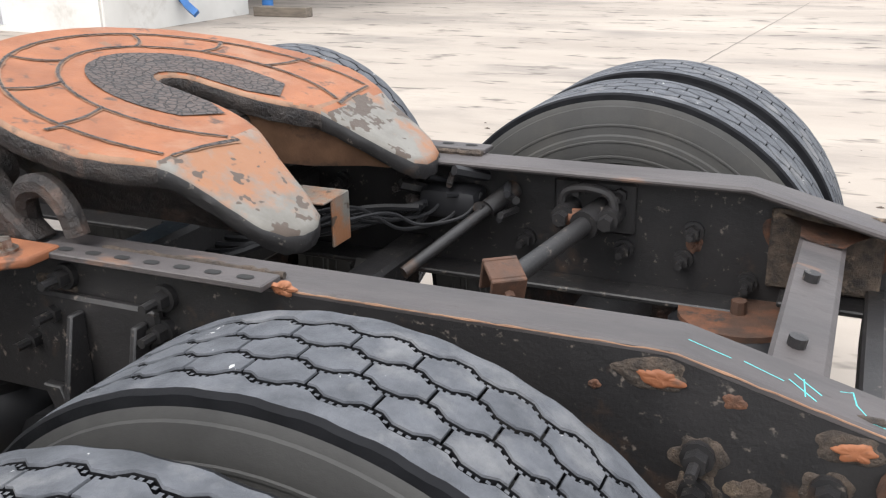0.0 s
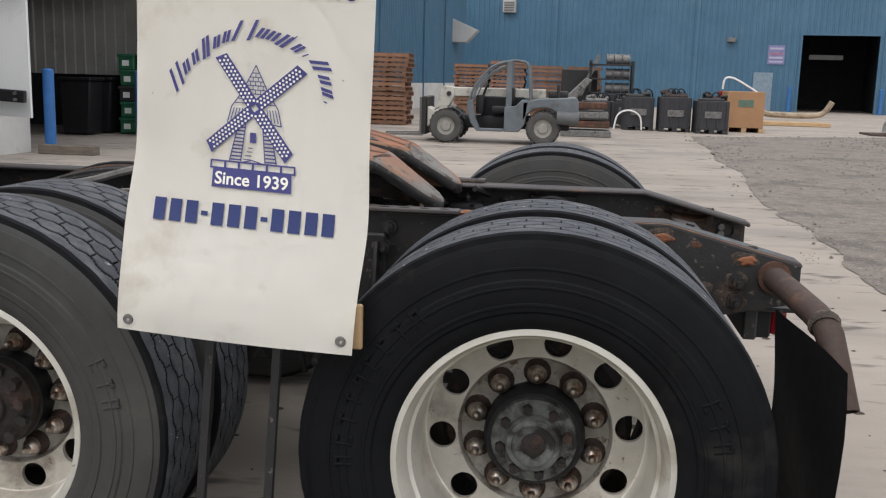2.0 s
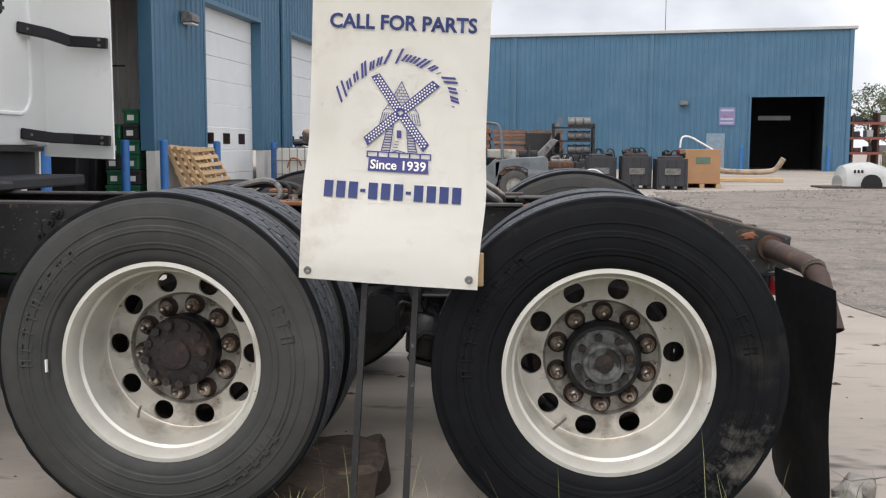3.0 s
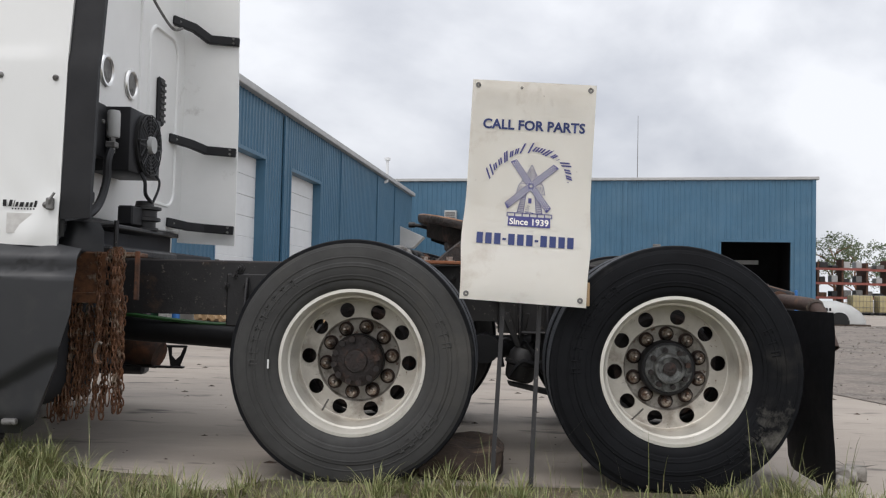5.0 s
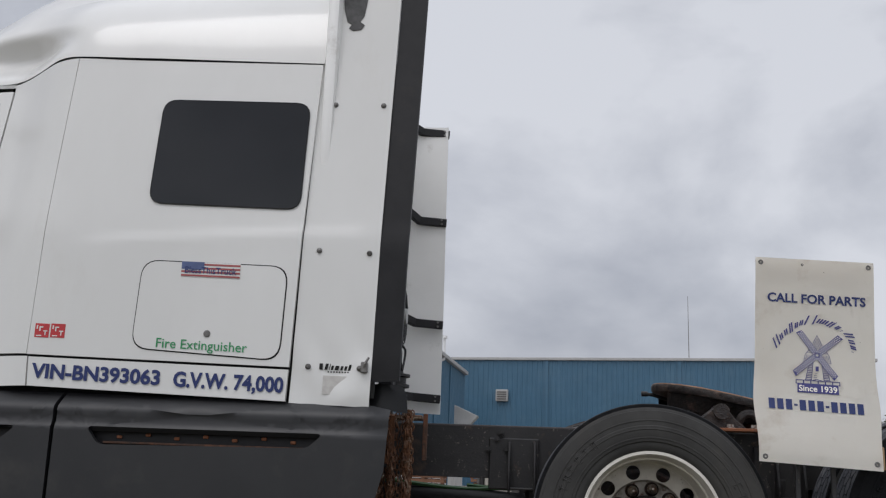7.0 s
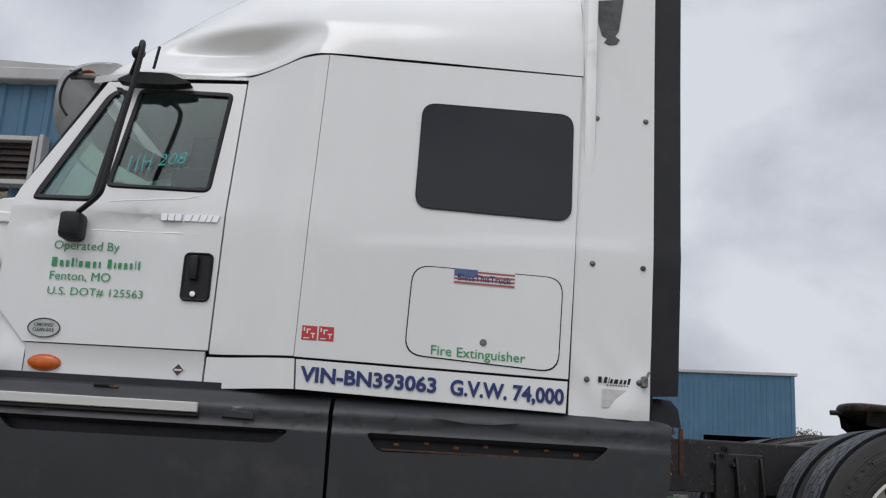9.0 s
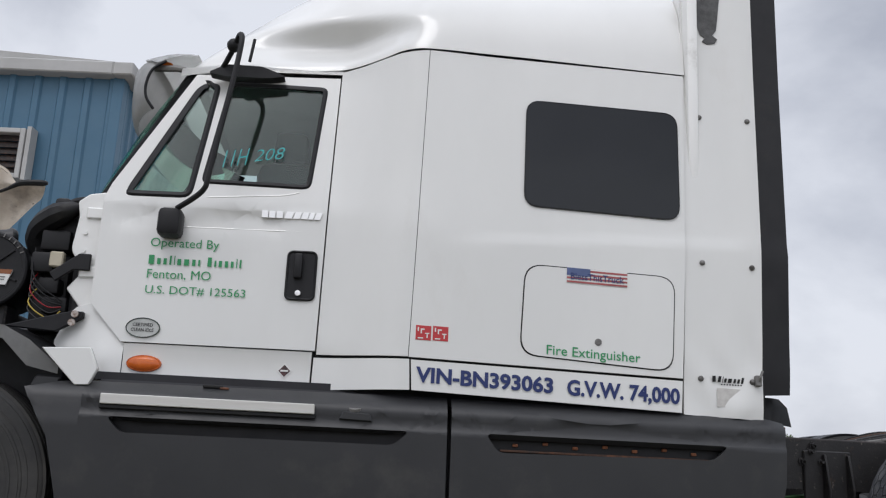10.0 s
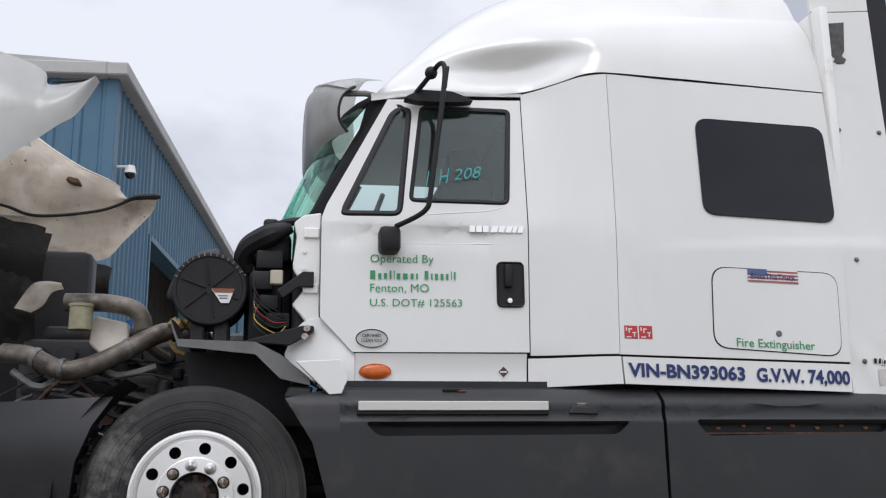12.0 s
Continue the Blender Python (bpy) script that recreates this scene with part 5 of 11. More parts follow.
# near-black backing that puts shade into the panel gaps
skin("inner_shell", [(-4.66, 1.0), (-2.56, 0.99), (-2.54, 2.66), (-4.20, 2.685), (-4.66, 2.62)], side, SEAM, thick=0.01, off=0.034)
skin("sleeper_panel", [(-4.2165, 1.148), (-2.955, 1.118), (-2.912, 2.648), (-4.189, 2.686)], side, WHITE, "white sleeper side panel", step=0.026)
skin("corner_panel", [(-4.641, 1.152), (-4.2195, 1.150), (-4.192, 2.686), (-4.33, 2.676), (-4.625, 2.615)], side, WHITE, "curved white sleeper corner", step=0.04)
skin("lower_panel", [(-4.196, 1.000), (-2.962, 0.962), (-2.957, 1.106), (-4.205, 1.136)], side, WHITE, "white lower body panel")
skin("lower_panel", [(-4.655, 0.990), (-4.205, 1.000), (-4.213, 1.138), (-4.652, 1.138)], side, WHITE, step=0.04)
# door gaps get the same near-black filling, added behind
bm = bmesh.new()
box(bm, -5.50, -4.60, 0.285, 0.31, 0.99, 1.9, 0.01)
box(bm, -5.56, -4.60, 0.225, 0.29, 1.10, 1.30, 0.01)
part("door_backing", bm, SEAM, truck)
skin("sill_panel", [(-5.533, 0.980), (-4.664, 0.990), (-4.661, 1.161), (-5.533, 1.163)], side, WHITE, "white cab sill")


def extender(x, z):
    b = 0.018 + 0.085 * clamp((z - 1.74) / 0.93) + 0.05 * clamp((z - 2.67) / 0.7)
    b += 0.008 * ease((z - 1.755 - 0.06 * (x + 2.9)) / 0.03) * ease((-2.58 - x) / 0.12)
    # the lower rear corner is knocked in and creased
    b -= 0.026 * math.exp(-((x + 2.68) / 0.07) ** 2 - ((z - 1.00) / 0.09) ** 2) + 0.010 * math.exp(-((x + 2.61) / 0.03) ** 2 - ((z - 1.12) / 0.05) ** 2)
    b += 0.004 * math.exp(-((x + 2.64) / 0.04) ** 2 - ((z - 1.25) / 0.16) ** 2)
    b += 0.004 * math.sin(z * 19 + x * 30) * math.exp(-((z - 1.1) / 0.2) ** 2)
    return b


skin("side_extender", [(-2.948, 0.957), (-2.578, 0.945), (-2.535, 3.20), (-2.905, 3.17)], extender, WHITE, "white cab side extender with a dented corner", step=0.03)
skin("extender_cap", [(-2.905, 3.178), (-2.535, 3.208), (-2.53, 3.44), (-2.90, 3.42)], extender, WHITE, step=0.05)
skin("extender_edge", [(-2.574, 1.062), (-2.445, 1.070), (-2.395, 3.36), (-2.530, 3.36)], lambda x, z: extender(-2.9, z) + 0.004,
     BLACK, "black rubber extender edge", thick=0.025, step=0.06)


def roof_fairing():
    """One moulding from seam to seam, over the sleeper's roof."""
    xs = [-5.42 + 0.035 * i for i in range(39)] + [-4.055 + 0.10 * i for i in range(1, 12)] + [-2.905]
    vs = [k / 22 for k in range(23)] + [1 + k / 10 for k in range(1, 11)]
    bm = bmesh.new()
    rows = []
    for x in xs:
        half = [fairing_point(x, v) for v in vs]
        pts = half + [Vector((p.x, 2 * MID - p.y, p.z)) for p in reversed(half[:-1])]
        rows.append([bm.verts.new(p) for p in pts])
    fs = []
    for a, b in zip(rows, rows[1:]):
        for k in range(len(a) - 1):
            fs.append(bm.faces.new((a[k], b[k], b[k + 1], a[k + 1])))
    fs.append(bm.faces.new(rows[0]))
    fs.append(bm.faces.new(rows[-1][::-1]))
    part("roof_fairing", bm, WHITE, truck, "tall white aerodynamic roof fairing with a hollow above the door", smooth=50)


roof_fairing()


def far_side():
    """The flank, back and floor that close the cab."""
    for name, outline, fn in (("far_flank", [(-4.66, 1.0), (-2.92, 0.98), (-2.9, 2.70), (-4.66, 2.66)], side),):
        bm = bmesh.new()
        sheet(bm, outline, fn, 0.02, 0.1)
        for v in bm.verts:
            v.co.y = 2.44 - v.co.y
        part(name, bm, WHITE, truck)
    bm = bmesh.new()
    box(bm, -2.90, -2.84, 0.06, 2.38, 1.135, 3.18, 0.02, 2)
    bw = part("sleeper_back", bm, WHITE_IN, truck, "plain white sleeper back wall")
    # pressed ribs on the back wall
    for y0, y1, z0, z1 in ((0.30, 1.55, 1.62, 2.55), (1.70, 2.20, 1.30, 2.38)):
        ring = rounded(y0, y1, z0, z1, 0.12, 5)
        bm = bmesh.new()
        tube(bm, [(-2.838, p[0], p[1]) for p in ring + ring[:1]], 0.012, 6)
        part("pressed_rib", bm, WHITE_IN, bw)
    # dark-toned floor boxes; shade under the sleeper is in their colour
    bm = bmesh.new()
    box(bm, -5.7, -2.88, 0.14, 2.30, 0.985, 1.02)
    box(bm, -3.1, -2.88, 0.14, 2.30, 1.02, 1.12)
    part("cab_floor", bm, VOID, truck)
    bm = bmesh.new()
    box(bm, -2.875, -2.825, 0.10, 2.30, 1.105, 1.133, 0.004)
    part("floor_lip", bm, IRON, truck, "black floor edge under the sleeper")
    bm = bmesh.new()
    box(bm, -4.62, -4.60, 0.30, 2.14, 1.02, 2.58)
    part("bunk_curtain", bm, surf("dark_curtain", (0.03, 0.032, 0.036), rough=(0.8, 0.9), scale=20, stretch=(1, 8, 0.4)), truck)


far_side()


def door_assembly():
    out = [(-4.648, 1.168), (-4.632, 2.578), (-5.362, 2.562), (-5.686, 1.935), (-5.712, 1.86), (-5.712, 1.345), (-5.548, 1.168)]
    dw = round_poly([(-5.196, 2.540), (-4.682, 2.530), (-4.724, 1.942), (-5.272, 1.950)], 0.050, 4)
    qw = round_poly([(-5.338, 2.528), (-5.222, 2.528), (-5.292, 1.868), (-5.640, 1.866)], 0.060, 4)

    def face(x, z):
        # the moulded ledge under the windows
        return side(x, z) + 0.012 * ease((1.83 - z) / 0.03) * ease((z - 1.70) / 0.06) * ease((x + 5.68) / 0.05) * ease((-4.80 - x) / 0.08) - 0.006
    d = new("door")
    d.parent, d.location = truck, Vector((-5.2, 0.2, 1.17)) - truck.location
    d["label"] = "white cab door with green lettering, closed"
    small = lambda poly, k: [(p[0] + (sum(q[0] for q in poly) / len(poly) - p[0]) * k, p[1] + (sum(q[1] for q in poly) / len(poly) - p[1]) * k) for p in poly]
    bm = bmesh.new()
    sheet(bm, out, face, 0.05, 0.05, [small(dw, 0.04), small(qw, 0.05)])
    part("door_skin", bm, WHITE, d)
    for run in ([(-5.24, 1.880), (-5.1, 1.892), (-4.97, 1.902), (-4.85, 1.912), (-4.77, 1.934)], [(-5.40, 1.728), (-5.2, 1.730), (-4.95, 1.731), (-4.73, 1.732)]):
        bm = bmesh.new()
        pts = smooth_path([(x, face(x, z) + 0.003, z) for x, z in run], 4)
        tube(bm, pts, [0.001] + [0.0052] * (len(pts) - 2) + [0.001], 8)
        part("door_crease", bm, WHITE, d)
    for poly, w in ((dw, 0.030), (qw, 0.036)):
        seal("window_seal", poly, w, side, d)
        bm = bmesh.new()
        sheet(bm, small(poly, 0.06), lambda x, z: side(x, z) + 0.006, 0.004, 0.2)
        part("window_glass", bm, GLASS, d, "greenish tinted side glass")
    # handle in its recess
    hp = rounded(-4.812, -4.668, 1.398, 1.638, 0.028, 4)
    bm = bmesh.new()
    sheet(bm, hp, lambda x, z: side(x, z) - 0.014, 0.02, 0.05)
    h = part("door_handle", bm, BLACK, d, "black paddle door handle")
    seal("bezel", hp, 0.012, lambda x, z: side(x, z) - 0.008, d)
    bm = bmesh.new()
    box(bm, -4.775, -4.735, side(-4.75, 1.53) - 0.045, side(-4.75, 1.53) - 0.012, 1.50, 1.62, 0.01, 2)
    part("paddle", bm, BLACK, d)
    bm = bmesh.new()
    lathe(bm, [(0.014, -0.001), (0.013, -0.008), (0.0002, -0.009)], (-4.748, side(-4.75, 1.43) - 0.02, 1.432), 14)
    part("key_lock", bm, CHROME, d)
    # lettering
    yy = lambda x, z: side(x, z) - 0.010
    for words, x0, z0, w, hh in (("Operated By", -5.462, 1.612, 0.325, 0.056), ("Fenton, MO", -5.462, 1.466, 0.300, 0.050), ("U.S. DOT# 125563", -5.462, 1.396, 0.470, 0.042)):
        x1 = x0 + w
        bm = lettering(words, w, hh, (x0, yy(x0, z0), z0), (x1 - x0, yy(x1, z0) - yy(x0, z0), 0), (0, 0, 1), bold=0.0)
        part("lettering", bm, GREENINK, d, "green lettering")
    # a maker's and a carrier's name, as plain bars
    run, up = (0.475, yy(-4.987, 1.55) - yy(-5.462, 1.55), 0), (0, 0, 1)
    x = -5.462
    for w, h in ((0.030, 0.044), (0.019, 0.030), (0.018, 0.030), (0.011, 0.044), (0.005, 0.044), (0.021, 0.030), (0.028, 0.030), (0.018, 0.030), (0.011, 0.030), (-0.012, 0),
                 (0.022, 0.044), (0.010, 0.030), (0.018, 0.030), (0.018, 0.030), (0.015, 0.030), (0.005, 0.044), (0.010, 0.040)):
        if w > 0:
            part("name_bar", bars([w * 0.85], h, (x, yy(x, 1.55), 1.540), run, up, 0), GREENINK, d, "green name bars")
        x += abs(w) + 0.0105
    # the chrome badge
    bm = bmesh.new()
    for k, (x0, w) in enumerate(((-4.95, 0.03), (-4.915, 0.03), (-4.88, 0.03), (-4.842, 0.035), (-4.80, 0.03), (-4.763, 0.03), (-4.728, 0.022), (-4.70, 0.028))):
        lean = 0.0 if k < 3 else 0.012
        y = yy(x0, 1.8)
        q = [(x0, 1.793), (x0 + w, 1.793), (x0 + w + lean, 1.827), (x0 + lean, 1.827)]
        prism(bm, q, "y", y - 0.006, y + 0.004)
    part("badge", bm, CHROME, d, "chrome model badge")
    ell = [(-5.452 + 0.082 * math.cos(k / 20 * 6.2832), 1.236 + 0.049 * math.sin(k / 20 * 6.2832)) for k in range(20)]
    bm = bmesh.new()
    sheet(bm, ell, lambda x, z: side(x, z) - 0.0095, 0.003, 0.05)
    part("oval_sticker", bm, surf("silver_sticker", (0.50, 0.51, 0.49), (0.42, 0.43, 0.41), 20, (0.3, 0.4), metal=0.3, bump=0.0), d, "silver oval sticker")
    seal("sticker_rim", ell, 0.006, lambda x, z: side(x, z) - 0.004, d, surf("dark_green_print", (0.03, 0.05, 0.04), rough=(0.4, 0.5), bump=0.0), thick=0.008)
    for words, x0, z0, w in (("CERTIFIED", -5.50, 1.242, 0.095), ("CLEAN IDLE", -5.505, 1.218, 0.105)):
        bm = lettering(words, w, 0.016, (x0, side(x0, z0) - 0.0115, z0), (w, side(x0 + w, z0) - side(x0, z0), 0), (0, 0, 1))
        part("lettering", bm, BLACK, d)
    # number written on the glass with a paint marker
    g = new("glass_mark")
    for words, x0, z0, w, hh, sh in (("11H", -5.17, 2.045, 0.13, 0.085, 0.3), ("208", -5.02, 2.085, 0.15, 0.060, 0.25)):
        bm = lettering(words, w, hh, (x0, side(x0, z0) - 0.006, z0), (w, side(x0 + w, z0) - side(x0, z0), 0.022), (-0.02, 0.02, 1), shear=sh, bold=-0.012)
        part("marker_number", bm, CHALK, d, "green paint-marker stock number")
    bpy.data.objects.remove(g)
    return d


door_assembly()


def lamp_and_stickers():
    el = lambda cx, cz, a, b, n=24: [(cx + a * math.cos(k / n * 6.2832), cz + b * math.sin(k / n * 6.2832)) for k in range(n)]
    bm = bmesh.new()
    base = el(-5.432, 1.072, 0.082, 0.040)
    sheet(bm, base, lambda x, z: side(x, z) - 0.004 - 0.022 * clamp(1 - ((x + 5.432) / 0.082) ** 2 - ((z - 1.072) / 0.04) ** 2) ** 0.5, 0.004, 0.012)
    mk = part("marker_lamp", bm, AMBER, truck, "amber oval side marker lamp")
    seal("lamp_rim", base, 0.008, lambda x, z: side(x, z) - 0.003, mk, AMBER)
    dm = [(-4.782, 1.032), (-4.745, 1.070), (-4.782, 1.108), (-4.819, 1.070)]
    skin("hazard_sticker", dm, side, PALEINK, "small diamond hazard sticker", 0.002, 0.1, off=-0.002)
    skin("hazard_print", [(-4.782, 1.042), (-4.755, 1.070), (-4.782, 1.098), (-4.809, 1.070)], side, surf("dark_hazard_print", (0.10, 0.035, 0.035), (0.05, 0.03, 0.03), 30, (0.4, 0.5), bump=0.0), thick=0.001, off=-0.0035)
    skin("hazard_bar", [(-4.80, 1.066), (-4.764, 1.066), (-4.764, 1.074), (-4.80, 1.074)], side, PALEINK, thick=0.001, off=-0.005)
    for x0 in (-4.190, -4.112):
        skin("tax_sticker", [(x0, 1.228), (x0 + 0.070, 1.226), (x0 + 0.070, 1.292), (x0, 1.294)], side, REDINK, "red square tax sticker", 0.002, 0.1, off=-0.002)
        bm = bmesh.new()
        for a, b, c, e in ((0.008, 0.014, 0.040, 0.058), (0.022, 0.028, 0.030, 0.052), (0.028, 0.04, 0.046, 0.052), (0.042, 0.062, 0.028, 0.033), (0.05, 0.055, 0.010, 0.028), (0.010, 0.035, 0.006, 0.011)):
            prism(bm, [(x0 + a, 1.227 + c), (x0 + b, 1.227 + c), (x0 + b, 1.227 + e), (x0 + a, 1.227 + e)], "y", -0.0035, -0.001)
        part("sticker_print", bm, PALEINK, truck)


lamp_and_stickers()


def sleeper_fittings():
    win = round_poly([(-3.705, 2.452), (-2.953, 2.432), (-2.958, 1.868), (-3.712, 1.895)], 0.075, 6)
    skin("sleeper_window", win, side, TINT, "black tinted sleeper window", 0.012, 0.2, off=-0.008)
    seal("window_edge", win, 0.007, side, truck, SEAM, off=-0.006)
    ext = round_poly([(-3.700, 1.612), (-2.988, 1.590), (-3.000, 1.142), (-3.715, 1.185)], 0.085, 6)
    skin("compartment_gasket", ext, side, SEAM, thick=0.004, off=-0.001)
    cx, cz = -3.35, 1.385
    dr = skin("compartment_door", [(cx + (x - cx) * 0.984, cz + (z - cz) * 0.974) for x, z in ext], side, WHITE, "white luggage compartment door", 0.006, 0.1, off=-0.006)
    bm = bmesh.new()
    lathe(bm, [(0.017, 0.0), (0.016, -0.006), (0.008, -0.008), (0.0002, -0.006)], (-3.352, -0.004, 1.262), 16)
    part("compartment_lock", bm, GREYMETAL, dr)
    bm = lettering("Fire Extinguisher", 0.435, 0.058, (-3.590, -0.007, 1.179), (1, 0, -0.035), (0, 0, 1), bold=0.006)
    part("lettering", bm, GREENINK, dr, "green lettering")
    # flag sticker: striped ground, a blue field and a line of words
    fl = part("flag_sticker", bars([0.285], 0.072, (-3.503, -0.0062, 1.532), (1, 0, -0.03), (0, 0, 1), 0), PALEINK, dr, "faded striped flag sticker")
    for k in range(4):
        part("stripe", bars([0.285], 0.009, (-3.503, -0.0072, 1.534 + 0.018 * k), (1, 0, -0.03), (0, 0, 1), 0), surf("faded_red_print", (0.42, 0.10, 0.10), rough=(0.5, 0.6), bump=0.0), fl)
    part("field", bars([0.11], 0.036, (-3.503, -0.0080, 1.568), (1, 0, -0.03), (0, 0, 1), 0), surf("faded_blue_print", (0.10, 0.14, 0.30), rough=(0.5, 0.6), bump=0.0), fl)
    bm = lettering("BlessThisTruck", 0.25, 0.032, (-3.485, -0.0094, 1.548), (1, 0, -0.03), (0, 0, 1))
    part("lettering", bm, NAVY, fl)
    bm = lettering("VIN-BN393063", 0.625, 0.074, (-4.180, -0.003, 1.034), (1, 0, -0.03), (0, 0, 1), bold=0.034)
    part("lettering", bm, NAVY, truck, "navy lettering")
    bm = lettering("G.V.W. 74,000", 0.520, 0.086, (-3.492, -0.003, 1.000), (1, 0, -0.028), (0, 0, 1), bold=0.034)
    part("lettering", bm, NAVY, truck, "navy lettering")
    # dealer badge as a plain shape and bars, with a pale paper sticker under it
    x = -2.815
    for w, h, lean in ((0.020, 0.028, 0.0), (0.017, 0.028, 0.006), (0.004, 0.028, 0.006), (0.014, 0.020, 0.005), (0.022, 0.020, 0.005), (0.014, 0.020, 0.005), (0.014, 0.020, 0.005), (0.014, 0.028, 0.006)):
        bm = bmesh.new()
        bm.faces.new([bm.verts.new((x + a, 0.010, 1.112 + b - 0.02 * (x + 2.815))) for a, b in ((0, 0), (w * 0.8, 0), (w * 0.8 + lean, h), (lean, h))])
        part("dealer_badge", bm, SEAM, truck, "small black dealer badge")
        x += w + 0.004
    for k in range(8):
        part("dealer_badge", bars([0.007], 0.006, (-2.775 + 0.013 * k, 0.012, 1.099), (1, 0, -0.02), (0, 0, 1), 0.0), SEAM, truck)
    part("paper_sticker", bars([0.155], 0.085, (-2.795, 0.010, 1.000), (1, 0, -0.02), (0, 0, 1), 0.0), surf("pale_paper", (0.58, 0.57, 0.54), (0.5, 0.48, 0.46), 40, (0.5, 0.6), bump=0.0), truck, "faded paper sticker")
    for x, z in ((-2.852, 1.672), (-2.612, 1.662), (-2.834, 2.432), (-2.592, 2.425), (-2.868, 1.124), (-2.628, 1.120)):
        y = extender(x, z)
        bm = bmesh.new()
        lathe(bm, [(0.0135, -0.001), (0.0135, -0.004), (0.010, -0.010), (0.004, -0.013), (0.0002, -0.013)], (x, y, z), 12)
        part("panel_bolt", bm, GREYMETAL, truck)
    # torn dark film near the top of the extender
    rag = [(-2.842, 3.10), (-2.70, 3.12), (-2.715, 3.0), (-2.725, 2.93), (-2.745, 2.90), (-2.72, 2.88), (-2.735, 2.855), (-2.775, 2.848), (-2.80, 2.862), (-2.785, 2.885), (-2.81, 2.90), (-2.83, 2.97)]
    bm = bmesh.new()
    prism(bm, rag, "y", -0.004, 0.0)
    for v in bm.verts:
        v.co.y += extender(v.co.x, v.co.z) - 0.001
    part("torn_film", bm, surf("torn_grey_film", (0.09, 0.09, 0.09), (0.05, 0.05, 0.05), 30, (0.6, 0.8), bump=0.2), truck, "torn dark film patch")
    # broken clip at the lower rear corner
    bm = bmesh.new()
    tube(bm, [(-2.605, 0.0, 1.10), (-2.60, -0.02, 1.14), (-2.585, -0.01, 1.17)], 0.006, 6)
    box(bm, -2.62, -2.59, -0.015, 0.01, 1.10, 1.15, 0.004)
    part("broken_clip", bm, GREYMETAL, truck)


sleeper_fittings()


def windshield_and_front():
    bm = bmesh.new()
    rows = []
    for k in range(17):
        y = k / 8 - 1
        bow = 1 - abs(y) ** 2.4
        rows.append([(-5.765 - 0.215 * bow, MID + y * (MID - 0.35), 1.90), (-5.415 - 0.24 * bow, MID + y * (MID - 0.40), 2.585)])
    loft(bm, [r[0] for r in rows], [r[1] for r in rows], 5, (-0.015, 0, 0.01), 0.005)
    part("windshield", bm, SHIELD, truck, "pale green windshield")
    for sgn in (1, -1):
        bm = bmesh.new()
        mir = lambda pts: [(x, MID + sgn * (y - MID), z) for x, y, z in pts]
        loft(bm, mir([(-5.69, 0.275, 1.875), (-5.675, 0.27, 1.94), (-5.61, 0.285, 2.07), (-5.435, 0.315, 2.41), (-5.352, 0.33, 2.575)]),
             mir([(-5.80, 0.345, 1.875), (-5.758, 0.36, 1.94), (-5.695, 0.365, 2.07), (-5.51, 0.39, 2.41), (-5.46, 0.47, 2.60)]), 3, (-0.012, -0.012 * sgn, 0), 0.02)
        part("windshield_frame", bm, BLACK, truck, "black windshield surround")
    bm = bmesh.new()
    top = [(-5.45 - 0.225 * (1 - abs(t / 4 - 1) ** 2.4), MID + (t / 4 - 1) * (MID - 0.42), 2.575) for t in range(9)]
    loft(bm, [(x - 0.012, y, z - 0.10) if 0 < i < 8 else (x + 0.0, y, z) for i, (x, y, z) in enumerate(top)], [(x + 0.06, y, z + 0.075) for x, y, z in top], 3, (-0.01, 0, 0), 0.015)
    part("windshield_header", bm, BLACK, truck)
    bm = bmesh.new()
    loft(bm, [(-5.45, 0.34, 2.56), (-5.2, 0.30, 2.59), (-4.62, 0.275, 2.60)], [(-5.45, 0.36, 2.61), (-5.2, 0.33, 2.64), (-4.62, 0.30, 2.65)], 3, (0, -0.005, 0), 0.02)
    part("drip_rail", bm, WHITE, truck)
    # outside sun visor, a bowed hood over the windshield that arches up to its middle
    def visor_row(y):
        k = abs(y - MID) / 0.86
        f, zt = -5.80 + 0.175 * k ** 4, 2.86 - 0.215 * k ** 2.2
        return smooth_path([(f + 0.05, y, 2.35 + 0.03 * k), (f + 0.008, y, 2.44), (f, y, zt - 0.13), (f + 0.025, y, zt - 0.05), (f + 0.09, y, zt)], 4)
    ys = [MID + 0.86 * (-1 + k / 9) for k in range(19)]
    bm = bmesh.new()
    rows = [visor_row(y) for y in ys]
    g = [[bm.verts.new(p) for p in r] for r in rows]
    fs = [bm.faces.new((g[i][k], g[i + 1][k], g[i + 1][k + 1], g[i][k + 1])) for i in range(len(g) - 1) for k in range(len(rows[0]) - 1)]
    bmesh.ops.solidify(bm, geom=fs, thickness=-0.012)
    v = part("sun_visor", bm, surf("grey_visor", (0.58, 0.58, 0.565), (0.50, 0.50, 0.485), 4, (0.15, 0.3), bump=0.03, stain=(0.38, 0.375, 0.365), stain_scale=3, stain_at=(0.55, 0.8)), truck, "bowed grey outside sun visor")
    for end in (0, -1):
        bm = bmesh.new()
        tube(bm, rows[end], 0.008, 6)
        part("visor_edge", bm, BLACK, v)
    bm = bmesh.new()
    back = [(-5.375 - 0.10 * (1 - (abs(y - MID) / 0.86) ** 2), MID + (y - MID) * 1.03, rows[i][-1].z + 0.028) for i, y in enumerate(ys)]
    loft(bm, [tuple(r[-1] + Vector((-0.045, 0, -0.012))) for r in rows], back, 5, (0, 0, 0.02), 0.012)
    part("visor_top", bm, WHITE, v, "white visor top")
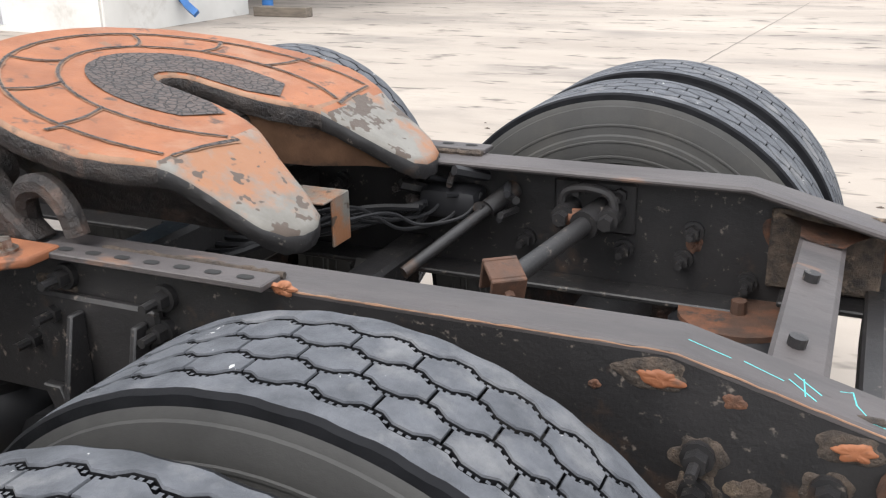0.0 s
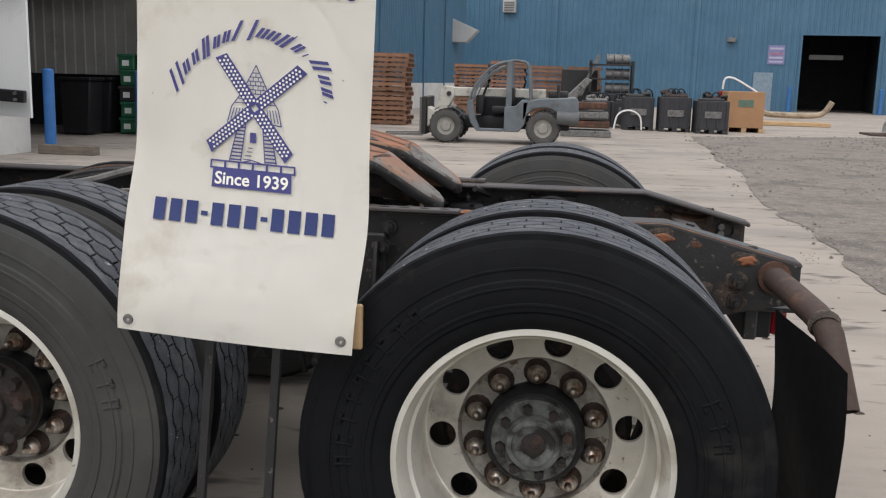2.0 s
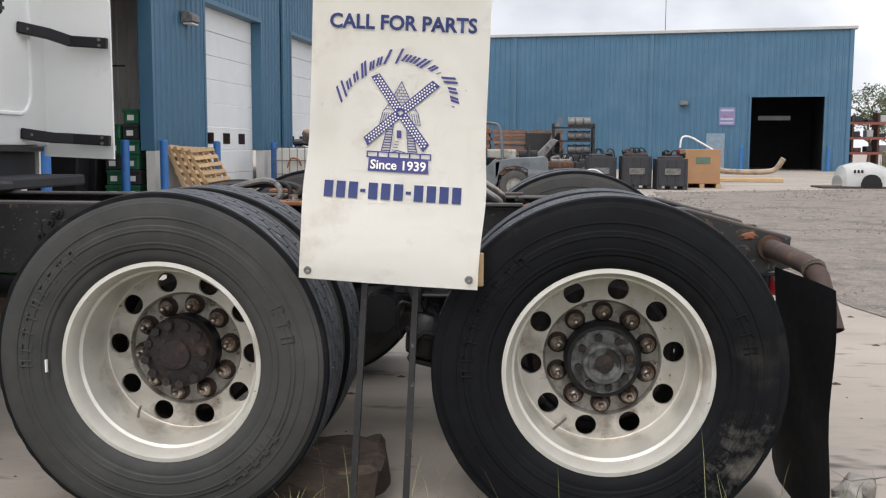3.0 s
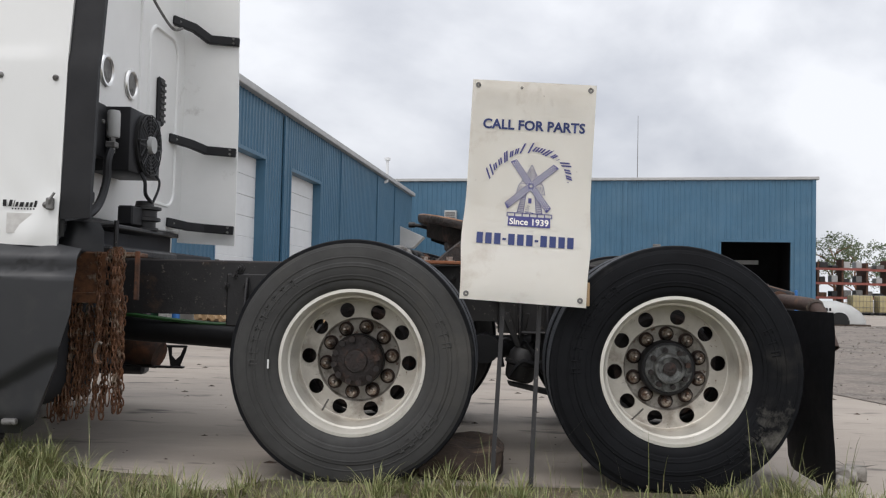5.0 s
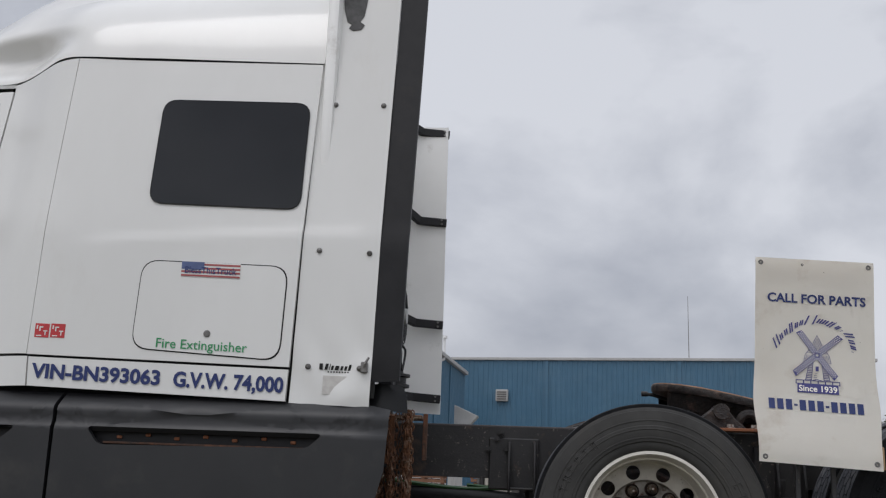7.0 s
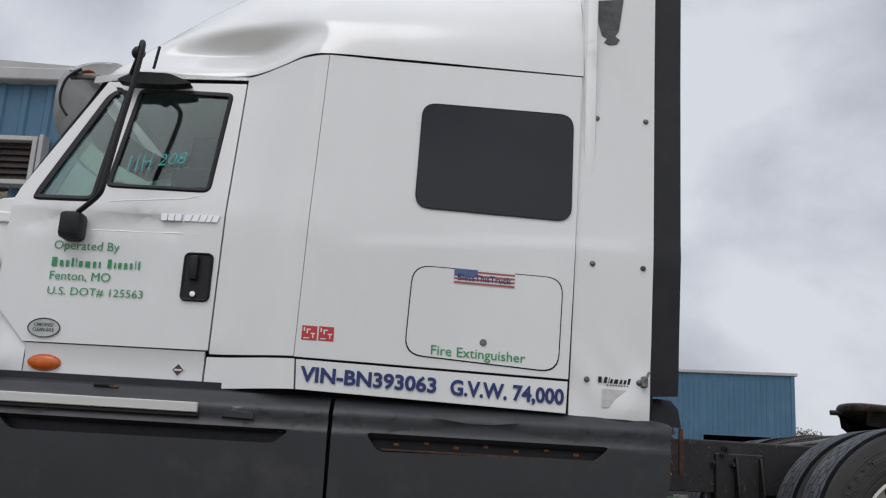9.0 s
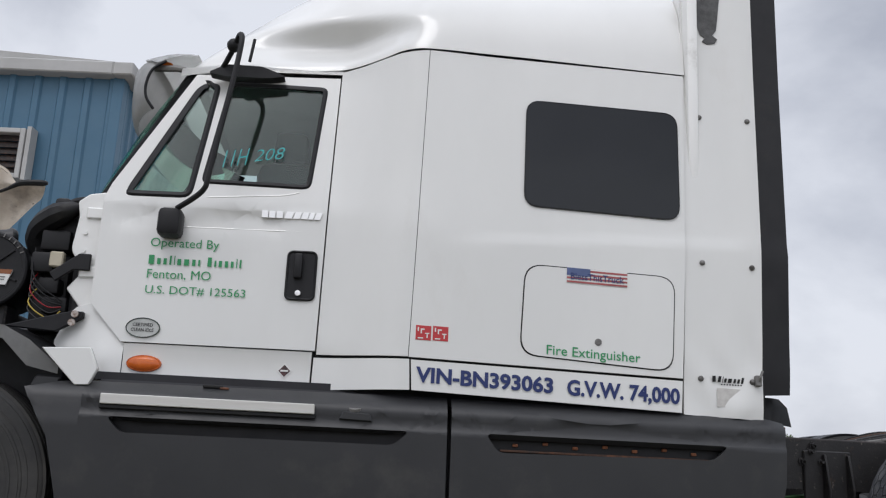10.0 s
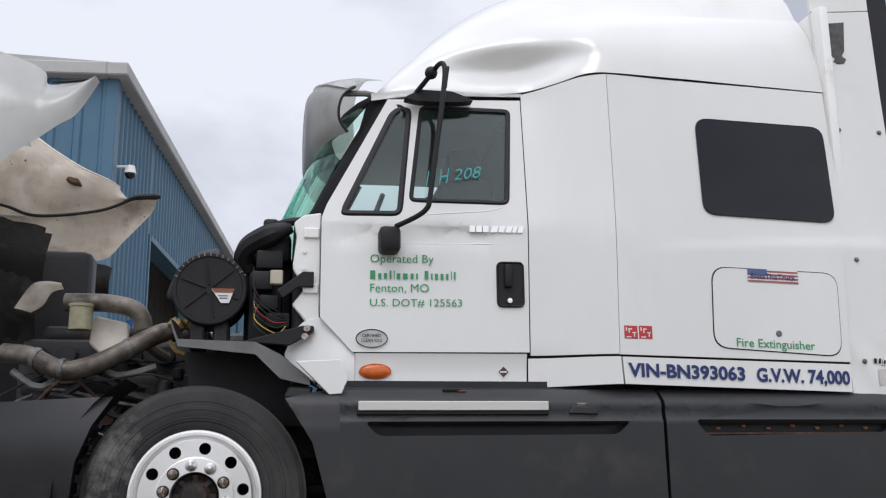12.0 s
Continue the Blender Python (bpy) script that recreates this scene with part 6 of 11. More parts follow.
    for y in (0.40, 2 * MID - 0.40):
        bm = bmesh.new()
        tube(bm, [(-5.60, y, 2.615), (-5.48, y - 0.02, 2.615), (-5.40, y - 0.02, 2.60)], 0.018, 8)
        part("visor_stay", bm, GREYMETAL, v)
    bm = bmesh.new()
    bmesh.ops.create_uvsphere(bm, u_segments=10, v_segments=6, radius=0.022, matrix=Matrix.Translation((-5.60, 0.62, 2.735)) @ Matrix.Diagonal((1.7, 1, 0.6, 1)))
    part("roof_marker", bm, AMBER, v)
    # mirror bracket, its glass gone
    m = new("mirror_bracket")
    m.parent, m.location = truck, Vector((-5.15, 0.1, 2.2)) - truck.location
    m["label"] = "bare black mirror bracket without its mirror"
    bm = bmesh.new()
    sheet(bm, round_poly([(-5.29, 2.535), (-5.20, 2.585), (-5.02, 2.585), (-4.90, 2.54), (-4.99, 2.525), (-5.2, 2.520)], 0.02, 3), lambda x, z: 0.205, 0.07, 0.05)
    part("upper_mount", bm, BLACK, m)
    bm = bmesh.new()
    tube(bm, smooth_path([(-5.22, 0.22, 2.57), (-5.16, 0.12, 2.63), (-5.12, 0.03, 2.665), (-5.10, -0.01, 2.62), (-5.115, -0.02, 2.45), (-5.155, -0.03, 2.15), (-5.185, -0.03, 1.92), (-5.20, -0.02, 1.865), (-5.25, 0.02, 1.83), (-5.34, 0.11, 1.80)], 4), 0.0135, 10)
    part("arm", bm, BLACK, m)
    bm = bmesh.new()
    bmesh.ops.create_uvsphere(bm, u_segments=10, v_segments=8, radius=0.035, matrix=Matrix.Translation((-5.155, 0.10, 2.64)))
    cyl(bm, (-5.075, 0.12, 2.57), (-5.06, 0.12, 2.69), 0.008, seg=6)
    part("knuckle", bm, BLACK, m)
    bm = bmesh.new()
    box(bm, -5.425, -5.315, 0.085, 0.20, 1.665, 1.80, 0.025, 2)
    part("lower_mount", bm, BLACK, m)
    # white door-post flange, firewall and cowl
    bm = bmesh.new()
    prism(bm, [(-5.712, 1.90), (-5.80, 1.885), (-5.85, 1.845), (-5.835, 1.77), (-5.852, 1.62), (-5.848, 1.595), (-5.785, 1.50), (-5.852, 1.415), (-5.776, 1.32), (-5.712, 1.31)], "y", 0.27, 0.31, 0.006)
    for x0, z0 in ((-5.80, 1.76), (-5.80, 1.47)):
        box(bm, x0, x0 + 0.08, 0.255, 0.275, z0, z0 + 0.055, 0.006)
    for z in (1.69, 1.60):
        cyl(bm, (-5.795, 0.272, z), (-5.795, 0.262, z), 0.011, seg=8)
    part("door_post", bm, WHITE_IN, truck, "bare white door post flange")
    bm = bmesh.new()
    box(bm, -5.85, -5.75, 0.32, 2.12, 1.0, 1.86, 0.02)
    part("firewall", bm, BLACK, truck)
    bm = bmesh.new()
    box(bm, -6.10, -5.85, 0.52, 1.9, 1.15, 1.74, 0.05, 2)
    box(bm, -6.08, -5.90, 0.44, 0.60, 1.22, 1.62, 0.03, 2)
    part("heater_box", bm, BLACK, truck)
    bm = bmesh.new()
    tube(bm, smooth_path([(-5.70, 0.30, 1.885), (-5.80, 0.33, 1.87), (-5.90, 0.38, 1.865), (-5.99, 0.6, 1.87), (-6.02, MID, 1.88), (-5.96, 1.9, 1.87), (-5.78, 2.08, 1.87)], 5), 0.022, 8)
    tube(bm, smooth_path([(-5.86, 0.36, 1.84), (-5.97, 0.38, 1.80), (-6.07, 0.46, 1.755), (-6.10, 0.52, 1.70), (-6.08, 0.55, 1.64)], 5), [0.03, 0.035, 0.04, 0.048, 0.055] + [0.062] * 9 + [0.066] * 7, 10)
    box(bm, -6.06, -5.86, 0.42, 2.04, 1.66, 1.83, 0.04, 2)
    box(bm, -6.01, -5.93, 0.40, 0.50, 1.82, 1.895, 0.02, 2)
    part("cowl", bm, BLACK, truck, "black plastic cowl and seals")
    # front lower white quarter panel under the door
    bm = bmesh.new()
    corner = lambda x, z: 0.207 + 0.085 * clamp((-5.60 - x) / 0.28) ** 2 + 0.03 * clamp((z - 1.1) / 0.25) - 0.02 * math.exp(-((x + 5.62) / 0.05) ** 2 - ((z - 1.05) / 0.14) ** 2)
    sheet(bm, [(-5.700, 1.350), (-5.790, 1.328), (-5.832, 1.290), (-5.882, 1.168), (-5.540, 1.168)], corner, 0.02, 0.035)
    sheet(bm, [(-5.882, 1.168), (-5.880, 1.150), (-5.800, 1.070), (-5.700, 0.985), (-5.555, 0.975), (-5.535, 1.010), (-5.535, 1.163), (-5.540, 1.168)], corner, 0.02, 0.035)
    part("quarter_panel", bm, WHITE, truck, "white lower cab corner")
    # the hole's dark is a near-black shape, nothing is cut
    bm = bmesh.new()
    prism(bm, [(-5.735, 1.03), (-5.72, 1.055), (-5.70, 1.04), (-5.70, 1.01), (-5.725, 1.005)], "y", 0.208, 0.24)
    part("tear_hole", bm, SEAM, truck)
    bm = bmesh.new()
    box(bm, -5.36, -4.66, 0.36, 2.08, 2.585, 2.60)
    part("headliner", bm, HEADLINER, truck)
    # seats, wheel and dash behind the glass
    for y in (0.50, 1.55):
        bm = bmesh.new()
        box(bm, -5.05, -4.72, y, y + 0.45, 1.45, 2.2, 0.07, 2)
        box(bm, -5.35, -4.80, y, y + 0.45, 1.35, 1.55, 0.05, 2)
        box(bm, -4.98, -4.80, y + 0.1, y + 0.35, 2.18, 2.4, 0.04, 2)
        part("seat", bm, BLACK, truck)
    bm = bmesh.new()
    box(bm, -5.74, -5.5, 0.36, 2.08, 1.4, 1.88, 0.06, 2)
    part("dashboard", bm, BLACK, truck)
    bm = bmesh.new()
    ringp = [(-5.42 + 0.07 * math.sin(t * 0.2618), 0.72 + 0.21 * math.cos(t * 0.2618), 1.93 + 0.19 * math.sin(t * 0.2618)) for t in range(25)]
    tube(bm, ringp, 0.016, 6)
    part("steering_wheel", bm, BLACK, truck)


windshield_and_front()

# ---- chassis fairings ----


def skirt_depth(x, z):
    b = -0.052
    b += 0.10 * clamp((z - 0.882) / 0.092) ** 1.5
    b += 0.014 * ease((z - 0.815) / 0.02) * ease((0.9 - z) / 0.02)
    # a swept crease low on the rear half
    edge = 0.36 + 0.16 * ease((x + 3.0) / 0.5) ** 2
    b += 0.022 * ease((edge - z) / 0.035)
    b += 0.05 * clamp((0.24 - z) / 0.10)
    # rear end turns in
    b += 0.10 * clamp((x + 2.62) / 0.22) ** 2
    return b


def skirts():
    r1 = round_poly([(-5.505, 0.815), (-4.195, 0.815), (-4.265, 0.752), (-5.44, 0.748)], 0.030, 4)
    r2 = round_poly([(-3.86, 0.822), (-2.765, 0.820), (-2.835, 0.755), (-3.80, 0.742)], 0.030, 4)
    # the arch is hollow: two convex pieces
    sk = skin("chassis_skirt", [(-5.62, 0.17), (-5.62, 0.968), (-4.032, 0.975), (-4.022, 0.17)], skirt_depth, SKIRT, "dark grey plastic side skirt", 0.03, 0.022, [r1])
    for strip in ([(-5.62, 0.968), (-5.74, 0.958), (-5.875, 0.925), (-5.745, 0.72), (-5.62, 0.72)], [(-5.62, 0.72), (-5.745, 0.72), (-5.68, 0.486), (-5.62, 0.486)], [(-5.62, 0.486), (-5.68, 0.486), (-5.62, 0.20)]):
        skin("skirt_front", strip, skirt_depth, SKIRT, thick=0.03, step=0.04, parent=sk)
    skin("pocket", [(-5.53, 0.84), (-4.17, 0.84), (-4.17, 0.73), (-5.53, 0.73)], lambda x, z: 0.012, BLACK, thick=0.01, parent=sk)
    sr = skin("chassis_skirt", [(-4.008, 0.17), (-4.012, 0.975), (-2.60, 0.962), (-2.48, 0.94), (-2.485, 0.80), (-2.492, 0.67), (-2.55, 0.44), (-2.63, 0.21), (-2.70, 0.165)], skirt_depth, SKIRT,
              "dark grey plastic side skirt", 0.03, 0.022, [r2])
    skin("pocket", [(-3.89, 0.85), (-2.74, 0.85), (-2.74, 0.72), (-3.89, 0.72)], lambda x, z: 0.008, BLACK, thick=0.01, parent=sr)
    for k in range(7):
        x = -3.72 + k * 0.135
        bm = bmesh.new()
        box(bm, x - 0.012, x + 0.012, -0.004, 0.008, 0.772 + 0.012 * (k % 2), 0.786 + 0.012 * (k % 2), 0.003)
        part("rivet", bm, FLASH, sr)
    bm = bmesh.new()
    box(bm, -3.79, -2.84, -0.018, 0.0, 0.748, 0.758, 0.002)
    part("step_strip", bm, RUSTY, sr)
    # skirt end post behind, rising to the sleeper
    bm = bmesh.new()
    loft(bm, [(-2.63, 0.10, 0.95), (-2.58, 0.10, 1.02), (-2.575, 0.10, 1.06)], [(-2.41, 0.10, 0.93), (-2.42, 0.12, 1.02), (-2.45, 0.14, 1.06)], 4, (0, -0.03, 0), 0.02)
    part("skirt_post", bm, SKIRT, sr)
    bm = bmesh.new()
    box(bm, -2.755, -2.69, -0.052, -0.02, 0.205, 0.232, 0.010, 2)
    part("skirt_foot", bm, GREYMETAL, sr, "scuffed skirt corner")
    bm = bmesh.new()
    box(bm, -3.9, -2.78, -0.02, 0.05, 0.135, 0.165, 0.008)
    part("skirt_sill", bm, BLACK, sr)
    bm = bmesh.new()
    box(bm, -5.535, -4.615, -0.066, -0.04, 0.866, 0.910, 0.003)
    part("step_plate", bm, surf("brushed_step", (0.62, 0.61, 0.58), (0.56, 0.55, 0.52), 3, (0.35, 0.5), metal=0.3, bump=0.05, stretch=(0.3, 8, 8)), truck, "pale aluminium step plate")
    bm = bmesh.new()
    box(bm, -5.54, -4.61, -0.055, 0.0, 0.846, 0.866, 0.004)
    part("step_lip", bm, BLACK, truck)
    bm = bmesh.new()
    prism(bm, [(-4.51, 0.850), (-4.36, 0.846), (-4.37, 0.882), (-4.49, 0.890)], "y", -0.052, 0.03, 0.006)
    fc = part("filler_recess", bm, SKIRT, truck, "dark moulded filler recess")
    bm = bmesh.new()
    cyl(bm, (-4.44, -0.005, 0.880), (-4.44, -0.022, 0.912), 0.040, 0.034, seg=8)
    part("fuel_cap", bm, GREYMETAL, fc, "pale metal filler cap")
    # slot drawn as a block, its shade in the near-black colour
    bm = bmesh.new()
    box(bm, -5.12, -5.03, 0.02, 0.05, 0.962, 0.976, 0.004)
    lt = part("latch", bm, SEAM, truck, "small dark latch slot")
    bm = bmesh.new()
    box(bm, -5.045, -5.005, 0.018, 0.04, 0.958, 0.968, 0.003)
    part("latch_tongue", bm, RUSTY, lt)
    # dark box added behind the skirt; underbody shade is in its colour
    bm = bmesh.new()
    box(bm, -5.55, -2.66, 0.09, 0.74, 0.24, 0.93, 0.12, 3)
    part("fuel_tank", bm, VOID, truck)
    # black panel added to close the view behind the front wheel
    bm = bmesh.new()
    box(bm, -5.64, -5.56, 0.02, 0.80, 0.22, 0.95, 0.02)
    part("arch_panel", bm, BLACK, truck)
    bm = bmesh.new()
    box(bm, -5.60, -2.60, 0.11, 2.30, 0.93, 0.985, 0.01)
    part("cab_underside", bm, VOID, truck)
    # the far side skirt, plain
    bm = bmesh.new()
    box(bm, -5.6, -3.05, 2.36, 2.48, 0.2, 0.96, 0.02)
    part("far_skirt", bm, SKIRT, truck)
    # a second added dark box, on the far side
    bm = bmesh.new()
    box(bm, -5.5, -3.15, 1.70, 2.34, 0.26, 0.90, 0.1, 2)
    part("fuel_tank", bm, VOID, truck)


skirts()


def back_of_cab():
    # inner face of the far extender with its black stays
    bm = bmesh.new()
    sheet(bm, [(-2.86, 1.08), (-2.47, 1.065), (-2.475, 3.14), (-2.86, 3.14)], lambda x, z: 0.05 + 0.07 * clamp((z - 1.9) / 0.9), 0.018, 0.1)
    for v in bm.verts:
        v.co.y = 2.44 - v.co.y
    fx = part("side_extender", bm, WHITE_IN, truck, "inner face of the white cab side extender")
    for z, drop in ((3.10, 0.03), (2.43, 0.055), (1.69, 0.03), (1.175, 0.004)):
        bm = bmesh.new()
        path = [(-2.84, 2.10, z + drop + 0.02), (-2.74, 2.22, z + drop), (-2.66, 2.30, z), (-2.475, 2.325, z - 0.01)]
        for a, b in zip(path, path[1:]):
            a, b = Vector(a), Vector(b)
            m = Matrix.Translation((a + b) / 2) @ (b - a).to_track_quat("X", "Z").to_matrix().to_4x4()
            box(bm, -(b - a).length / 2 - 0.008, (b - a).length / 2 + 0.008, -0.020, 0.020, -0.028, 0.028, 0.004, m=m)
        stay = part("stay", bm, BLACK, fx, "black extender stay")
        for x, y, dz in ((-2.50, 2.302, -0.024), (-2.50, 2.302, 0.006), (-2.80, 2.13, drop + 0.014)):
            bm = bmesh.new()
            cyl(bm, (x, y, z + dz), (x, y - 0.014, z + dz), 0.008, seg=6)
            part("stay_bolt", bm, GREYMETAL, stay)
    bm = bmesh.new()
    for z in (2.40, 1.69, 1.16):
        box(bm, -2.80, -2.47, 0.10, 0.13, z - 0.02, z + 0.03, 0.005)
    part("stay", bm, BLACK, truck)
    # round lights, vent and the condenser box
    for y in (1.065, 1.415):
        bm = bmesh.new()
        ring = [(-2.832, y + 0.078 * math.cos(k / 20 * 6.2832), 1.935 + 0.078 * math.sin(k / 20 * 6.2832)) for k in range(21)]
        tube(bm, ring, 0.012, 6)
        rl = part("round_lamp", bm, CHROME, truck, "round work lamp socket with chrome ring")
        bm = bmesh.new()
        cyl(bm, (-2.838, y, 1.935), (-2.832, y, 1.935), 0.07, seg=18)
        part("lamp_lens", bm, GREYMETAL, rl)
    bm = bmesh.new()
    box(bm, -2.84, -2.815, 1.83, 1.93, 1.78, 2.08, 0.012)
    v = part("cab_vent", bm, BLACK, truck, "black slatted vent")
    for k in range(7):
        bm = bmesh.new()
        box(bm, -2.818, -2.806, 1.84, 1.92, 1.802 + k * 0.038, 1.818 + k * 0.038)
        part("slat", bm, IRON, v)
    cn = new("condenser_unit")
    cn.parent, cn.location = truck, Vector((-2.65, 0.95, 1.3)) - truck.location
    cn["label"] = "black condenser box with a round fan"
    bm = bmesh.new()
    box(bm, -2.83, -2.605, 0.84, 1.285, 1.37, 1.70, 0.008, 2)
    part("casing", bm, BLACK, cn)
    fy, fz = 1.065, 1.535
    for rr in (0.160, 0.140, 0.121, 0.102, 0.083, 0.064):
        bm = bmesh.new()
        tube(bm, [(-2.578 - 0.02 * (0.135 - rr), fy + rr * math.cos(k / 20 * 6.2832), fz + rr * math.sin(k / 20 * 6.2832)) for k in range(21)], 0.0036, 5)
        part("guard_ring", bm, BLACK, cn)
    for k in range(12):
        a = k / 12 * 6.2832
        bm = bmesh.new()
        tube(bm, [(-2.58, fy + 0.05 * math.cos(a), fz + 0.05 * math.sin(a)), (-2.575, fy + 0.160 * math.cos(a + 0.5), fz + 0.160 * math.sin(a + 0.5))], 0.0036, 5)
        part("guard_spoke", bm, BLACK, cn)
    bm = bmesh.new()
    cyl(bm, (-2.60, fy, fz), (-2.558, fy, fz), 0.052, 0.044, seg=16)
    part("fan_motor", bm, TRIM, cn, "pale fan motor hub")
    bm = bmesh.new()
    cyl(bm, (-2.590, fy, fz), (-2.606, fy, fz), 0.163, seg=28)
    part("fan_well", bm, SEAM, cn)
    for k in range(8):
        a = k / 8 * 6.2832
        bm = bmesh.new()
        box(bm, -0.004, 0.004, -0.018, 0.018, 0.05, 0.152, 0.002, m=Matrix.Translation((-2.586, fy, fz)) @ Matrix.Rotation(a, 4, "X") @ Matrix.Rotation(0.5, 4, "Z"))
        part("fan_blade", bm, IRON, cn)
    bm = bmesh.new()
    box(bm, -2.80, -2.70, 0.575, 0.765, 1.42, 1.69, 0.006)
    rv = part("receiver_bracket", bm, BLACK, cn, "black bracket beside the condenser")
    for y, z in ((0.62, 1.60), (0.62, 1.48), (0.72, 1.60)):
        bm = bmesh.new()
        cyl(bm, (-2.70, y, z), (-2.69, y, z), 0.011, seg=6)
        part("bolt", bm, GREYMETAL, rv)
    bm = bmesh.new()
    lathe(bm, [(0.0002, 0.0), (0.03, 0.004), (0.033, 0.012), (0.033, 0.125), (0.028, 0.14), (0.0002, 0.145)], (0, 0, 0), 14)
    bmesh.ops.transform(bm, matrix=Matrix.Translation((-2.665, 0.775, 1.525)) @ Matrix.Rotation(radians(90), 4, "X"), verts=bm.verts)
    part("receiver", bm, TRIM, rv, "pale metal receiver canister")
    bm = bmesh.new()
    cyl(bm, (-2.665, 0.765, 1.45), (-2.665, 0.765, 1.53), 0.017, seg=8)
    box(bm, -2.69, -2.64, 0.74, 0.79, 1.475, 1.505, 0.004)
    part("fitting", bm, GREYMETAL, rv)
    for path, r in (([(-2.66, 0.74, 1.46), (-2.66, 0.705, 1.40), (-2.66, 0.70, 1.30), (-2.66, 0.62, 1.18), (-2.66, 0.47, 1.11), (-2.70, 0.28, 1.07)], 0.021),
                    ([(-2.60, 1.00, 1.38), (-2.58, 1.006, 1.33), (-2.58, 1.02, 1.27), (-2.58, 1.11, 1.235)], 0.010), ([(-2.60, 1.215, 1.39), (-2.58, 1.218, 1.36), (-2.58, 1.205, 1.31), (-2.58, 1.135, 1.24)], 0.007)):
        bm = bmesh.new()
        tube(bm, smooth_path(path, 5), r, 8)
        part("hose", bm, BLACK, cn, "black rubber hose")
    bm = bmesh.new()
    lathe(bm, [(0.0002, 0.0), (0.075, 0.0), (0.075, 0.012), (0.06, 0.016), (0.06, 0.045), (0.085, 0.050), (0.085, 0.066), (0.066, 0.072), (0.066, 0.105), (0.088, 0.110), (0.088, 0.124), (0.05, 0.130), (0.045, 0.155), (0.0002, 0.155)], (0, 0, 0), 20)
    bmesh.ops.transform(bm, matrix=Matrix.Translation((-2.62, 1.12, 1.085)) @ Matrix.Rotation(radians(90), 4, "X"), verts=bm.verts)
    hv = part("height_valve", bm, IRON, truck, "dark stacked levelling valve")
    bm = bmesh.new()
    box(bm, -2.68, -2.60, 0.90, 1.04, 1.10, 1.20, 0.008)
    part("valve_body", bm, BLACK, hv)
    bm = bmesh.new()
    box(bm, -2.72, -2.56, 0.60, 1.26, 1.062, 1.085, 0.006)
    part("valve_shelf", bm, IRON, truck)
    bm = bmesh.new()
    box(bm, -2.9, -2.56, 0.55, 1.50, 0.93, 0.975, 0.01)
    cyl(bm, (-2.56, 0.6, 0.93), (-2.56, 0.6, 1.10), 0.012, seg=8)
    part("rear_cab_mount", bm, IRON, truck)
    bm = bmesh.new()
    tube(bm, smooth_path([(-2.74, 1.25, 2.62), (-2.73, 1.45, 2.52), (-2.73, 1.38, 2.46), (-2.73, 1.75, 2.36), (-2.78, 2.10, 2.45)], 5), 0.009, 6)
    part("hose", bm, GREYMETAL, truck)


back_of_cab()


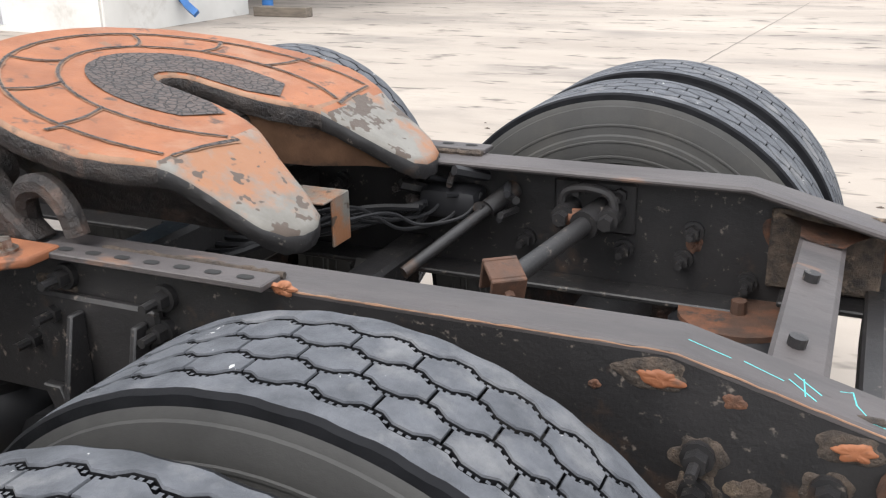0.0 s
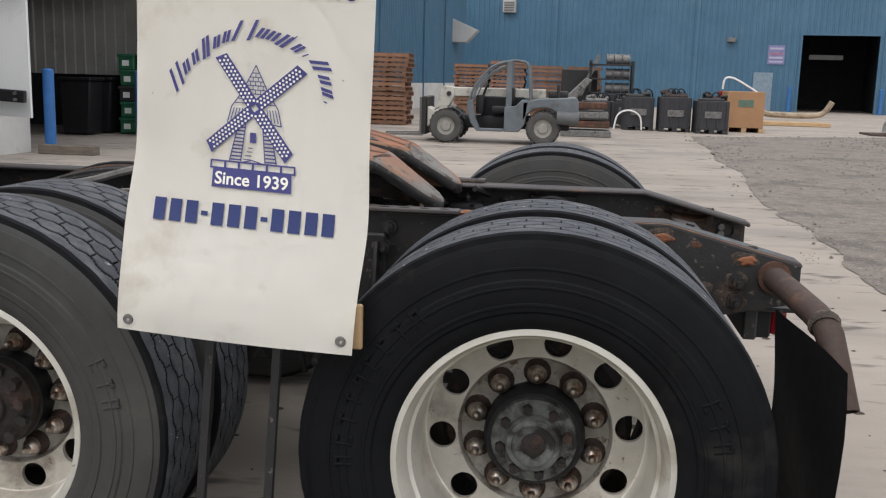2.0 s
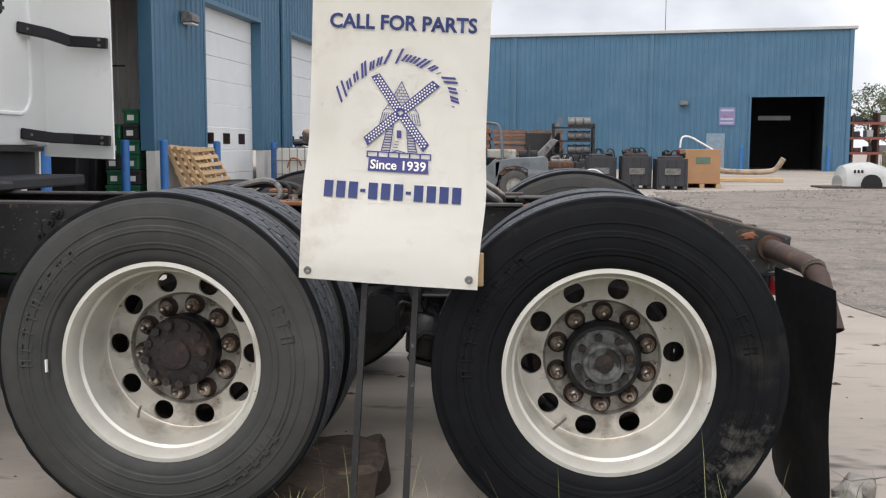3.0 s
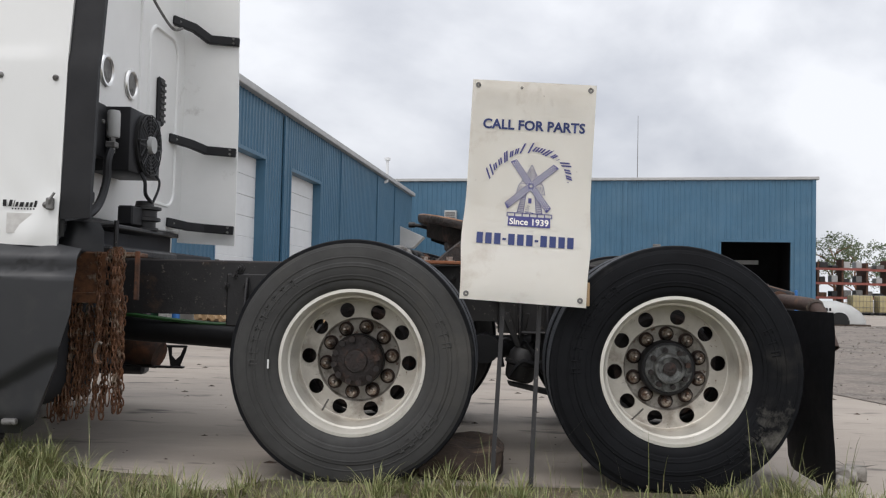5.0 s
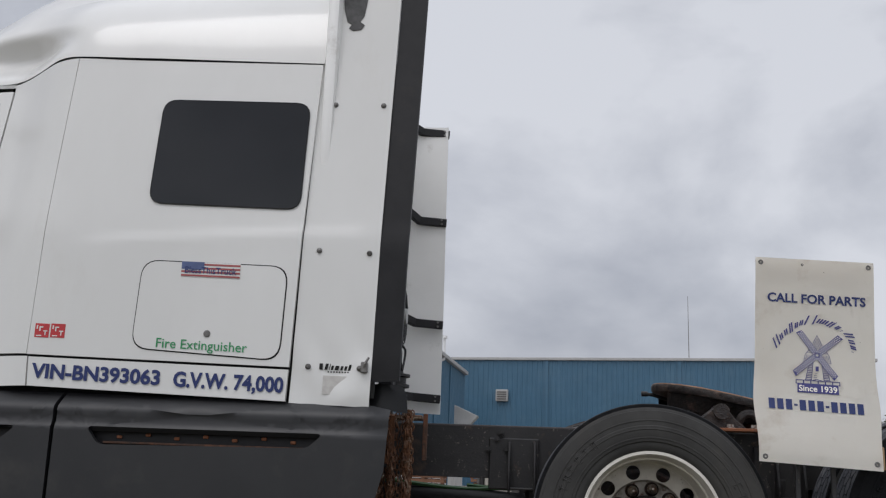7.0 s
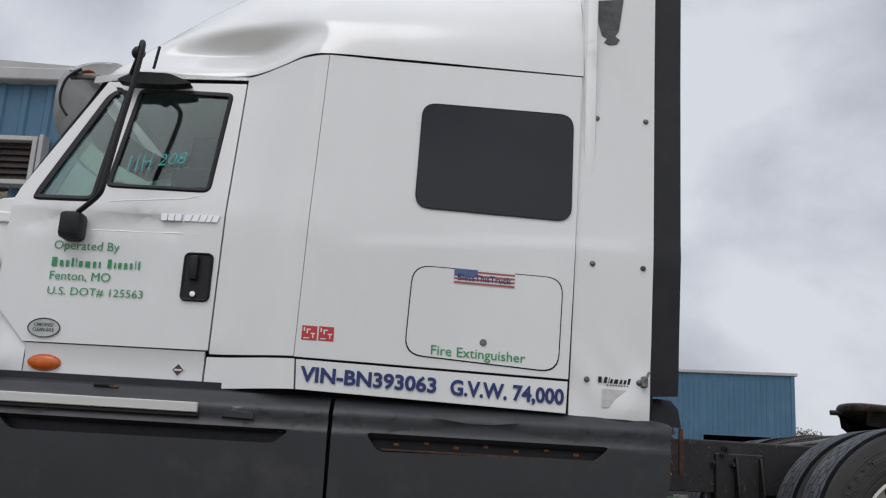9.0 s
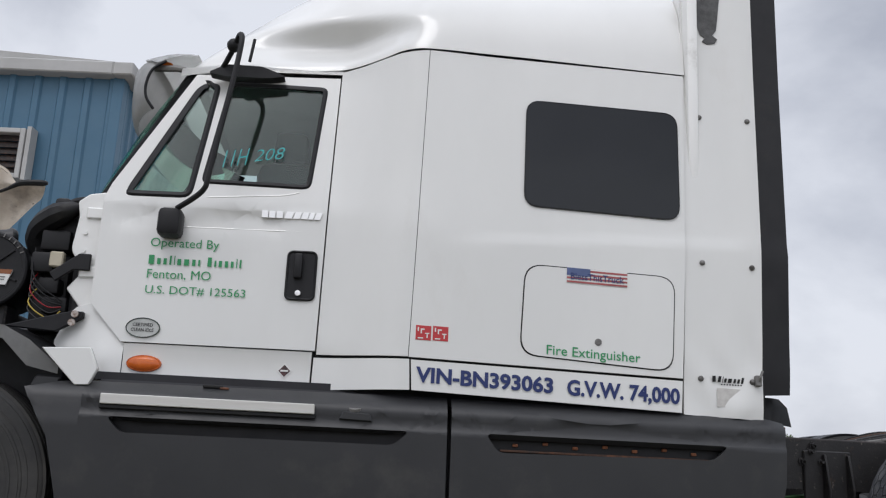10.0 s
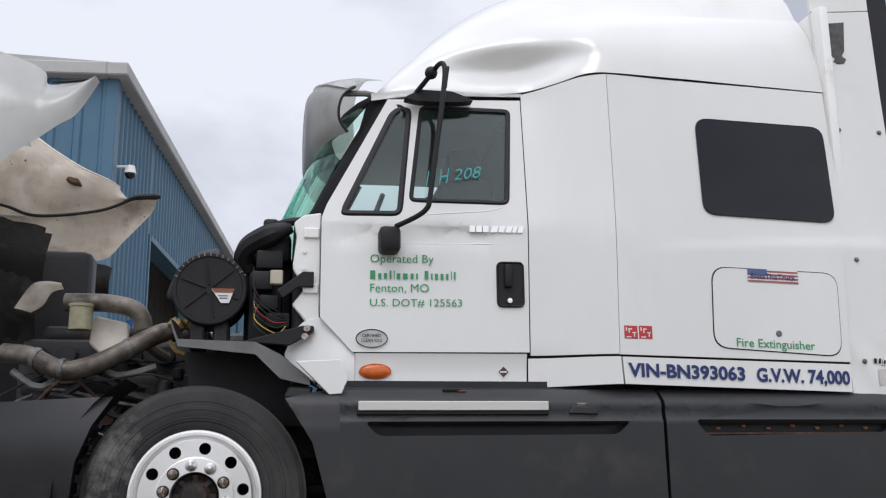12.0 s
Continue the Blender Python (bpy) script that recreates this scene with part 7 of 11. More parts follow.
# ---- chains hung behind the skirt ----
def chain_rack():
    r = new("chain_rack")
    r.parent, r.location = truck, Vector((-2.5, 0.4, 0.9)) - truck.location
    r["label"] = "rusty rack hung with tyre chains"
    bm = bmesh.new()
    box(bm, -2.70, -2.50, 0.345, 0.355, 0.74, 0.935, 0.003)
    box(bm, -2.70, -2.50, 0.325, 0.50, 0.705, 0.755, 0.004)
    box(bm, -2.66, -2.37, 0.36, 0.52, 0.92, 0.94, 0.004)
    part("rack", bm, CHAINRUST, r, "orange-brown rusty rack plate")
    bm = bmesh.new()
    box(bm, -2.362, -2.340, 0.33, 0.345, 0.725, 0.945, 0.003)
    part("rack_end", bm, RUSTY, r)
    rnd = random.Random(11)

    def link(bm, c, t, w, ln, rad):
        up = Matrix.Translation(c) @ Matrix.Rotation(t, 4, "Z") @ Matrix.Rotation(rnd.uniform(-0.25, 0.25), 4, "X")
        ring = [(w * math.cos(k / 8 * 6.2832), 0, ln * math.sin(k / 8 * 6.2832)) for k in range(9)]
        tube(bm, [up @ Vector(p) for p in ring], rad, 4, caps=False)

    def chain(x, y, top, low, big=1.0, drift=0.0):
        bm = bmesh.new()
        z, n = top, 0
        while z > low:
            q = (top - z) / (top - low)
            link(bm, Vector((x + drift * q + 0.004 * rnd.uniform(-1, 1), y + 0.004 * rnd.uniform(-1, 1), z)), (n % 2) * 1.45 + rnd.uniform(-0.3, 0.3), 0.0095 * big, 0.0175 * big, 0.0035 * big)
            z -= 0.0265 * big
            n += 1
        part("chain", bm, CHAINRUST, r, "hanging rusty chain")
    # two bunches: one over the plate's lip and behind the skirt, one over the rail end
    for k in range(24):
        x = -2.70 + 0.17 * rnd.random()
        chain(x, 0.30 + 0.16 * rnd.random(), 0.70 - 0.06 * rnd.random(), 0.17 + 0.14 * rnd.random(), 1.0, -0.03 + 0.05 * rnd.uniform(-1, 1))
    for k in range(16):
        x = -2.53 + 0.11 * rnd.random()
        chain(x, 0.27 + 0.12 * rnd.random(), 0.93 if k % 3 == 0 else 0.76 - 0.04 * rnd.random(), (0.46 if k % 4 == 1 else 0.19) + 0.12 * rnd.random(), 1.25 if k % 4 == 0 else 1.0, 0.02 * rnd.uniform(-1, 1))
    for k in range(5):
        x = -2.46 + 0.05 * rnd.random()
        chain(x, 0.29, 0.94, 0.72 - 0.05 * rnd.random(), 1.1)
    # open cross-links at the foot of the bunch
    for k in range(9):
        x = -2.72 + 0.033 * k
        bm = bmesh.new()
        tube(bm, [(x + 0.009 * math.cos(a / 10 * 6.2832), 0.31, 0.23 + 0.03 * (k % 3) + 0.045 * math.sin(a / 10 * 6.2832)) for a in range(11)], 0.0034, 5, caps=False)
        part("cross_link", bm, CHAINRUST, r)
    bm = bmesh.new()
    tube(bm, [(-2.478 + 0.020 * math.cos(radians(a)), 0.255, 0.49 + 0.045 * math.sin(radians(a))) for a in range(60, 310, 20)], 0.0075, 6)
    part("hook", bm, WORN, r, "worn steel hook")


chain_rack()


# ---- fifth wheel ----
def coupling():
    fw = new("fifth_wheel")
    fw.parent, fw.location = truck, Vector((-0.75, 1.25, 0.95)) - truck.location
    fw["label"] = "tilted fifth-wheel coupling plate with orange rust"
    C, R, MID = -0.70, 0.46, 1.27

    def top(x):
        if x < -0.52:
            return 1.064 - 0.23 * (x + 0.52)
        return 1.064 - 0.66 * (x + 0.52)

    def outline():
        """Half outline (y >= 0 about the middle), from the front round the rim and along the tail to the throat."""
        o = []
        for k in range(0, 17):
            a = radians(180 - k * 6.2)
            o.append((C + R * math.cos(a), R * math.sin(a)))
        o += [(-0.575, 0.428), (-0.54, 0.400), (-0.51, 0.380), (-0.48, 0.366), (-0.44, 0.357), (-0.405, 0.350), (-0.365, 0.337), (-0.338, 0.312), (-0.326, 0.275), (-0.327, 0.228), (-0.342, 0.195), (-0.38, 0.168), (-0.42, 0.150), (-0.46, 0.132), (-0.51, 0.105), (-0.56, 0.078), (-0.61, 0.058), (-0.66, 0.047), (-0.77, 0.042)]
        for k in range(0, 5):
            a = radians(90 + k * 22.5)
            o.append((-0.775 + 0.044 * math.cos(a), 0.044 * math.sin(a)))
        return o
    half = outline()
    full = [(x, MID + y) for x, y in half] + [(x, MID - y) for x, y in reversed(half[1:-1])]

    def plate():
        """A thick casting: a bevelled upper edge, a scaly rim and a flat underside."""
        loop = []
        for i in range(len(full)):
            a, b = Vector(full[i]), Vector(full[(i + 1) % len(full)])
            n = max(1, round((b - a).length / 0.016))
            loop += [a.lerp(b, k / n) for k in range(n)]
        area = sum(p.x * q.y - q.x * p.y for p, q in zip(loop, loop[1:] + loop[:1]))
        bm = bmesh.new()
        rings = []
        for inset, z, rough in ((0.011, 0.0, 0.0), (0.005, -0.0025, 0.0015), (0.001, -0.008, 0.003), (0.0, -0.020, 0.006), (0.002, -0.034, 0.009), (0.008, -0.046, 0.006)):
            ring = []
            for i, p in enumerate(loop):
                t = (loop[(i + 1) % len(loop)] - loop[i - 1]).normalized()
                n = Vector((-t.y, t.x)) * (1 if area > 0 else -1)
                q = p + n * (inset + rough * noise.noise((p.x * 38, p.y * 38, z * 60)))
                ring.append(bm.verts.new((q.x, q.y, z)))
            rings.append(ring)
        bm.faces.new(rings[0])
        bm.faces.new(rings[-1][::-1])
        for a, b in zip(rings, rings[1:]):
            for i in range(len(a)):
                j = (i + 1) % len(a)
                bm.faces.new((a[i], a[j], b[j], b[i]))
        bmesh.ops.triangulate(bm, faces=[f for f in bm.faces if len(f.verts) > 4])
        for axis, spots in (((1, 0, 0), [-1.13 + 0.03 * k for k in range(27)]), ((0, 1, 0), [MID - 0.48 + 0.04 * k for k in range(25)])):
            for q in spots:
                up = [f for f in bm.faces if all(v.co.z > -0.001 for v in f.verts)]
                geom = up + list({e for f in up for e in f.edges}) + list({v for f in up for v in f.verts})
                bmesh.ops.bisect_plane(bm, geom=geom, plane_co=Vector(axis) * q, plane_no=axis)
        for v in bm.verts:
            rel = v.co.z
            sag = 0.0016 * noise.noise(v.co * 14) if rel > -0.001 else 0.0
            v.co.z = top(v.co.x) + rel + sag
        bmesh.ops.recalc_face_normals(bm, faces=bm.faces)
        for f in bm.faces:
            c = f.calc_center_median()
            depth = top(c.x) - c.z
            bare = c.x > -0.52 + 0.06 * noise.noise(c * 8)
            f.material_index = (2 if not bare else 4) if depth > 0.009 else 3 if depth > 0.0008 and not bare else 1 if bare else 0
        return bm
    part("plate", plate(), FLASH, fw, "rust-orange coupling plate with scuffed ramps", smooth=50, mats=(WORN, GREASE, RIMRUST, IRON))

    # grease-caked hollow in the middle and the grease grooves
    def onplate(name, pts, mat, lift=0.0025):
        bm = bmesh.new()
        bm.faces.new([bm.verts.new((x, MID + y, top(x) + lift)) for x, y in pts])
        bmesh.ops.triangulate(bm, faces=bm.faces[:])
        for px in [-1.2 + 0.05 * k for k in range(17)]:
            bmesh.ops.bisect_plane(bm, geom=bm.verts[:] + bm.edges[:] + bm.faces[:], plane_co=(px, 0, 0), plane_no=(1, 0, 0))
        for v in bm.verts:
            v.co.z = top(v.co.x) + lift + 0.002 * noise.noise(v.co * 25)
        return part(name, bm, mat, fw)
    hollow = []
    for k in range(0, 17):
        a = radians(180 - 7.2 * k)
        hollow.append((-0.735 + 0.225 * math.cos(a), 0.195 * math.sin(a)))
    hollow = hollow + [(-0.60, 0.095), (-0.66, 0.062), (-0.77, 0.054)] + [(-0.775 + 0.054 * math.cos(radians(90 + 22.5 * k)), 0.052 * math.sin(radians(90 + 22.5 * k))) for k in range(1, 5)]
    hull = hollow + [(x, -y) for x, y in reversed(hollow[1:-1])]
    onplate("grease_cake", hull, CRACKED)

    def groove(pts, w=0.0030):
        """A crumbly line of old grease between pale rusted lips."""
        fine = smooth_path([(p[0], p[1], 0) for p in pts], 5)
        for name, mat, ww, lift in (("groove_lip", RIMRUST, w * 2.0, 0.0020), ("grease_groove", CRACKED, w, 0.0032)):
            bm = bmesh.new()
            prev = None
            for i, p in enumerate(fine):
                d = (fine[min(i + 1, len(fine) - 1)] - fine[max(i - 1, 0)]).normalized()
                n = Vector((-d.y, d.x, 0))
                a, b = [ww * (0.75 + 0.9 * abs(noise.noise((p.x * 60, p.y * 60, q + lift * 900)))) for q in (2, 7)]
                cur = [bm.verts.new((q.x, MID + q.y, top(q.x) + lift)) for q in (p + n * a, p - n * b)]
                if prev:
                    bm.faces.new((prev[0], cur[0], cur[1], prev[1]))
                prev = cur
            part(name, bm, mat, fw)
    for s in (1, -1):
        groove([(C + 0.392 * math.cos(radians(a)), s * 0.385 * math.sin(radians(a))) for a in range(180, 62, -6)])
        groove([(-0.715 + 0.285 * math.cos(radians(a)), s * 0.262 * math.sin(radians(a))) for a in range(180, 42, -6)])
        for a, b in ((152, 156), (122, 126), (94, 96)):
            groove([(-0.715 + 0.285 * math.cos(radians(b)), s * 0.262 * math.sin(radians(b))), (C + 0.335 * math.cos(radians(a + 1)), s * 0.325 * math.sin(radians(a + 1))), (C + 0.392 * math.cos(radians(a)), s * 0.385 * math.sin(radians(a)))])
        groove([(C + rr * math.cos(radians(93)), s * rr * math.sin(radians(93))) for rr in (0.385, 0.405, 0.422)])
        groove([(C + 0.392 * math.cos(radians(64)), s * 0.385 * math.sin(radians(64))), (-0.525, s * 0.31), (-0.52, s * 0.26), (-0.715 + 0.285 * math.cos(radians(44)), s * 0.262 * math.sin(radians(44)))])
    # flanks of the throat and ribs under the plate
    for s in (1, -1):
        bm = bmesh.new()
        loft(bm, [(x, MID + s * y, top(x) - 0.03) for x, y in ((-0.78, 0.052), (-0.64, 0.06), (-0.55, 0.105), (-0.45, 0.16), (-0.37, 0.19))],
             [(x, MID + s * (y + 0.02), top(x) - dz) for x, y, dz in ((-0.78, 0.06, 0.15), (-0.64, 0.07, 0.15), (-0.55, 0.11, 0.14), (-0.45, 0.16, 0.09), (-0.37, 0.19, 0.045))], 4, (0, 0, 0), 0.02)
        part("throat_wall", bm, RIMRUST, fw, "scraped rusty throat wall")
        bm = bmesh.new()
        loft(bm, [(x, MID + s * y, top(x) - 0.035) for x, y in ((-1.10, 0.20), (-0.97, 0.35), (-0.7, 0.435), (-0.52, 0.365), (-0.38, 0.325))],
             [(x, MID + s * (y - 0.03), top(x) - dz) for x, y, dz in ((-1.10, 0.20, 0.12), (-0.97, 0.35, 0.13), (-0.7, 0.43, 0.13), (-0.52, 0.36, 0.12), (-0.38, 0.32, 0.05))], 4, (0, 0, 0), 0.02)
        part("side_rib", bm, GREASE, fw, "greasy cast rib under the plate")
    bm = bmesh.new()
    box(bm, -1.0, -0.66, MID - 0.30, MID + 0.30, 0.99, 1.06, 0.02)
    part("casting_ribs", bm, GREASE, fw, "greasy cast ribs under the plate")
    # saddle brackets on the rails
    for s in (1, -1):
        yy = 1.22 + s * 0.40
        bm = bmesh.new()
        prism(bm, [(-1.05, 0.93), (-0.72, 0.93), (-0.80, 1.0), (-0.84, 1.055), (-0.90, 1.055), (-0.97, 1.0)], "y", yy - 0.03, yy + 0.03, 0.008)
        tube(bm, smooth_path([(-0.78, yy - s * 0.02, 0.945), (-0.76, yy, 1.01), (-0.71, yy, 1.025), (-0.67, yy, 0.99), (-0.655, yy, 0.945)], 4), 0.022, 8)
        cyl(bm, (-0.87, yy - 0.06, 1.03), (-0.87, yy + 0.06, 1.03), 0.04, seg=14)
        part("saddle_bracket", bm, GREASE, fw)
        bm = bmesh.new()
        prism(bm, [(-1.42, yy + 0.09 * s - 0.06), (-0.70, yy + 0.09 * s - 0.06), (-0.655, yy + 0.09 * s - 0.02), (-0.655, yy + 0.09 * s + 0.05), (-1.42, yy + 0.09 * s + 0.05)], "z", 0.926, 0.942, 0.003)
        pl = part("base_plate", bm, FLASH, fw, "orange-rusted slider base plate")
        for x in (-1.34, -1.22, -1.08, -0.96, -0.84, -0.72):
            bm = bmesh.new()
            cyl(bm, (x, yy + 0.10 * s, 0.942), (x, yy + 0.10 * s, 0.947), 0.027, seg=14)
            cyl(bm, (x, yy + 0.10 * s, 0.947), (x, yy + 0.10 * s, 0.963), 0.018, seg=6)
            part("bolt", bm, NUT, pl)
    # release handle
    bm = bmesh.new()
    tube(bm, [(-1.05, MID + 0.04, 1.12), (-1.15, MID + 0.04, 1.15), (-1.19, MID + 0.04, 1.155)], 0.010, 8)
    cyl(bm, (-1.18, MID + 0.04, 1.155), (-1.215, MID + 0.04, 1.155), 0.015, seg=10)
    part("release_handle", bm, IRON, fw)
    # bent plate under the throat
    bm = bmesh.new()
    for a in ((-0.56, -0.436, MID - 0.03, MID + 0.075, 0.898, 0.904), (-0.442, -0.436, MID + 0.005, MID + 0.075, 0.80, 0.904)):
        box(bm, *a, 0.002)
    part("bent_bracket", bm, WORN, fw, "bare galvanised angle bracket")
    # slotted bar along the rail's edge, with a rough weld beside it
    for s in (1, -1):
        y0 = 1.22 + s * 0.415
        bm = bmesh.new()
        box(bm, -0.70, -0.25, min(y0, y0 + s * 0.052), max(y0, y0 + s * 0.052), 0.926, 0.937, 0.002)
        sa = part("slotted_bar", bm, RAILTOP, fw)
        # slots: their shade laid on as near-black faces, the bar uncut
        for k in range(7):
            bm = bmesh.new()
            bm.faces.new([bm.verts.new((x, y, 0.9382)) for x, y in rounded(-0.655 + k * 0.058, -0.627 + k * 0.058, y0 + s * 0.029 - 0.008, y0 + s * 0.029 + 0.008, 0.0078, 4)])
            part("slot", bm, SEAM, sa)
        bm = bmesh.new()
        pts = [(-0.60 + k * 0.012, y0 - s * (0.012 + 0.008 * noise.noise((k * 0.9, 1, s))), 0.930) for k in range(30)]
        tube(bm, pts, [0.006 + 0.007 * abs(noise.noise((k * 0.8, s, 3))) for k in range(30)], 6)
        part("weld_bead", bm, CRUST, sa, "rough rusted weld bead")
    # looped air hoses ahead of the plate
    for k in range(5):
        bm = bmesh.new()
        y = 0.92 + 0.05 * k
        tube(bm, smooth_path([(-1.75, y + 0.1, 0.90), (-1.45, y, 0.955 + 0.01 * k), (-1.22 + 0.03 * k, y - 0.05, 1.01 - 0.01 * k), (-1.16 + 0.02 * k, y - 0.08, 0.95), (-1.30, y - 0.06, 0.90)], 6), (0.012, 0.009, 0.014, 0.010, 0.008)[k], 7)
        part("air_hose", bm, (GREYMETAL, BLACK, IRON, RUSTY, BLACK)[k], truck, "dusty looped air hose")


coupling()


# ---- running gear between the rails ----
def running_gear():
    # stubby bolts on the rail webs
    def bolt(x, y, z, s, big=1.0, mat=IRON):
        bm = bmesh.new()
        cyl(bm, (x, y, z), (x, y + s * 0.012, z), 0.028 * big, seg=12)
        cyl(bm, (x, y + s * 0.012, z), (x, y + s * 0.032, z), 0.020 * big, seg=6)
        cyl(bm, (x, y + s * 0.032, z), (x, y + s * 0.075 * big, z), 0.010 * big, seg=8)
        part("frame_bolt", bm, mat, truck)
    for x, z in ((-0.44, 0.841), (-0.62, 0.83), (-0.024, 0.872), (0.063, 0.866), (0.218, 0.799), (0.199, 0.735), (0.073, 0.742), (0.334, 0.70), (-0.15, 0.74)):
        bolt(x, 1.645, z, -1, 0.8)
    near = ((0.375, 0.785), (0.375, 0.731), (0.531, 0.771), (0.527, 0.716), (-0.826, 0.898), (-0.653, 0.888), (-0.676, 0.824), (-0.734, 0.766), (-0.452, 0.879), (-0.462, 0.821), (-0.95, 0.86), (-2.0, 0.885), (-2.02, 0.85), (-2.06, 0.80), (-1.97, 0.80))
    for x, z in near:
        bolt(x, 0.785, z, -1, 0.8, IRON)

    def lump(name, x, z, rx, rz, y, lift, mat, seed, label=""):
        """A ragged scab of rust lying on a web."""
        bm = bmesh.new()
        n, rings = 42, []
        for q, up in ((1.0, 0.0), (0.85, 0.6), (0.6, 1.0), (0.3, 0.8)):
            ring = []
            for k in range(n):
                a = k / n * 6.2832
                e = 0.80 + 0.40 * noise.noise((math.cos(a) * 1.3 + seed * 3, math.sin(a) * 1.3, 0)) + 0.05 * noise.noise((math.cos(a) * 5 + seed, math.sin(a) * 5, 2))
                ring.append(bm.verts.new((x + rx * q * e * math.cos(a), y - lift * up * (0.5 + abs(noise.noise((k * 0.9, q * 5, seed)))), z + rz * q * e * math.sin(a))))
            rings.append(ring)
        for a, b in zip(rings, rings[1:]):
            for k in range(n):
                bm.faces.new((a[k], a[(k + 1) % n], b[(k + 1) % n], b[k]))
        bm.faces.new(rings[-1])
        return part(name, bm, mat, truck, label, smooth=60)
    # crusted rust on the near rail: dark scaly rims with orange cores, rings round the bolts
    for i, (x, z, rx, rz) in enumerate(((0.314, 0.886, 0.062, 0.026), (0.547, 0.832, 0.055, 0.026))):
        lump("rust_crust", x, z, rx, rz, 0.7847, 0.005, CRUST, i, "scaly brown rust crust")
        lump("rust_core", x + 0.008, z - 0.002, rx * 0.55, rz * 0.6, 0.7812, 0.004, FLASH, i + 5, "flaking orange rust")
    for i, (x, z) in enumerate(near[:4]):
        lump("rust_crust", x, z, 0.040, 0.036, 0.7846, 0.004, CRUST, i + 11, "scaly brown rust crust")
    for i, (x, z, r) in enumerate(((0.412, 0.868, 0.014), (0.44, 0.744, 0.026), (0.237, 0.859, 0.008), (0.62, 0.79, 0.03), (-0.60, 0.80, 0.07), (-0.68, 0.86, 0.04))):
        lump("rust_crust", x, z, r * 1.3, r, 0.7846, 0.003, CRUST if i % 2 else RUSTY, i + 21, "scaly brown rust crust")
    for i, (x, z, r) in enumerate(((0.40, 0.80, 0.05), (0.56, 0.78, 0.04), (0.22, 0.77, 0.02), (-0.02, 0.80, 0.03))):
        lump("rust_crust", x, z, r, r * 1.4, 1.6445, 0.003, RUSTY, i + 31, "scaly brown rust crust")
    # bare scraped edge along the near rail
    bm = bmesh.new()
    pts = [(-0.24 + 0.02 * k, 0.7855, RTOP - 0.001 - 0.262 * max(0.0, -0.24 + 0.02 * k - 0.334) + 0.0015 * noise.noise((k * 0.9, 0, 0))) for k in range(46)]
    tube(bm, pts, [0.0012 + 0.0032 * abs(noise.noise((k * 0.7, 3, 0))) for k in range(46)], 5)
    part("scraped_edge", bm, RIMRUST, truck)
    # flaked rust at the end of the slotted bar
    lump("rust_crust", -0.235, 0.924, 0.030, 0.014, 0.785, 0.008, FLASH, 41, "flaking orange rust")
    # marker strokes on the rail's slope
    sl = lambda x: RTOP + 0.0035 - 0.262 * (x - 0.33)
    for i, s in enumerate((((0.345, 0.83), (0.40, 0.825)), ((0.415, 0.83), (0.465, 0.82)), ((0.475, 0.85), (0.51, 0.82)), ((0.47, 0.83), (0.505, 0.80)), ((0.487, 0.845), (0.492, 0.80)), ((0.53, 0.85), (0.545, 0.86), (0.55, 0.83), (0.57, 0.80), (0.59, 0.80)), ((0.605, 0.84), (0.62, 0.85), (0.63, 0.82), (0.61, 0.81), (0.605, 0.84)))):
        bm = bmesh.new()
        tube(bm, [(x, y, sl(x)) for x, y in s], 0.0026, 5)
        for v in bm.verts:
            v.co.z = sl(v.co.x) + 0.25 * (v.co.z - sl(v.co.x))
        part("marker_stroke", bm, CHALK, truck, "cyan marker stroke")
    # rear crossmember
    bm = bmesh.new()
    prism(bm, [(0.438, 0.838), (0.508, 0.824), (0.516, 0.815), (0.516, 0.68), (0.508, 0.68), (0.508, 0.812), (0.438, 0.828), (0.438, 0.72), (0.430, 0.72), (0.430, 0.832)], "y", 0.80, 1.64)
    part("crossmember", bm, RAILTOP, truck, "dusty rear crossmember with rust")
    for s, y in ((1, 0.80), (-1, 1.64)):
        bm = bmesh.new()
        box(bm, 0.37, 0.585, min(y, y + s * 0.012), max(y, y + s * 0.012), 0.70, 0.868, 0.004)
        part("gusset_plate", bm, CRUST, truck)
        bm = bmesh.new()
        loft(bm, [(0.39, y + s * 0.01, 0.862), (0.43, y + s * 0.05, 0.85), (0.432, y + s * 0.10, 0.846)], [(0.58, y + s * 0.01, 0.84), (0.53, y + s * 0.05, 0.828), (0.512, y + s * 0.10, 0.830)], 4, (0, 0, -0.006), 0.01)
        part("crossmember_gusset", bm, RUSTY, truck)
    for y in (1.06, 1.34):
        bm = bmesh.new()
        cyl(bm, (0.465, y, 0.83), (0.468, y, 0.848), 0.014, seg=10)
        part("frame_bolt", bm, IRON, truck)
    # torque rods running out to the far rail
    for a, b, r in (((0.02, 1.60, 0.822), (-0.053, 1.273, 0.79), 0.020), ((-0.19, 1.61, 0.845), (-0.32, 1.35, 0.735), 0.013)):
        bm = bmesh.new()
        a, b = Vector(a), Vector(b)
        cyl(bm, a, b, r, seg=14)
        cyl(bm, a + (a - b).normalized() * 0.03, a - (a - b).normalized() * 0.06, r * 1.6, seg=14)
        part("torque_rod", bm, IRON, truck, "dark torque rod with scraped ends")
    bm = bmesh.new()
    box(bm, -0.085, 0.095, 1.628, 1.646, 0.775, 0.892, 0.006)
    rb = part("rod_bracket", bm, IRON, truck, "black forged rod bracket bolted to the rail")
    for x in (-0.045, 0.052):
        bm = bmesh.new()
        cyl(bm, (x, 1.56, 0.826), (x, 1.64, 0.830), 0.024, seg=12)
        cyl(bm, (x, 1.535, 0.824), (x, 1.56, 0.826), 0.016, seg=6)
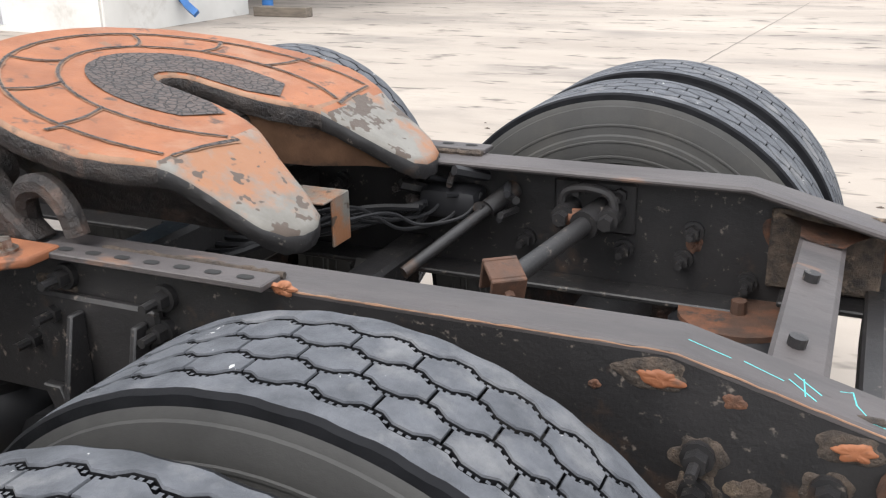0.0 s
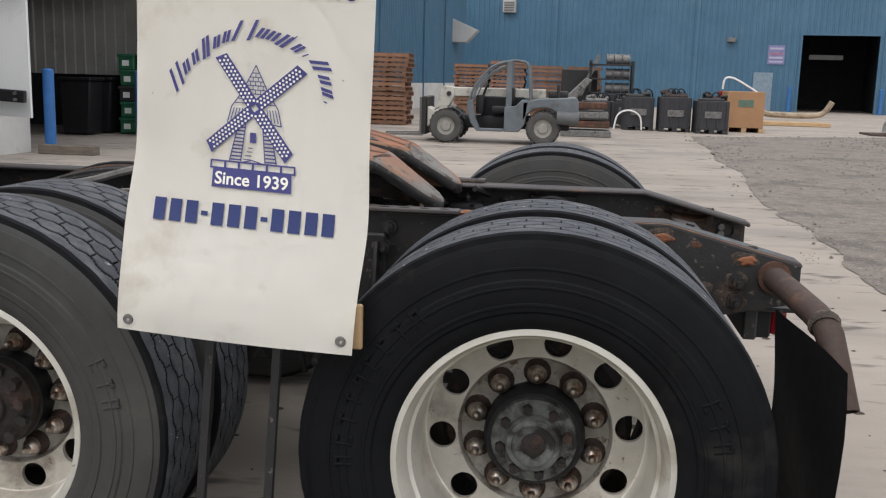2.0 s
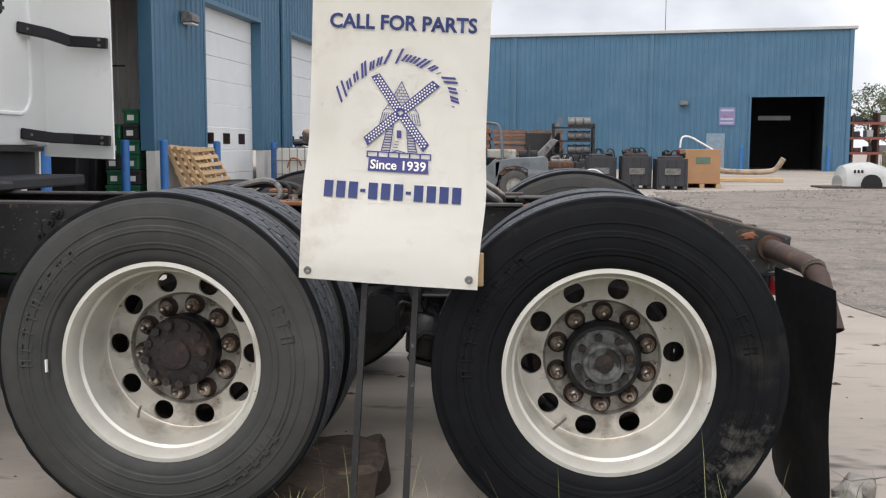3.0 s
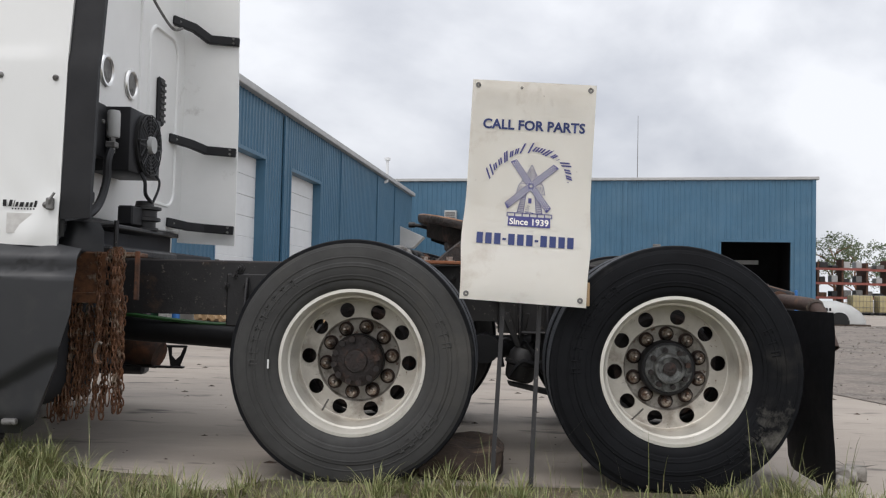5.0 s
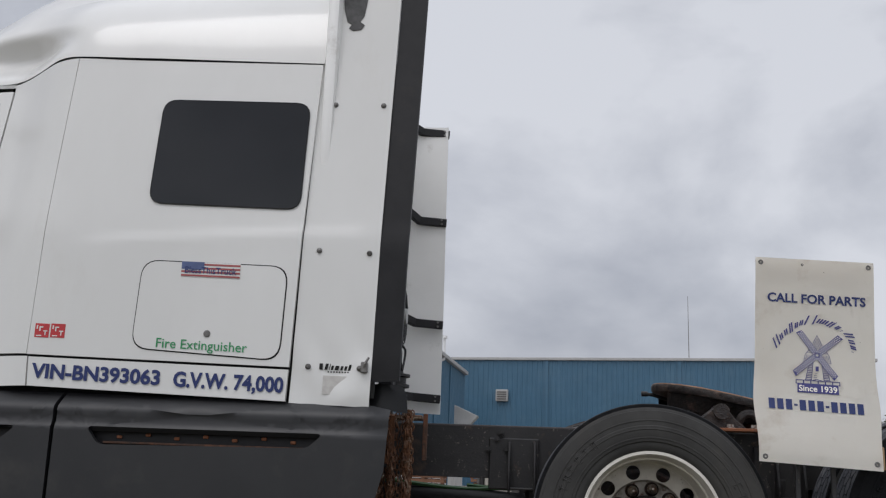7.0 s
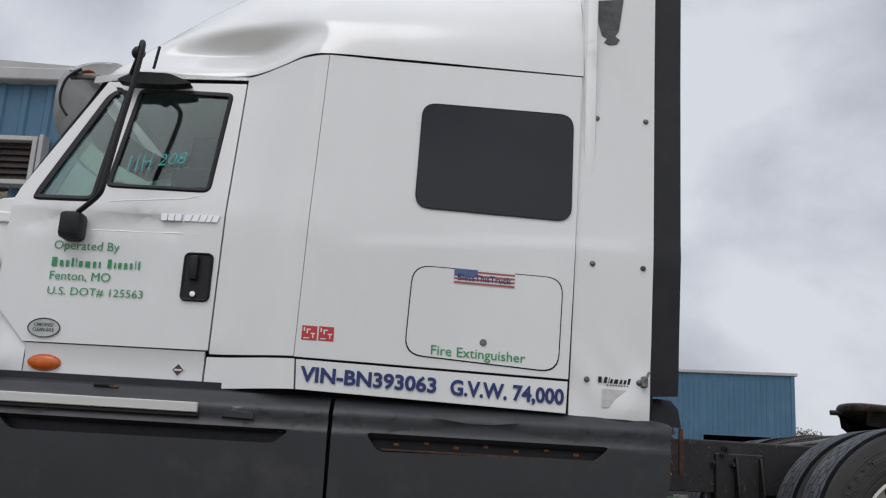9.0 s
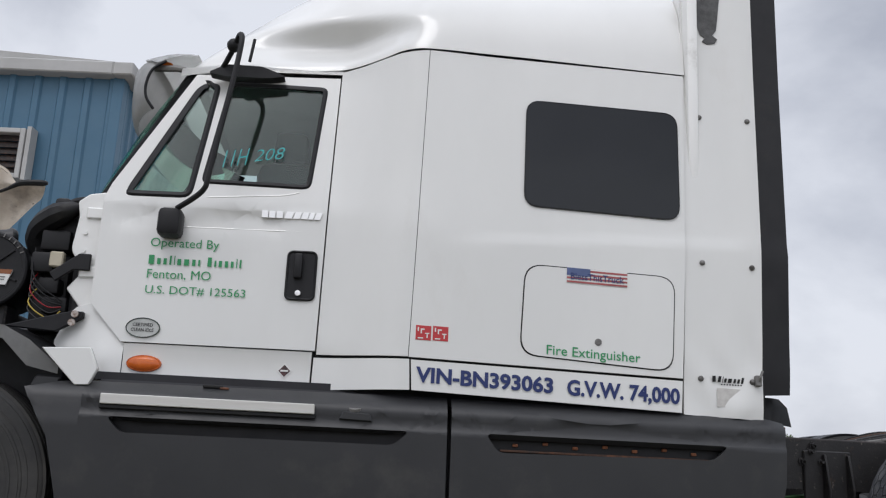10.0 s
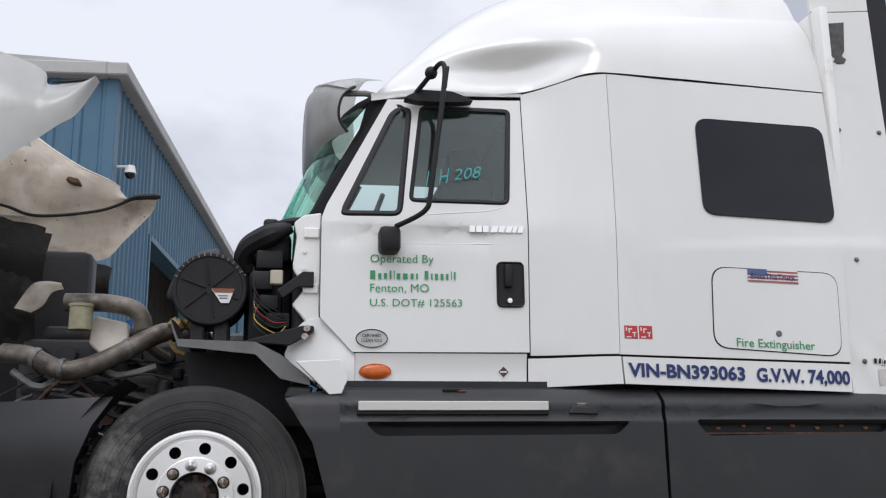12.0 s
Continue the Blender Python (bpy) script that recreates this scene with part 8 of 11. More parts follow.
        part("clamp_leg", bm, IRON, rb)
    bm = bmesh.new()
    cyl(bm, (-0.055, 1.575, 0.822), (0.062, 1.575, 0.822), 0.020, seg=12)
    part("cross_pin", bm, RUSTY, rb, "scraped rusty cross pin")
    bm = bmesh.new()
    turn = Matrix.Translation((-0.065, 1.255, 0.785)) @ Matrix.Rotation(radians(38), 4, "Z") @ Matrix.Rotation(radians(20), 4, "X")
    box(bm, -0.034, 0.034, -0.036, -0.026, -0.034, 0.034, 0.002, m=turn)
    box(bm, -0.034, 0.034, 0.026, 0.036, -0.034, 0.034, 0.002, m=turn)
    box(bm, -0.034, 0.034, -0.026, 0.026, 0.024, 0.034, 0.002, m=turn)
    cyl(bm, turn @ Vector((0, -0.050, 0)), turn @ Vector((0, 0.050, 0)), 0.012, seg=8)
    part("rod_clamp", bm, RUSTY, truck, "rusty rod clamp")
    bm = bmesh.new()
    box(bm, -0.38, -0.24, 1.55, 1.64, 0.79, 0.86, 0.02, 2)
    part("valve_block", bm, BLACK, truck)
    vr = random.Random(4)
    for k in range(16):
        bm = bmesh.new()
        x, z = -0.42 + 0.26 * vr.random(), 0.80 + 0.09 * vr.random()
        cyl(bm, (x, 1.60, z), (x + vr.uniform(-0.05, 0.05), 1.51 + 0.05 * vr.random(), z + vr.uniform(-0.03, 0.03)), vr.uniform(0.006, 0.014), seg=6)
        part("valve_fitting", bm, (IRON, BLACK, GREASE)[k % 3], truck)
    for k in range(5):
        bm = bmesh.new()
        x, z = -0.40 + 0.04 * k, 0.835 + 0.02 * vr.random()
        tube(bm, smooth_path([(x, 1.59, z), (x - 0.02, 1.53, z - 0.035 - 0.02 * vr.random()), (x - 0.10, 1.48 - 0.05 * vr.random(), z - 0.05), (x - 0.17, 1.42, z - 0.015), (x - 0.30, 1.36 - 0.04 * k, z - 0.03)], 6), 0.0042, 6)
        part("air_line", bm, BLACK, truck)
    bm = bmesh.new()
    tube(bm, smooth_path([(-0.055, 1.585, 0.835), (-0.045, 1.585, 0.875), (0.0, 1.58, 0.888), (0.050, 1.585, 0.875), (0.062, 1.585, 0.835)], 4), 0.010, 8)
    part("rod_strap", bm, IRON, truck)
    for k in range(5):
        bm = bmesh.new()
        tube(bm, smooth_path([(-0.35, 1.58 - 0.02 * k, 0.83), (-0.5, 1.45, 0.78 + 0.01 * k), (-0.62, 1.3 - 0.04 * k, 0.80), (-0.85, 1.25, 0.83 - 0.02 * k)], 5), 0.008, 6)
        part("air_line", bm, BLACK, truck)
    # axle housings, differentials, driveshaft
    for x in (AX["rear"], AX["mid"]):
        bm = bmesh.new()
        cyl(bm, (x, 0.5, HUBZ), (x, 1.94, HUBZ), 0.085, seg=14)
        bmesh.ops.create_uvsphere(bm, u_segments=16, v_segments=10, radius=0.23, matrix=Matrix.Translation((x - 0.03, MID, HUBZ)) @ Matrix.Diagonal((1, 0.8, 1, 1)))
        cyl(bm, (x - 0.32, MID, HUBZ + 0.05), (x, MID, HUBZ), 0.10, 0.17, seg=14)
        part("drive_axle", bm, IRON, truck, "black drive axle housing")
        for y in (0.88, 1.56):
            bm = bmesh.new()
            prof = [(0.02, 0.65), (0.12, 0.65), (0.14, 0.635), (0.13, 0.61), (0.15, 0.58), (0.15, 0.52), (0.12, 0.47), (0.10, 0.43), (0.02, 0.43)]
            seg = 20
            rings = [[bm.verts.new((x + 0.33 + r * math.cos(k / seg * 6.2832), y + r * math.sin(k / seg * 6.2832), z)) for k in range(seg)] for r, z in prof]
            for q, w in zip(rings, rings[1:]):
                for k in range(seg):
                    bm.faces.new((q[k], q[(k + 1) % seg], w[(k + 1) % seg], w[k]))
            part("air_spring", bm, BLACK, truck, "black rubber air spring")
            bm = bmesh.new()
            cyl(bm, (x + 0.33, y, 0.65), (x + 0.33, y, 0.662), 0.120, seg=24)
            cyl(bm, (x + 0.33, y, 0.662), (x + 0.33, y, 0.69), 0.016, seg=8)
            part("spring_plate", bm, RUSTY, truck, "rusty air-spring plate")
            bm = bmesh.new()
            box(bm, x - 0.45, x + 0.36, y - 0.05, y + 0.05, 0.40, 0.45, 0.012)
            box(bm, x - 0.55, x - 0.40, y - 0.05, y + 0.05, 0.42, 0.68, 0.02)
            part("trailing_arm", bm, IRON, truck)
    bm = bmesh.new()
    cyl(bm, (-4.6, MID, 0.66), (-1.66, MID, 0.50), 0.065, seg=16)
    cyl(bm, (-1.72, MID, 0.505), (-1.60, MID, 0.50), 0.10, seg=12)
    part("driveshaft", bm, BLACK, truck, "black driveshaft tube")
    bm = bmesh.new()
    cyl(bm, (-1.10, MID, 0.49), (-0.32, MID, 0.53), 0.06, seg=14)
    part("driveshaft", bm, BLACK, truck)
    bm = bmesh.new()
    tube(bm, smooth_path([(-2.2, 1.3, 0.61), (-1.95, 1.25, 0.60), (-1.75, 1.3, 0.65)], 6), 0.011, 6)
    tube(bm, smooth_path([(-2.75, 1.15, 0.64), (-2.2, 1.2, 0.59), (-1.8, 1.2, 0.63)], 6), 0.012, 6)
    part("green_air_line", bm, surf("green_hose", (0.03, 0.12, 0.03), rough=(0.4, 0.5)), truck)
    # hanger pieces between the axles and outside the rail
    for x in (-0.62, -1.96):
        bm = bmesh.new()
        box(bm, x - 0.10, x + 0.16, 0.765, 0.785, 0.60, 0.86, 0.006)
        hanger = part("spring_hanger", bm, IRON, truck)
        for dx in (0.0, 0.13):
            bm = bmesh.new()
            prism(bm, [(0.764, 0.84), (0.764, 0.58), (0.70, 0.58), (0.69, 0.66), (0.735, 0.84)], "x", x + dx, x + dx + 0.012, 0.003)
            part("rib", bm, IRON, hanger)
        bm = bmesh.new()
        box(bm, x + 0.012, x + 0.13, 0.69, 0.764, 0.60, 0.612, 0.004)
        part("shelf", bm, IRON, hanger)
        if x < -1.0:
            continue
        bm = bmesh.new()
        prism(bm, [(x - 0.085, 0.70), (x - 0.045, 0.70), (x + 0.018, 0.535), (x - 0.012, 0.535)], "y", 0.74, 0.76, 0.003)
        part("arm", bm, IRON, hanger)
        bm = bmesh.new()
        prism(bm, [(x + 0.055, 0.70), (x + 0.02, 0.70), (x - 0.008, 0.535), (x + 0.018, 0.535)], "y", 0.762, 0.782, 0.003)
        part("arm", bm, IRON, hanger)
    bm = bmesh.new()
    lathe(bm, [(0.0002, 0.0), (0.05, 0.003), (0.068, 0.018), (0.074, 0.05), (0.076, 0.082), (0.086, 0.086), (0.086, 0.100), (0.076, 0.104), (0.072, 0.14), (0.055, 0.165), (0.03, 0.172), (0.028, 0.20), (0.0002, 0.20)], (0, 0, 0), 20)
    bmesh.ops.transform(bm, matrix=Matrix.Translation((-0.615, 0.78, 0.365)) @ Matrix.Rotation(radians(12), 4, "Y") @ Matrix.Rotation(radians(90), 4, "X"), verts=bm.verts)
    bc = part("brake_chamber", bm, IRON, truck, "black brake chamber")
    bm = bmesh.new()
    prism(bm, [(-0.67, 0.372), (-0.66, 0.350), (-0.46, 0.305), (-0.44, 0.33)], "y", 0.74, 0.80, 0.004)
    part("bracket", bm, IRON, bc)
    for path in ([(-0.655, 0.74, 0.565), (-0.69, 0.73, 0.57), (-0.70, 0.73, 0.50), (-0.69, 0.74, 0.44)], [(-0.66, 0.70, 0.40), (-0.60, 0.69, 0.47), (-0.53, 0.69, 0.46), (-0.46, 0.70, 0.50)], [(-0.58, 0.73, 0.56), (-0.54, 0.72, 0.50), (-0.50, 0.72, 0.42), (-0.44, 0.72, 0.40)]):
        bm = bmesh.new()
        tube(bm, smooth_path(path, 5), 0.009, 6)
        part("air_line", bm, BLACK, bc)
    bm = bmesh.new()
    bmesh.ops.create_uvsphere(bm, u_segments=14, v_segments=8, radius=0.075, matrix=Matrix.Translation((-0.78, 0.95, 0.52)))
    cyl(bm, (-0.78, 0.80, 0.52), (-0.78, 1.0, 0.52), 0.072, seg=16)
    part("brake_chamber", bm, BLACK, truck)
    # low brown exhaust duct and its bracket
    bm = bmesh.new()
    tube(bm, smooth_path([(-3.2, 1.5, 0.50), (-2.90, 1.5, 0.475), (-2.75, 1.48, 0.435), (-2.63, 1.46, 0.395)], 5), [0.10] * 11 + [0.098, 0.094, 0.088, 0.082, 0.078], 14)
    part("exhaust_pipe", bm, RUSTY, truck, "rust-brown exhaust outlet")
    bm = bmesh.new()
    box(bm, -3.05, -2.475, 1.40, 1.44, 0.330, 0.342, 0.003)
    prism(bm, [(-2.575, 0.455), (-2.550, 0.455), (-2.548, 0.40), (-2.525, 0.375), (-2.495, 0.342), (-2.555, 0.342)], "y", 1.43, 1.437)
    prism(bm, [(-2.500, 0.342), (-2.528, 0.375), (-2.500, 0.40), (-2.482, 0.445), (-2.465, 0.445), (-2.468, 0.425)], "y", 1.43, 1.437)
    box(bm, -2.58, -2.463, 1.425, 1.445, 0.445, 0.458, 0.003)
    part("exhaust_bracket", bm, IRON, truck)
    for x, z0, z1 in ((-3.4, 0.70, 0.86), (-1.9, 0.70, 0.86), (-0.72, 0.70, 0.86), (-0.42, 0.655, 0.72)):
        bm = bmesh.new()
        box(bm, x - 0.04, x + 0.04, 0.80, 1.64, z0, z1, 0.01)
        part("crossmember", bm, IRON, truck)


running_gear()


# ---- rear end ----
def rear_end():
    # mudflap hangers: bent pipes with a flap each
    for s in (1, -1):
        o = lambda y: MID + (y - MID) * s
        bm = bmesh.new()
        elbow = [Vector((0.628, o(0.80), 0.787)), Vector((0.640, o(0.62), 0.782)), Vector((0.655, o(0.42), 0.771)), Vector((0.660, o(0.36), 0.762)), Vector((0.668, o(0.335), 0.742)), Vector((0.680, o(0.295), 0.67)), Vector((0.693, o(0.25), 0.588))]
        tube(bm, elbow, 0.033, 16, caps=False)
        tube(bm, elbow[::-1], 0.028, 16, caps=False)
        tube(bm, [elbow[-1], elbow[-1] + (elbow[-1] - elbow[-2]).normalized() * 0.001], [0.033, 0.028], 16, caps=False)
        hg = part("flap_hanger", bm, PIPERUST, truck, "rust-brown bent pipe hanger")
        bm = bmesh.new()
        cyl(bm, (0.628, o(0.787), 0.787), (0.630, o(0.772), 0.787), 0.046, seg=16)
        part("hanger_flange", bm, RUSTY, hg)
        bm = bmesh.new()
        tube(bm, [elbow[3] + Vector((0, 0.012 * s, 0.002)), elbow[3], elbow[3] - Vector((0, 0.014 * s, 0.006))], [0.0335, 0.0385, 0.0335], 16, caps=False)
        part("weld_collar", bm, CRUST, hg)
        bm = bmesh.new()
        g = []
        for i in range(13):
            q = i / 12
            y = 0.02 + 0.56 * q
            foot = 0.035 + 0.05 * (max(0.0, q - 0.85) / 0.15) ** 2
            g.append([bm.verts.new((0.622 - 0.020 * q + 0.006 * math.sin(k * 0.9 + i * 0.4) + 0.006 * k / 10, o(y), 0.745 + (foot - 0.745) * k / 10)) for k in range(11)])
        fs = [bm.faces.new((g[i][k], g[i + 1][k], g[i + 1][k + 1], g[i][k + 1])) for i in range(12) for k in range(10)]
        bmesh.ops.solidify(bm, geom=fs, thickness=0.010)
        part("mudflap", bm, BLACK, truck, "black rubber mudflap")
    # tail lamps under the frame end
    for y in (0.90, 1.52):
        bm = bmesh.new()
        box(bm, 0.645, 0.690, y - 0.055, y + 0.055, 0.605, 0.695, 0.012, 2)
        tl = part("tail_lamp", bm, REDLENS, truck, "red tail lamp")
        bm = bmesh.new()
        box(bm, 0.602, 0.645, y - 0.062, y + 0.062, 0.598, 0.702, 0.006)
        part("lamp_housing", bm, BLACK, tl)
    bm = bmesh.new()
    box(bm, 0.56, 0.60, 0.80, 1.64, 0.60, 0.72, 0.006)
    part("lamp_bar", bm, IRON, truck)
    for z in (0.80, 0.775):
        bm = bmesh.new()
        cyl(bm, (0.615, 1.64, z), (0.615, 1.63, z), 0.012, seg=10)
        part("frame_hole", bm, GREYMETAL, truck)


rear_end()

# ---- engine bay and tilted hood ----


LINER = surf("dusty_felt_liner", (0.046, 0.043, 0.040), (0.024, 0.023, 0.022), 4, (0.7, 0.9), bump=0.4, bscale=35, stain=(0.11, 0.098, 0.085), stain_scale=3.5,
             stain_at=(0.55, 0.78))


def engine_bay():
    # inner wheel-house panel over the front tyre
    bm = bmesh.new()
    pts = [(-6.42, 1.30), (-6.38, 1.20), (-6.02, 1.19), (-5.90, 1.13), (-5.76, 1.02), (-5.68, 0.98)]
    loft(bm, [(x, 0.04, z) for x, z in pts], [(x, 0.50, z + 0.015) for x, z in pts], 4, (0, 0, 0.01), 0.012)
    part("splash_panel", bm, SKIRT, truck, "dark grey inner splash panel")
    bm = bmesh.new()
    loft(bm, [(x, 0.035, z + 0.004) for x, z in pts[:5]], [(x, 0.036, z - dz) for (x, z), dz in zip(pts[:5], (0.02, 0.03, 0.055, 0.110, 0.03))], 2, (0, 0, 0), 0.008)
    part("splash_lip", bm, surf("grey_primer", (0.34, 0.34, 0.335), (0.26, 0.26, 0.255), 7, (0.4, 0.6), bump=0.06, stain=(0.12, 0.11, 0.10), stain_scale=6, stain_at=(0.6, 0.75)), truck, "grey painted splash lip")
    bm = bmesh.new()
    prism(bm, [(-6.38, 1.19), (-6.02, 1.18), (-5.76, 1.0), (-5.70, 0.80), (-6.30, 0.86), (-6.36, 1.0)], "y", 0.46, 0.50)
    part("wheel_house", bm, BLACK, truck)
    bm = bmesh.new()
    prism(bm, [(-5.88, 0.93), (-5.76, 0.93), (-5.74, 0.985), (-5.86, 0.985)], "y", 0.05, 0.2, 0.01)
    part("mount_block", bm, SKIRT, truck)
    bm = bmesh.new()
    prism(bm, [(-5.83, 1.10), (-5.67, 0.943), (-5.61, 0.947), (-5.58, 1.02), (-5.62, 1.11)], "y", -0.004, 0.03, 0.003)
    part("cab_corner", bm, WHITE, truck, "white lower corner of the cab")
    # diagonal brace
    bm = bmesh.new()
    prism(bm, [(-6.10, 1.215), (-5.80, 1.30), (-5.74, 1.30), (-5.74, 1.27), (-5.86, 1.20)], "y", 0.22, 0.25, 0.004)
    br = part("brace", bm, BLACK, truck)
    for x, z in ((-5.775, 1.285), (-5.785, 1.245)):
        bm = bmesh.new()
        cyl(bm, (x, 0.22, z), (x, 0.205, z), 0.017, seg=10)
        part("brace_bolt", bm, NUT, br)
    # air filter canister
    cx, cz = -6.27, 1.505
    f = new("air_filter")
    f.parent, f.location = truck, Vector((cx, 0.5, cz)) - truck.location
    f["label"] = "large black round air filter canister"
    bm = bmesh.new()
    lathe(bm, [(0.0002, 0.375), (0.165, 0.372), (0.168, 0.366), (0.182, 0.366), (0.190, 0.372), (0.192, 0.40), (0.182, 0.41), (0.182, 0.70), (0.17, 0.73), (0.0002, 0.73)], (cx, 0, cz), 40)
    part("canister", bm, BLACK, f)
    for k in range(6):
        bm = bmesh.new()
        a = k * math.pi / 3 + 0.35
        box(bm, 0.02, 0.155, 0.364, 0.374, -0.005, 0.005, 0.002, m=Matrix.Translation((cx, 0, cz)) @ Matrix.Rotation(a, 4, "Y"))
        part("rib", bm, BLACK, f)
    bm = bmesh.new()
    for k in range(14):
        a = radians(30 + 10 * k)
        box(bm, 0.170, 0.188, 0.362, 0.372, -0.003, 0.003, 0, m=Matrix.Translation((cx, 0, cz)) @ Matrix.Rotation(-a, 4, "Y"))
    part("rim_ticks", bm, GREYMETAL, f)
    bm = bmesh.new()
    prism(bm, [(cx + 0.01, cz - 0.002), (cx + 0.125, cz - 0.002), (cx + 0.10, cz - 0.075), (cx + 0.06, cz - 0.075)], "y", 0.3605, 0.371)
    lb = part("warning_label", bm, PALEINK, f, "white warning label with an orange band")
    bm = bmesh.new()
    prism(bm, [(cx + 0.01, cz + 0.0), (cx + 0.125, cz + 0.0), (cx + 0.118, cz - 0.022), (cx + 0.028, cz - 0.022)], "y", 0.3595, 0.361)
    part("label_band", bm, FLASH, lb)
    part("label_print", bars([0.05], 0.004, (cx + 0.045, 0.3605, cz - 0.040), (1, 0, 0), (0, 0, 1), 0), SEAM, lb)
    part("label_print", bars([0.04], 0.004, (cx + 0.052, 0.3605, cz - 0.052), (1, 0, 0), (0, 0, 1), 0), SEAM, lb)
    bm = bmesh.new()
    tube(bm, smooth_path([(cx - 0.20, 0.60, cz - 0.03), (cx - 0.15, 0.57, cz + 0.09), (cx - 0.05, 0.56, cz + 0.185), (cx + 0.03, 0.60, cz + 0.20)], 5), [0.035] + [0.048] * 12 + [0.06, 0.055, 0.045], 12)
    part("intake_duct", bm, SKIRT, f)
    bm = bmesh.new()
    box(bm, cx - 0.1, cx - 0.02, 0.42, 0.6, 1.2, cz - 0.16, 0.01)
    box(bm, cx + 0.02, cx + 0.10, 0.42, 0.6, 1.2, cz - 0.16, 0.01)
    part("filter_bracket", bm, IRON, f)
    # wiring and boxes between filter and firewall
    bm = bmesh.new()
    for a in ((-6.06, -5.95, 0.34, 0.5, 1.50, 1.60), (-6.04, -5.90, 0.38, 0.6, 1.62, 1.72), (-6.02, -5.92, 0.36, 0.5, 1.40, 1.48), (-5.98, -5.86, 0.33, 0.5, 1.30, 1.38)):
        box(bm, *a, 0.012, 2)
    part("fuse_box", bm, BLACK, truck)
    bm = bmesh.new()
    box(bm, -5.965, -5.90, 0.315, 0.36, 1.525, 1.60, 0.006)
    part("connector", bm, surf("cream_plastic", (0.52, 0.47, 0.36), rough=(0.5, 0.6)), truck, "cream wiring connector")
    rnd = random.Random(5)
    for k, mm in enumerate((BLACK, BLACK, BLACK, REDLENS, BLACK, surf("yellow_wire", (0.45, 0.33, 0.04), rough=(0.5, 0.6), bump=0.0), BLACK)):
        bm = bmesh.new()
        z0 = 1.62 - 0.03 * k
        tube(bm, smooth_path([(-6.05 + 0.01 * k, 0.36 + 0.01 * k, z0), (-6.04, 0.33, z0 - 0.12), (-5.98 + 0.01 * k, 0.31, z0 - 0.2), (-5.88, 0.32, z0 - 0.26 + 0.02 * k)], 5), 0.0034, 6)
        part("wire", bm, mm, truck)
    bm = bmesh.new()
    prism(bm, [(-5.93, 1.48), (-5.80, 1.58), (-5.745, 1.58), (-5.745, 1.50), (-5.82, 1.50), (-5.90, 1.44)], "y", 0.235, 0.255, 0.004)
    part("hinge_arm", bm, BLACK, truck)
    # engine block, dark, with pipes in front
    bm = bmesh.new()
    box(bm, -7.3, -6.1, 0.85, 1.6, 0.75, 1.30, 0.06, 2)
    for k in range(6):
        cyl(bm, (-7.2 + 0.17 * k, 0.85, 1.2), (-7.2 + 0.17 * k, 0.76, 1.2), 0.05, seg=10)
    box(bm, -7.25, -6.2, 0.74, 0.86, 0.98, 1.10, 0.03, 2)
    box(bm, -7.2, -6.3, 0.95, 1.5, 1.30, 1.38, 0.03, 2)
    part("engine_block", bm, IRON, truck, "dark greasy engine block")
    bm = bmesh.new()
    tube(bm, smooth_path([(-7.30, 0.60, 1.19), (-7.16, 0.55, 1.170), (-7.02, 0.52, 1.105), (-6.92, 0.51, 1.098), (-6.77, 0.51, 1.155), (-6.53, 0.53, 1.287), (-6.44, 0.58, 1.30)], 6), 0.050, 14)
    cp = part("charge_pipe", bm, FOIL, truck, "sooty aluminium charge-air pipe")
    for p, q in (((-7.00, 0.52, 1.102), (-6.975, 0.515, 1.100)), ((-6.68, 0.52, 1.205), (-6.66, 0.52, 1.216)), ((-7.14, 0.545, 1.163), (-7.115, 0.54, 1.153))):
        bm = bmesh.new()
        cyl(bm, p, q, 0.055, seg=16)
        part("hose_clamp", bm, GREYMETAL, cp)
    bm = bmesh.new()
    tube(bm, smooth_path([(-7.02, 0.62, 1.46), (-6.80, 0.60, 1.455), (-6.66, 0.62, 1.42), (-6.62, 0.64, 1.33)], 6), 0.048, 12)
    tube(bm, smooth_path([(-6.64, 0.64, 1.36), (-6.60, 0.66, 1.25), (-6.50, 0.72, 1.18)], 5), 0.03, 8)
    part("coolant_pipe", bm, FOIL, truck, "grey coolant pipe")
    bm = bmesh.new()
    cyl(bm, (-6.93, 0.58, 1.31), (-6.93, 0.58, 1.43), 0.06, seg=16)
    cyl(bm, (-6.93, 0.58, 1.43), (-6.93, 0.58, 1.445), 0.066, seg=16)
    part("reservoir", bm, surf("yellowed_reservoir", (0.36, 0.34, 0.22), (0.20, 0.19, 0.12), 12, (0.5, 0.6)), truck, "yellowed plastic fluid reservoir")
    bm = bmesh.new()
    prism(bm, [(-6.88, 1.40), (-6.70, 1.36), (-6.70, 1.22), (-6.78, 1.14), (-6.90, 1.25)], "y", 0.66, 0.70, 0.01)
    part("heat_shield", bm, HOODIN, truck)
    bm = bmesh.new()
    for k in range(7):
        bmesh.ops.create_icosphere(bm, subdivisions=1, radius=0.016 + 0.012 * (k % 3), matrix=Matrix.Translation((-6.47 + 0.022 * k, 0.50 + 0.015 * (k % 2), 1.34 + 0.012 * math.sin(k * 2.1))))
    tube(bm, [(-6.47, 0.5, 1.25), (-6.44, 0.5, 1.20), (-6.39, 0.5, 1.18)], 0.012, 6)
    part("brass_fittings", bm, surf("dull_brass", (0.34, 0.24, 0.08), (0.16, 0.12, 0.06), 30, (0.4, 0.6), metal=0.5), truck, "tarnished brass fittings")
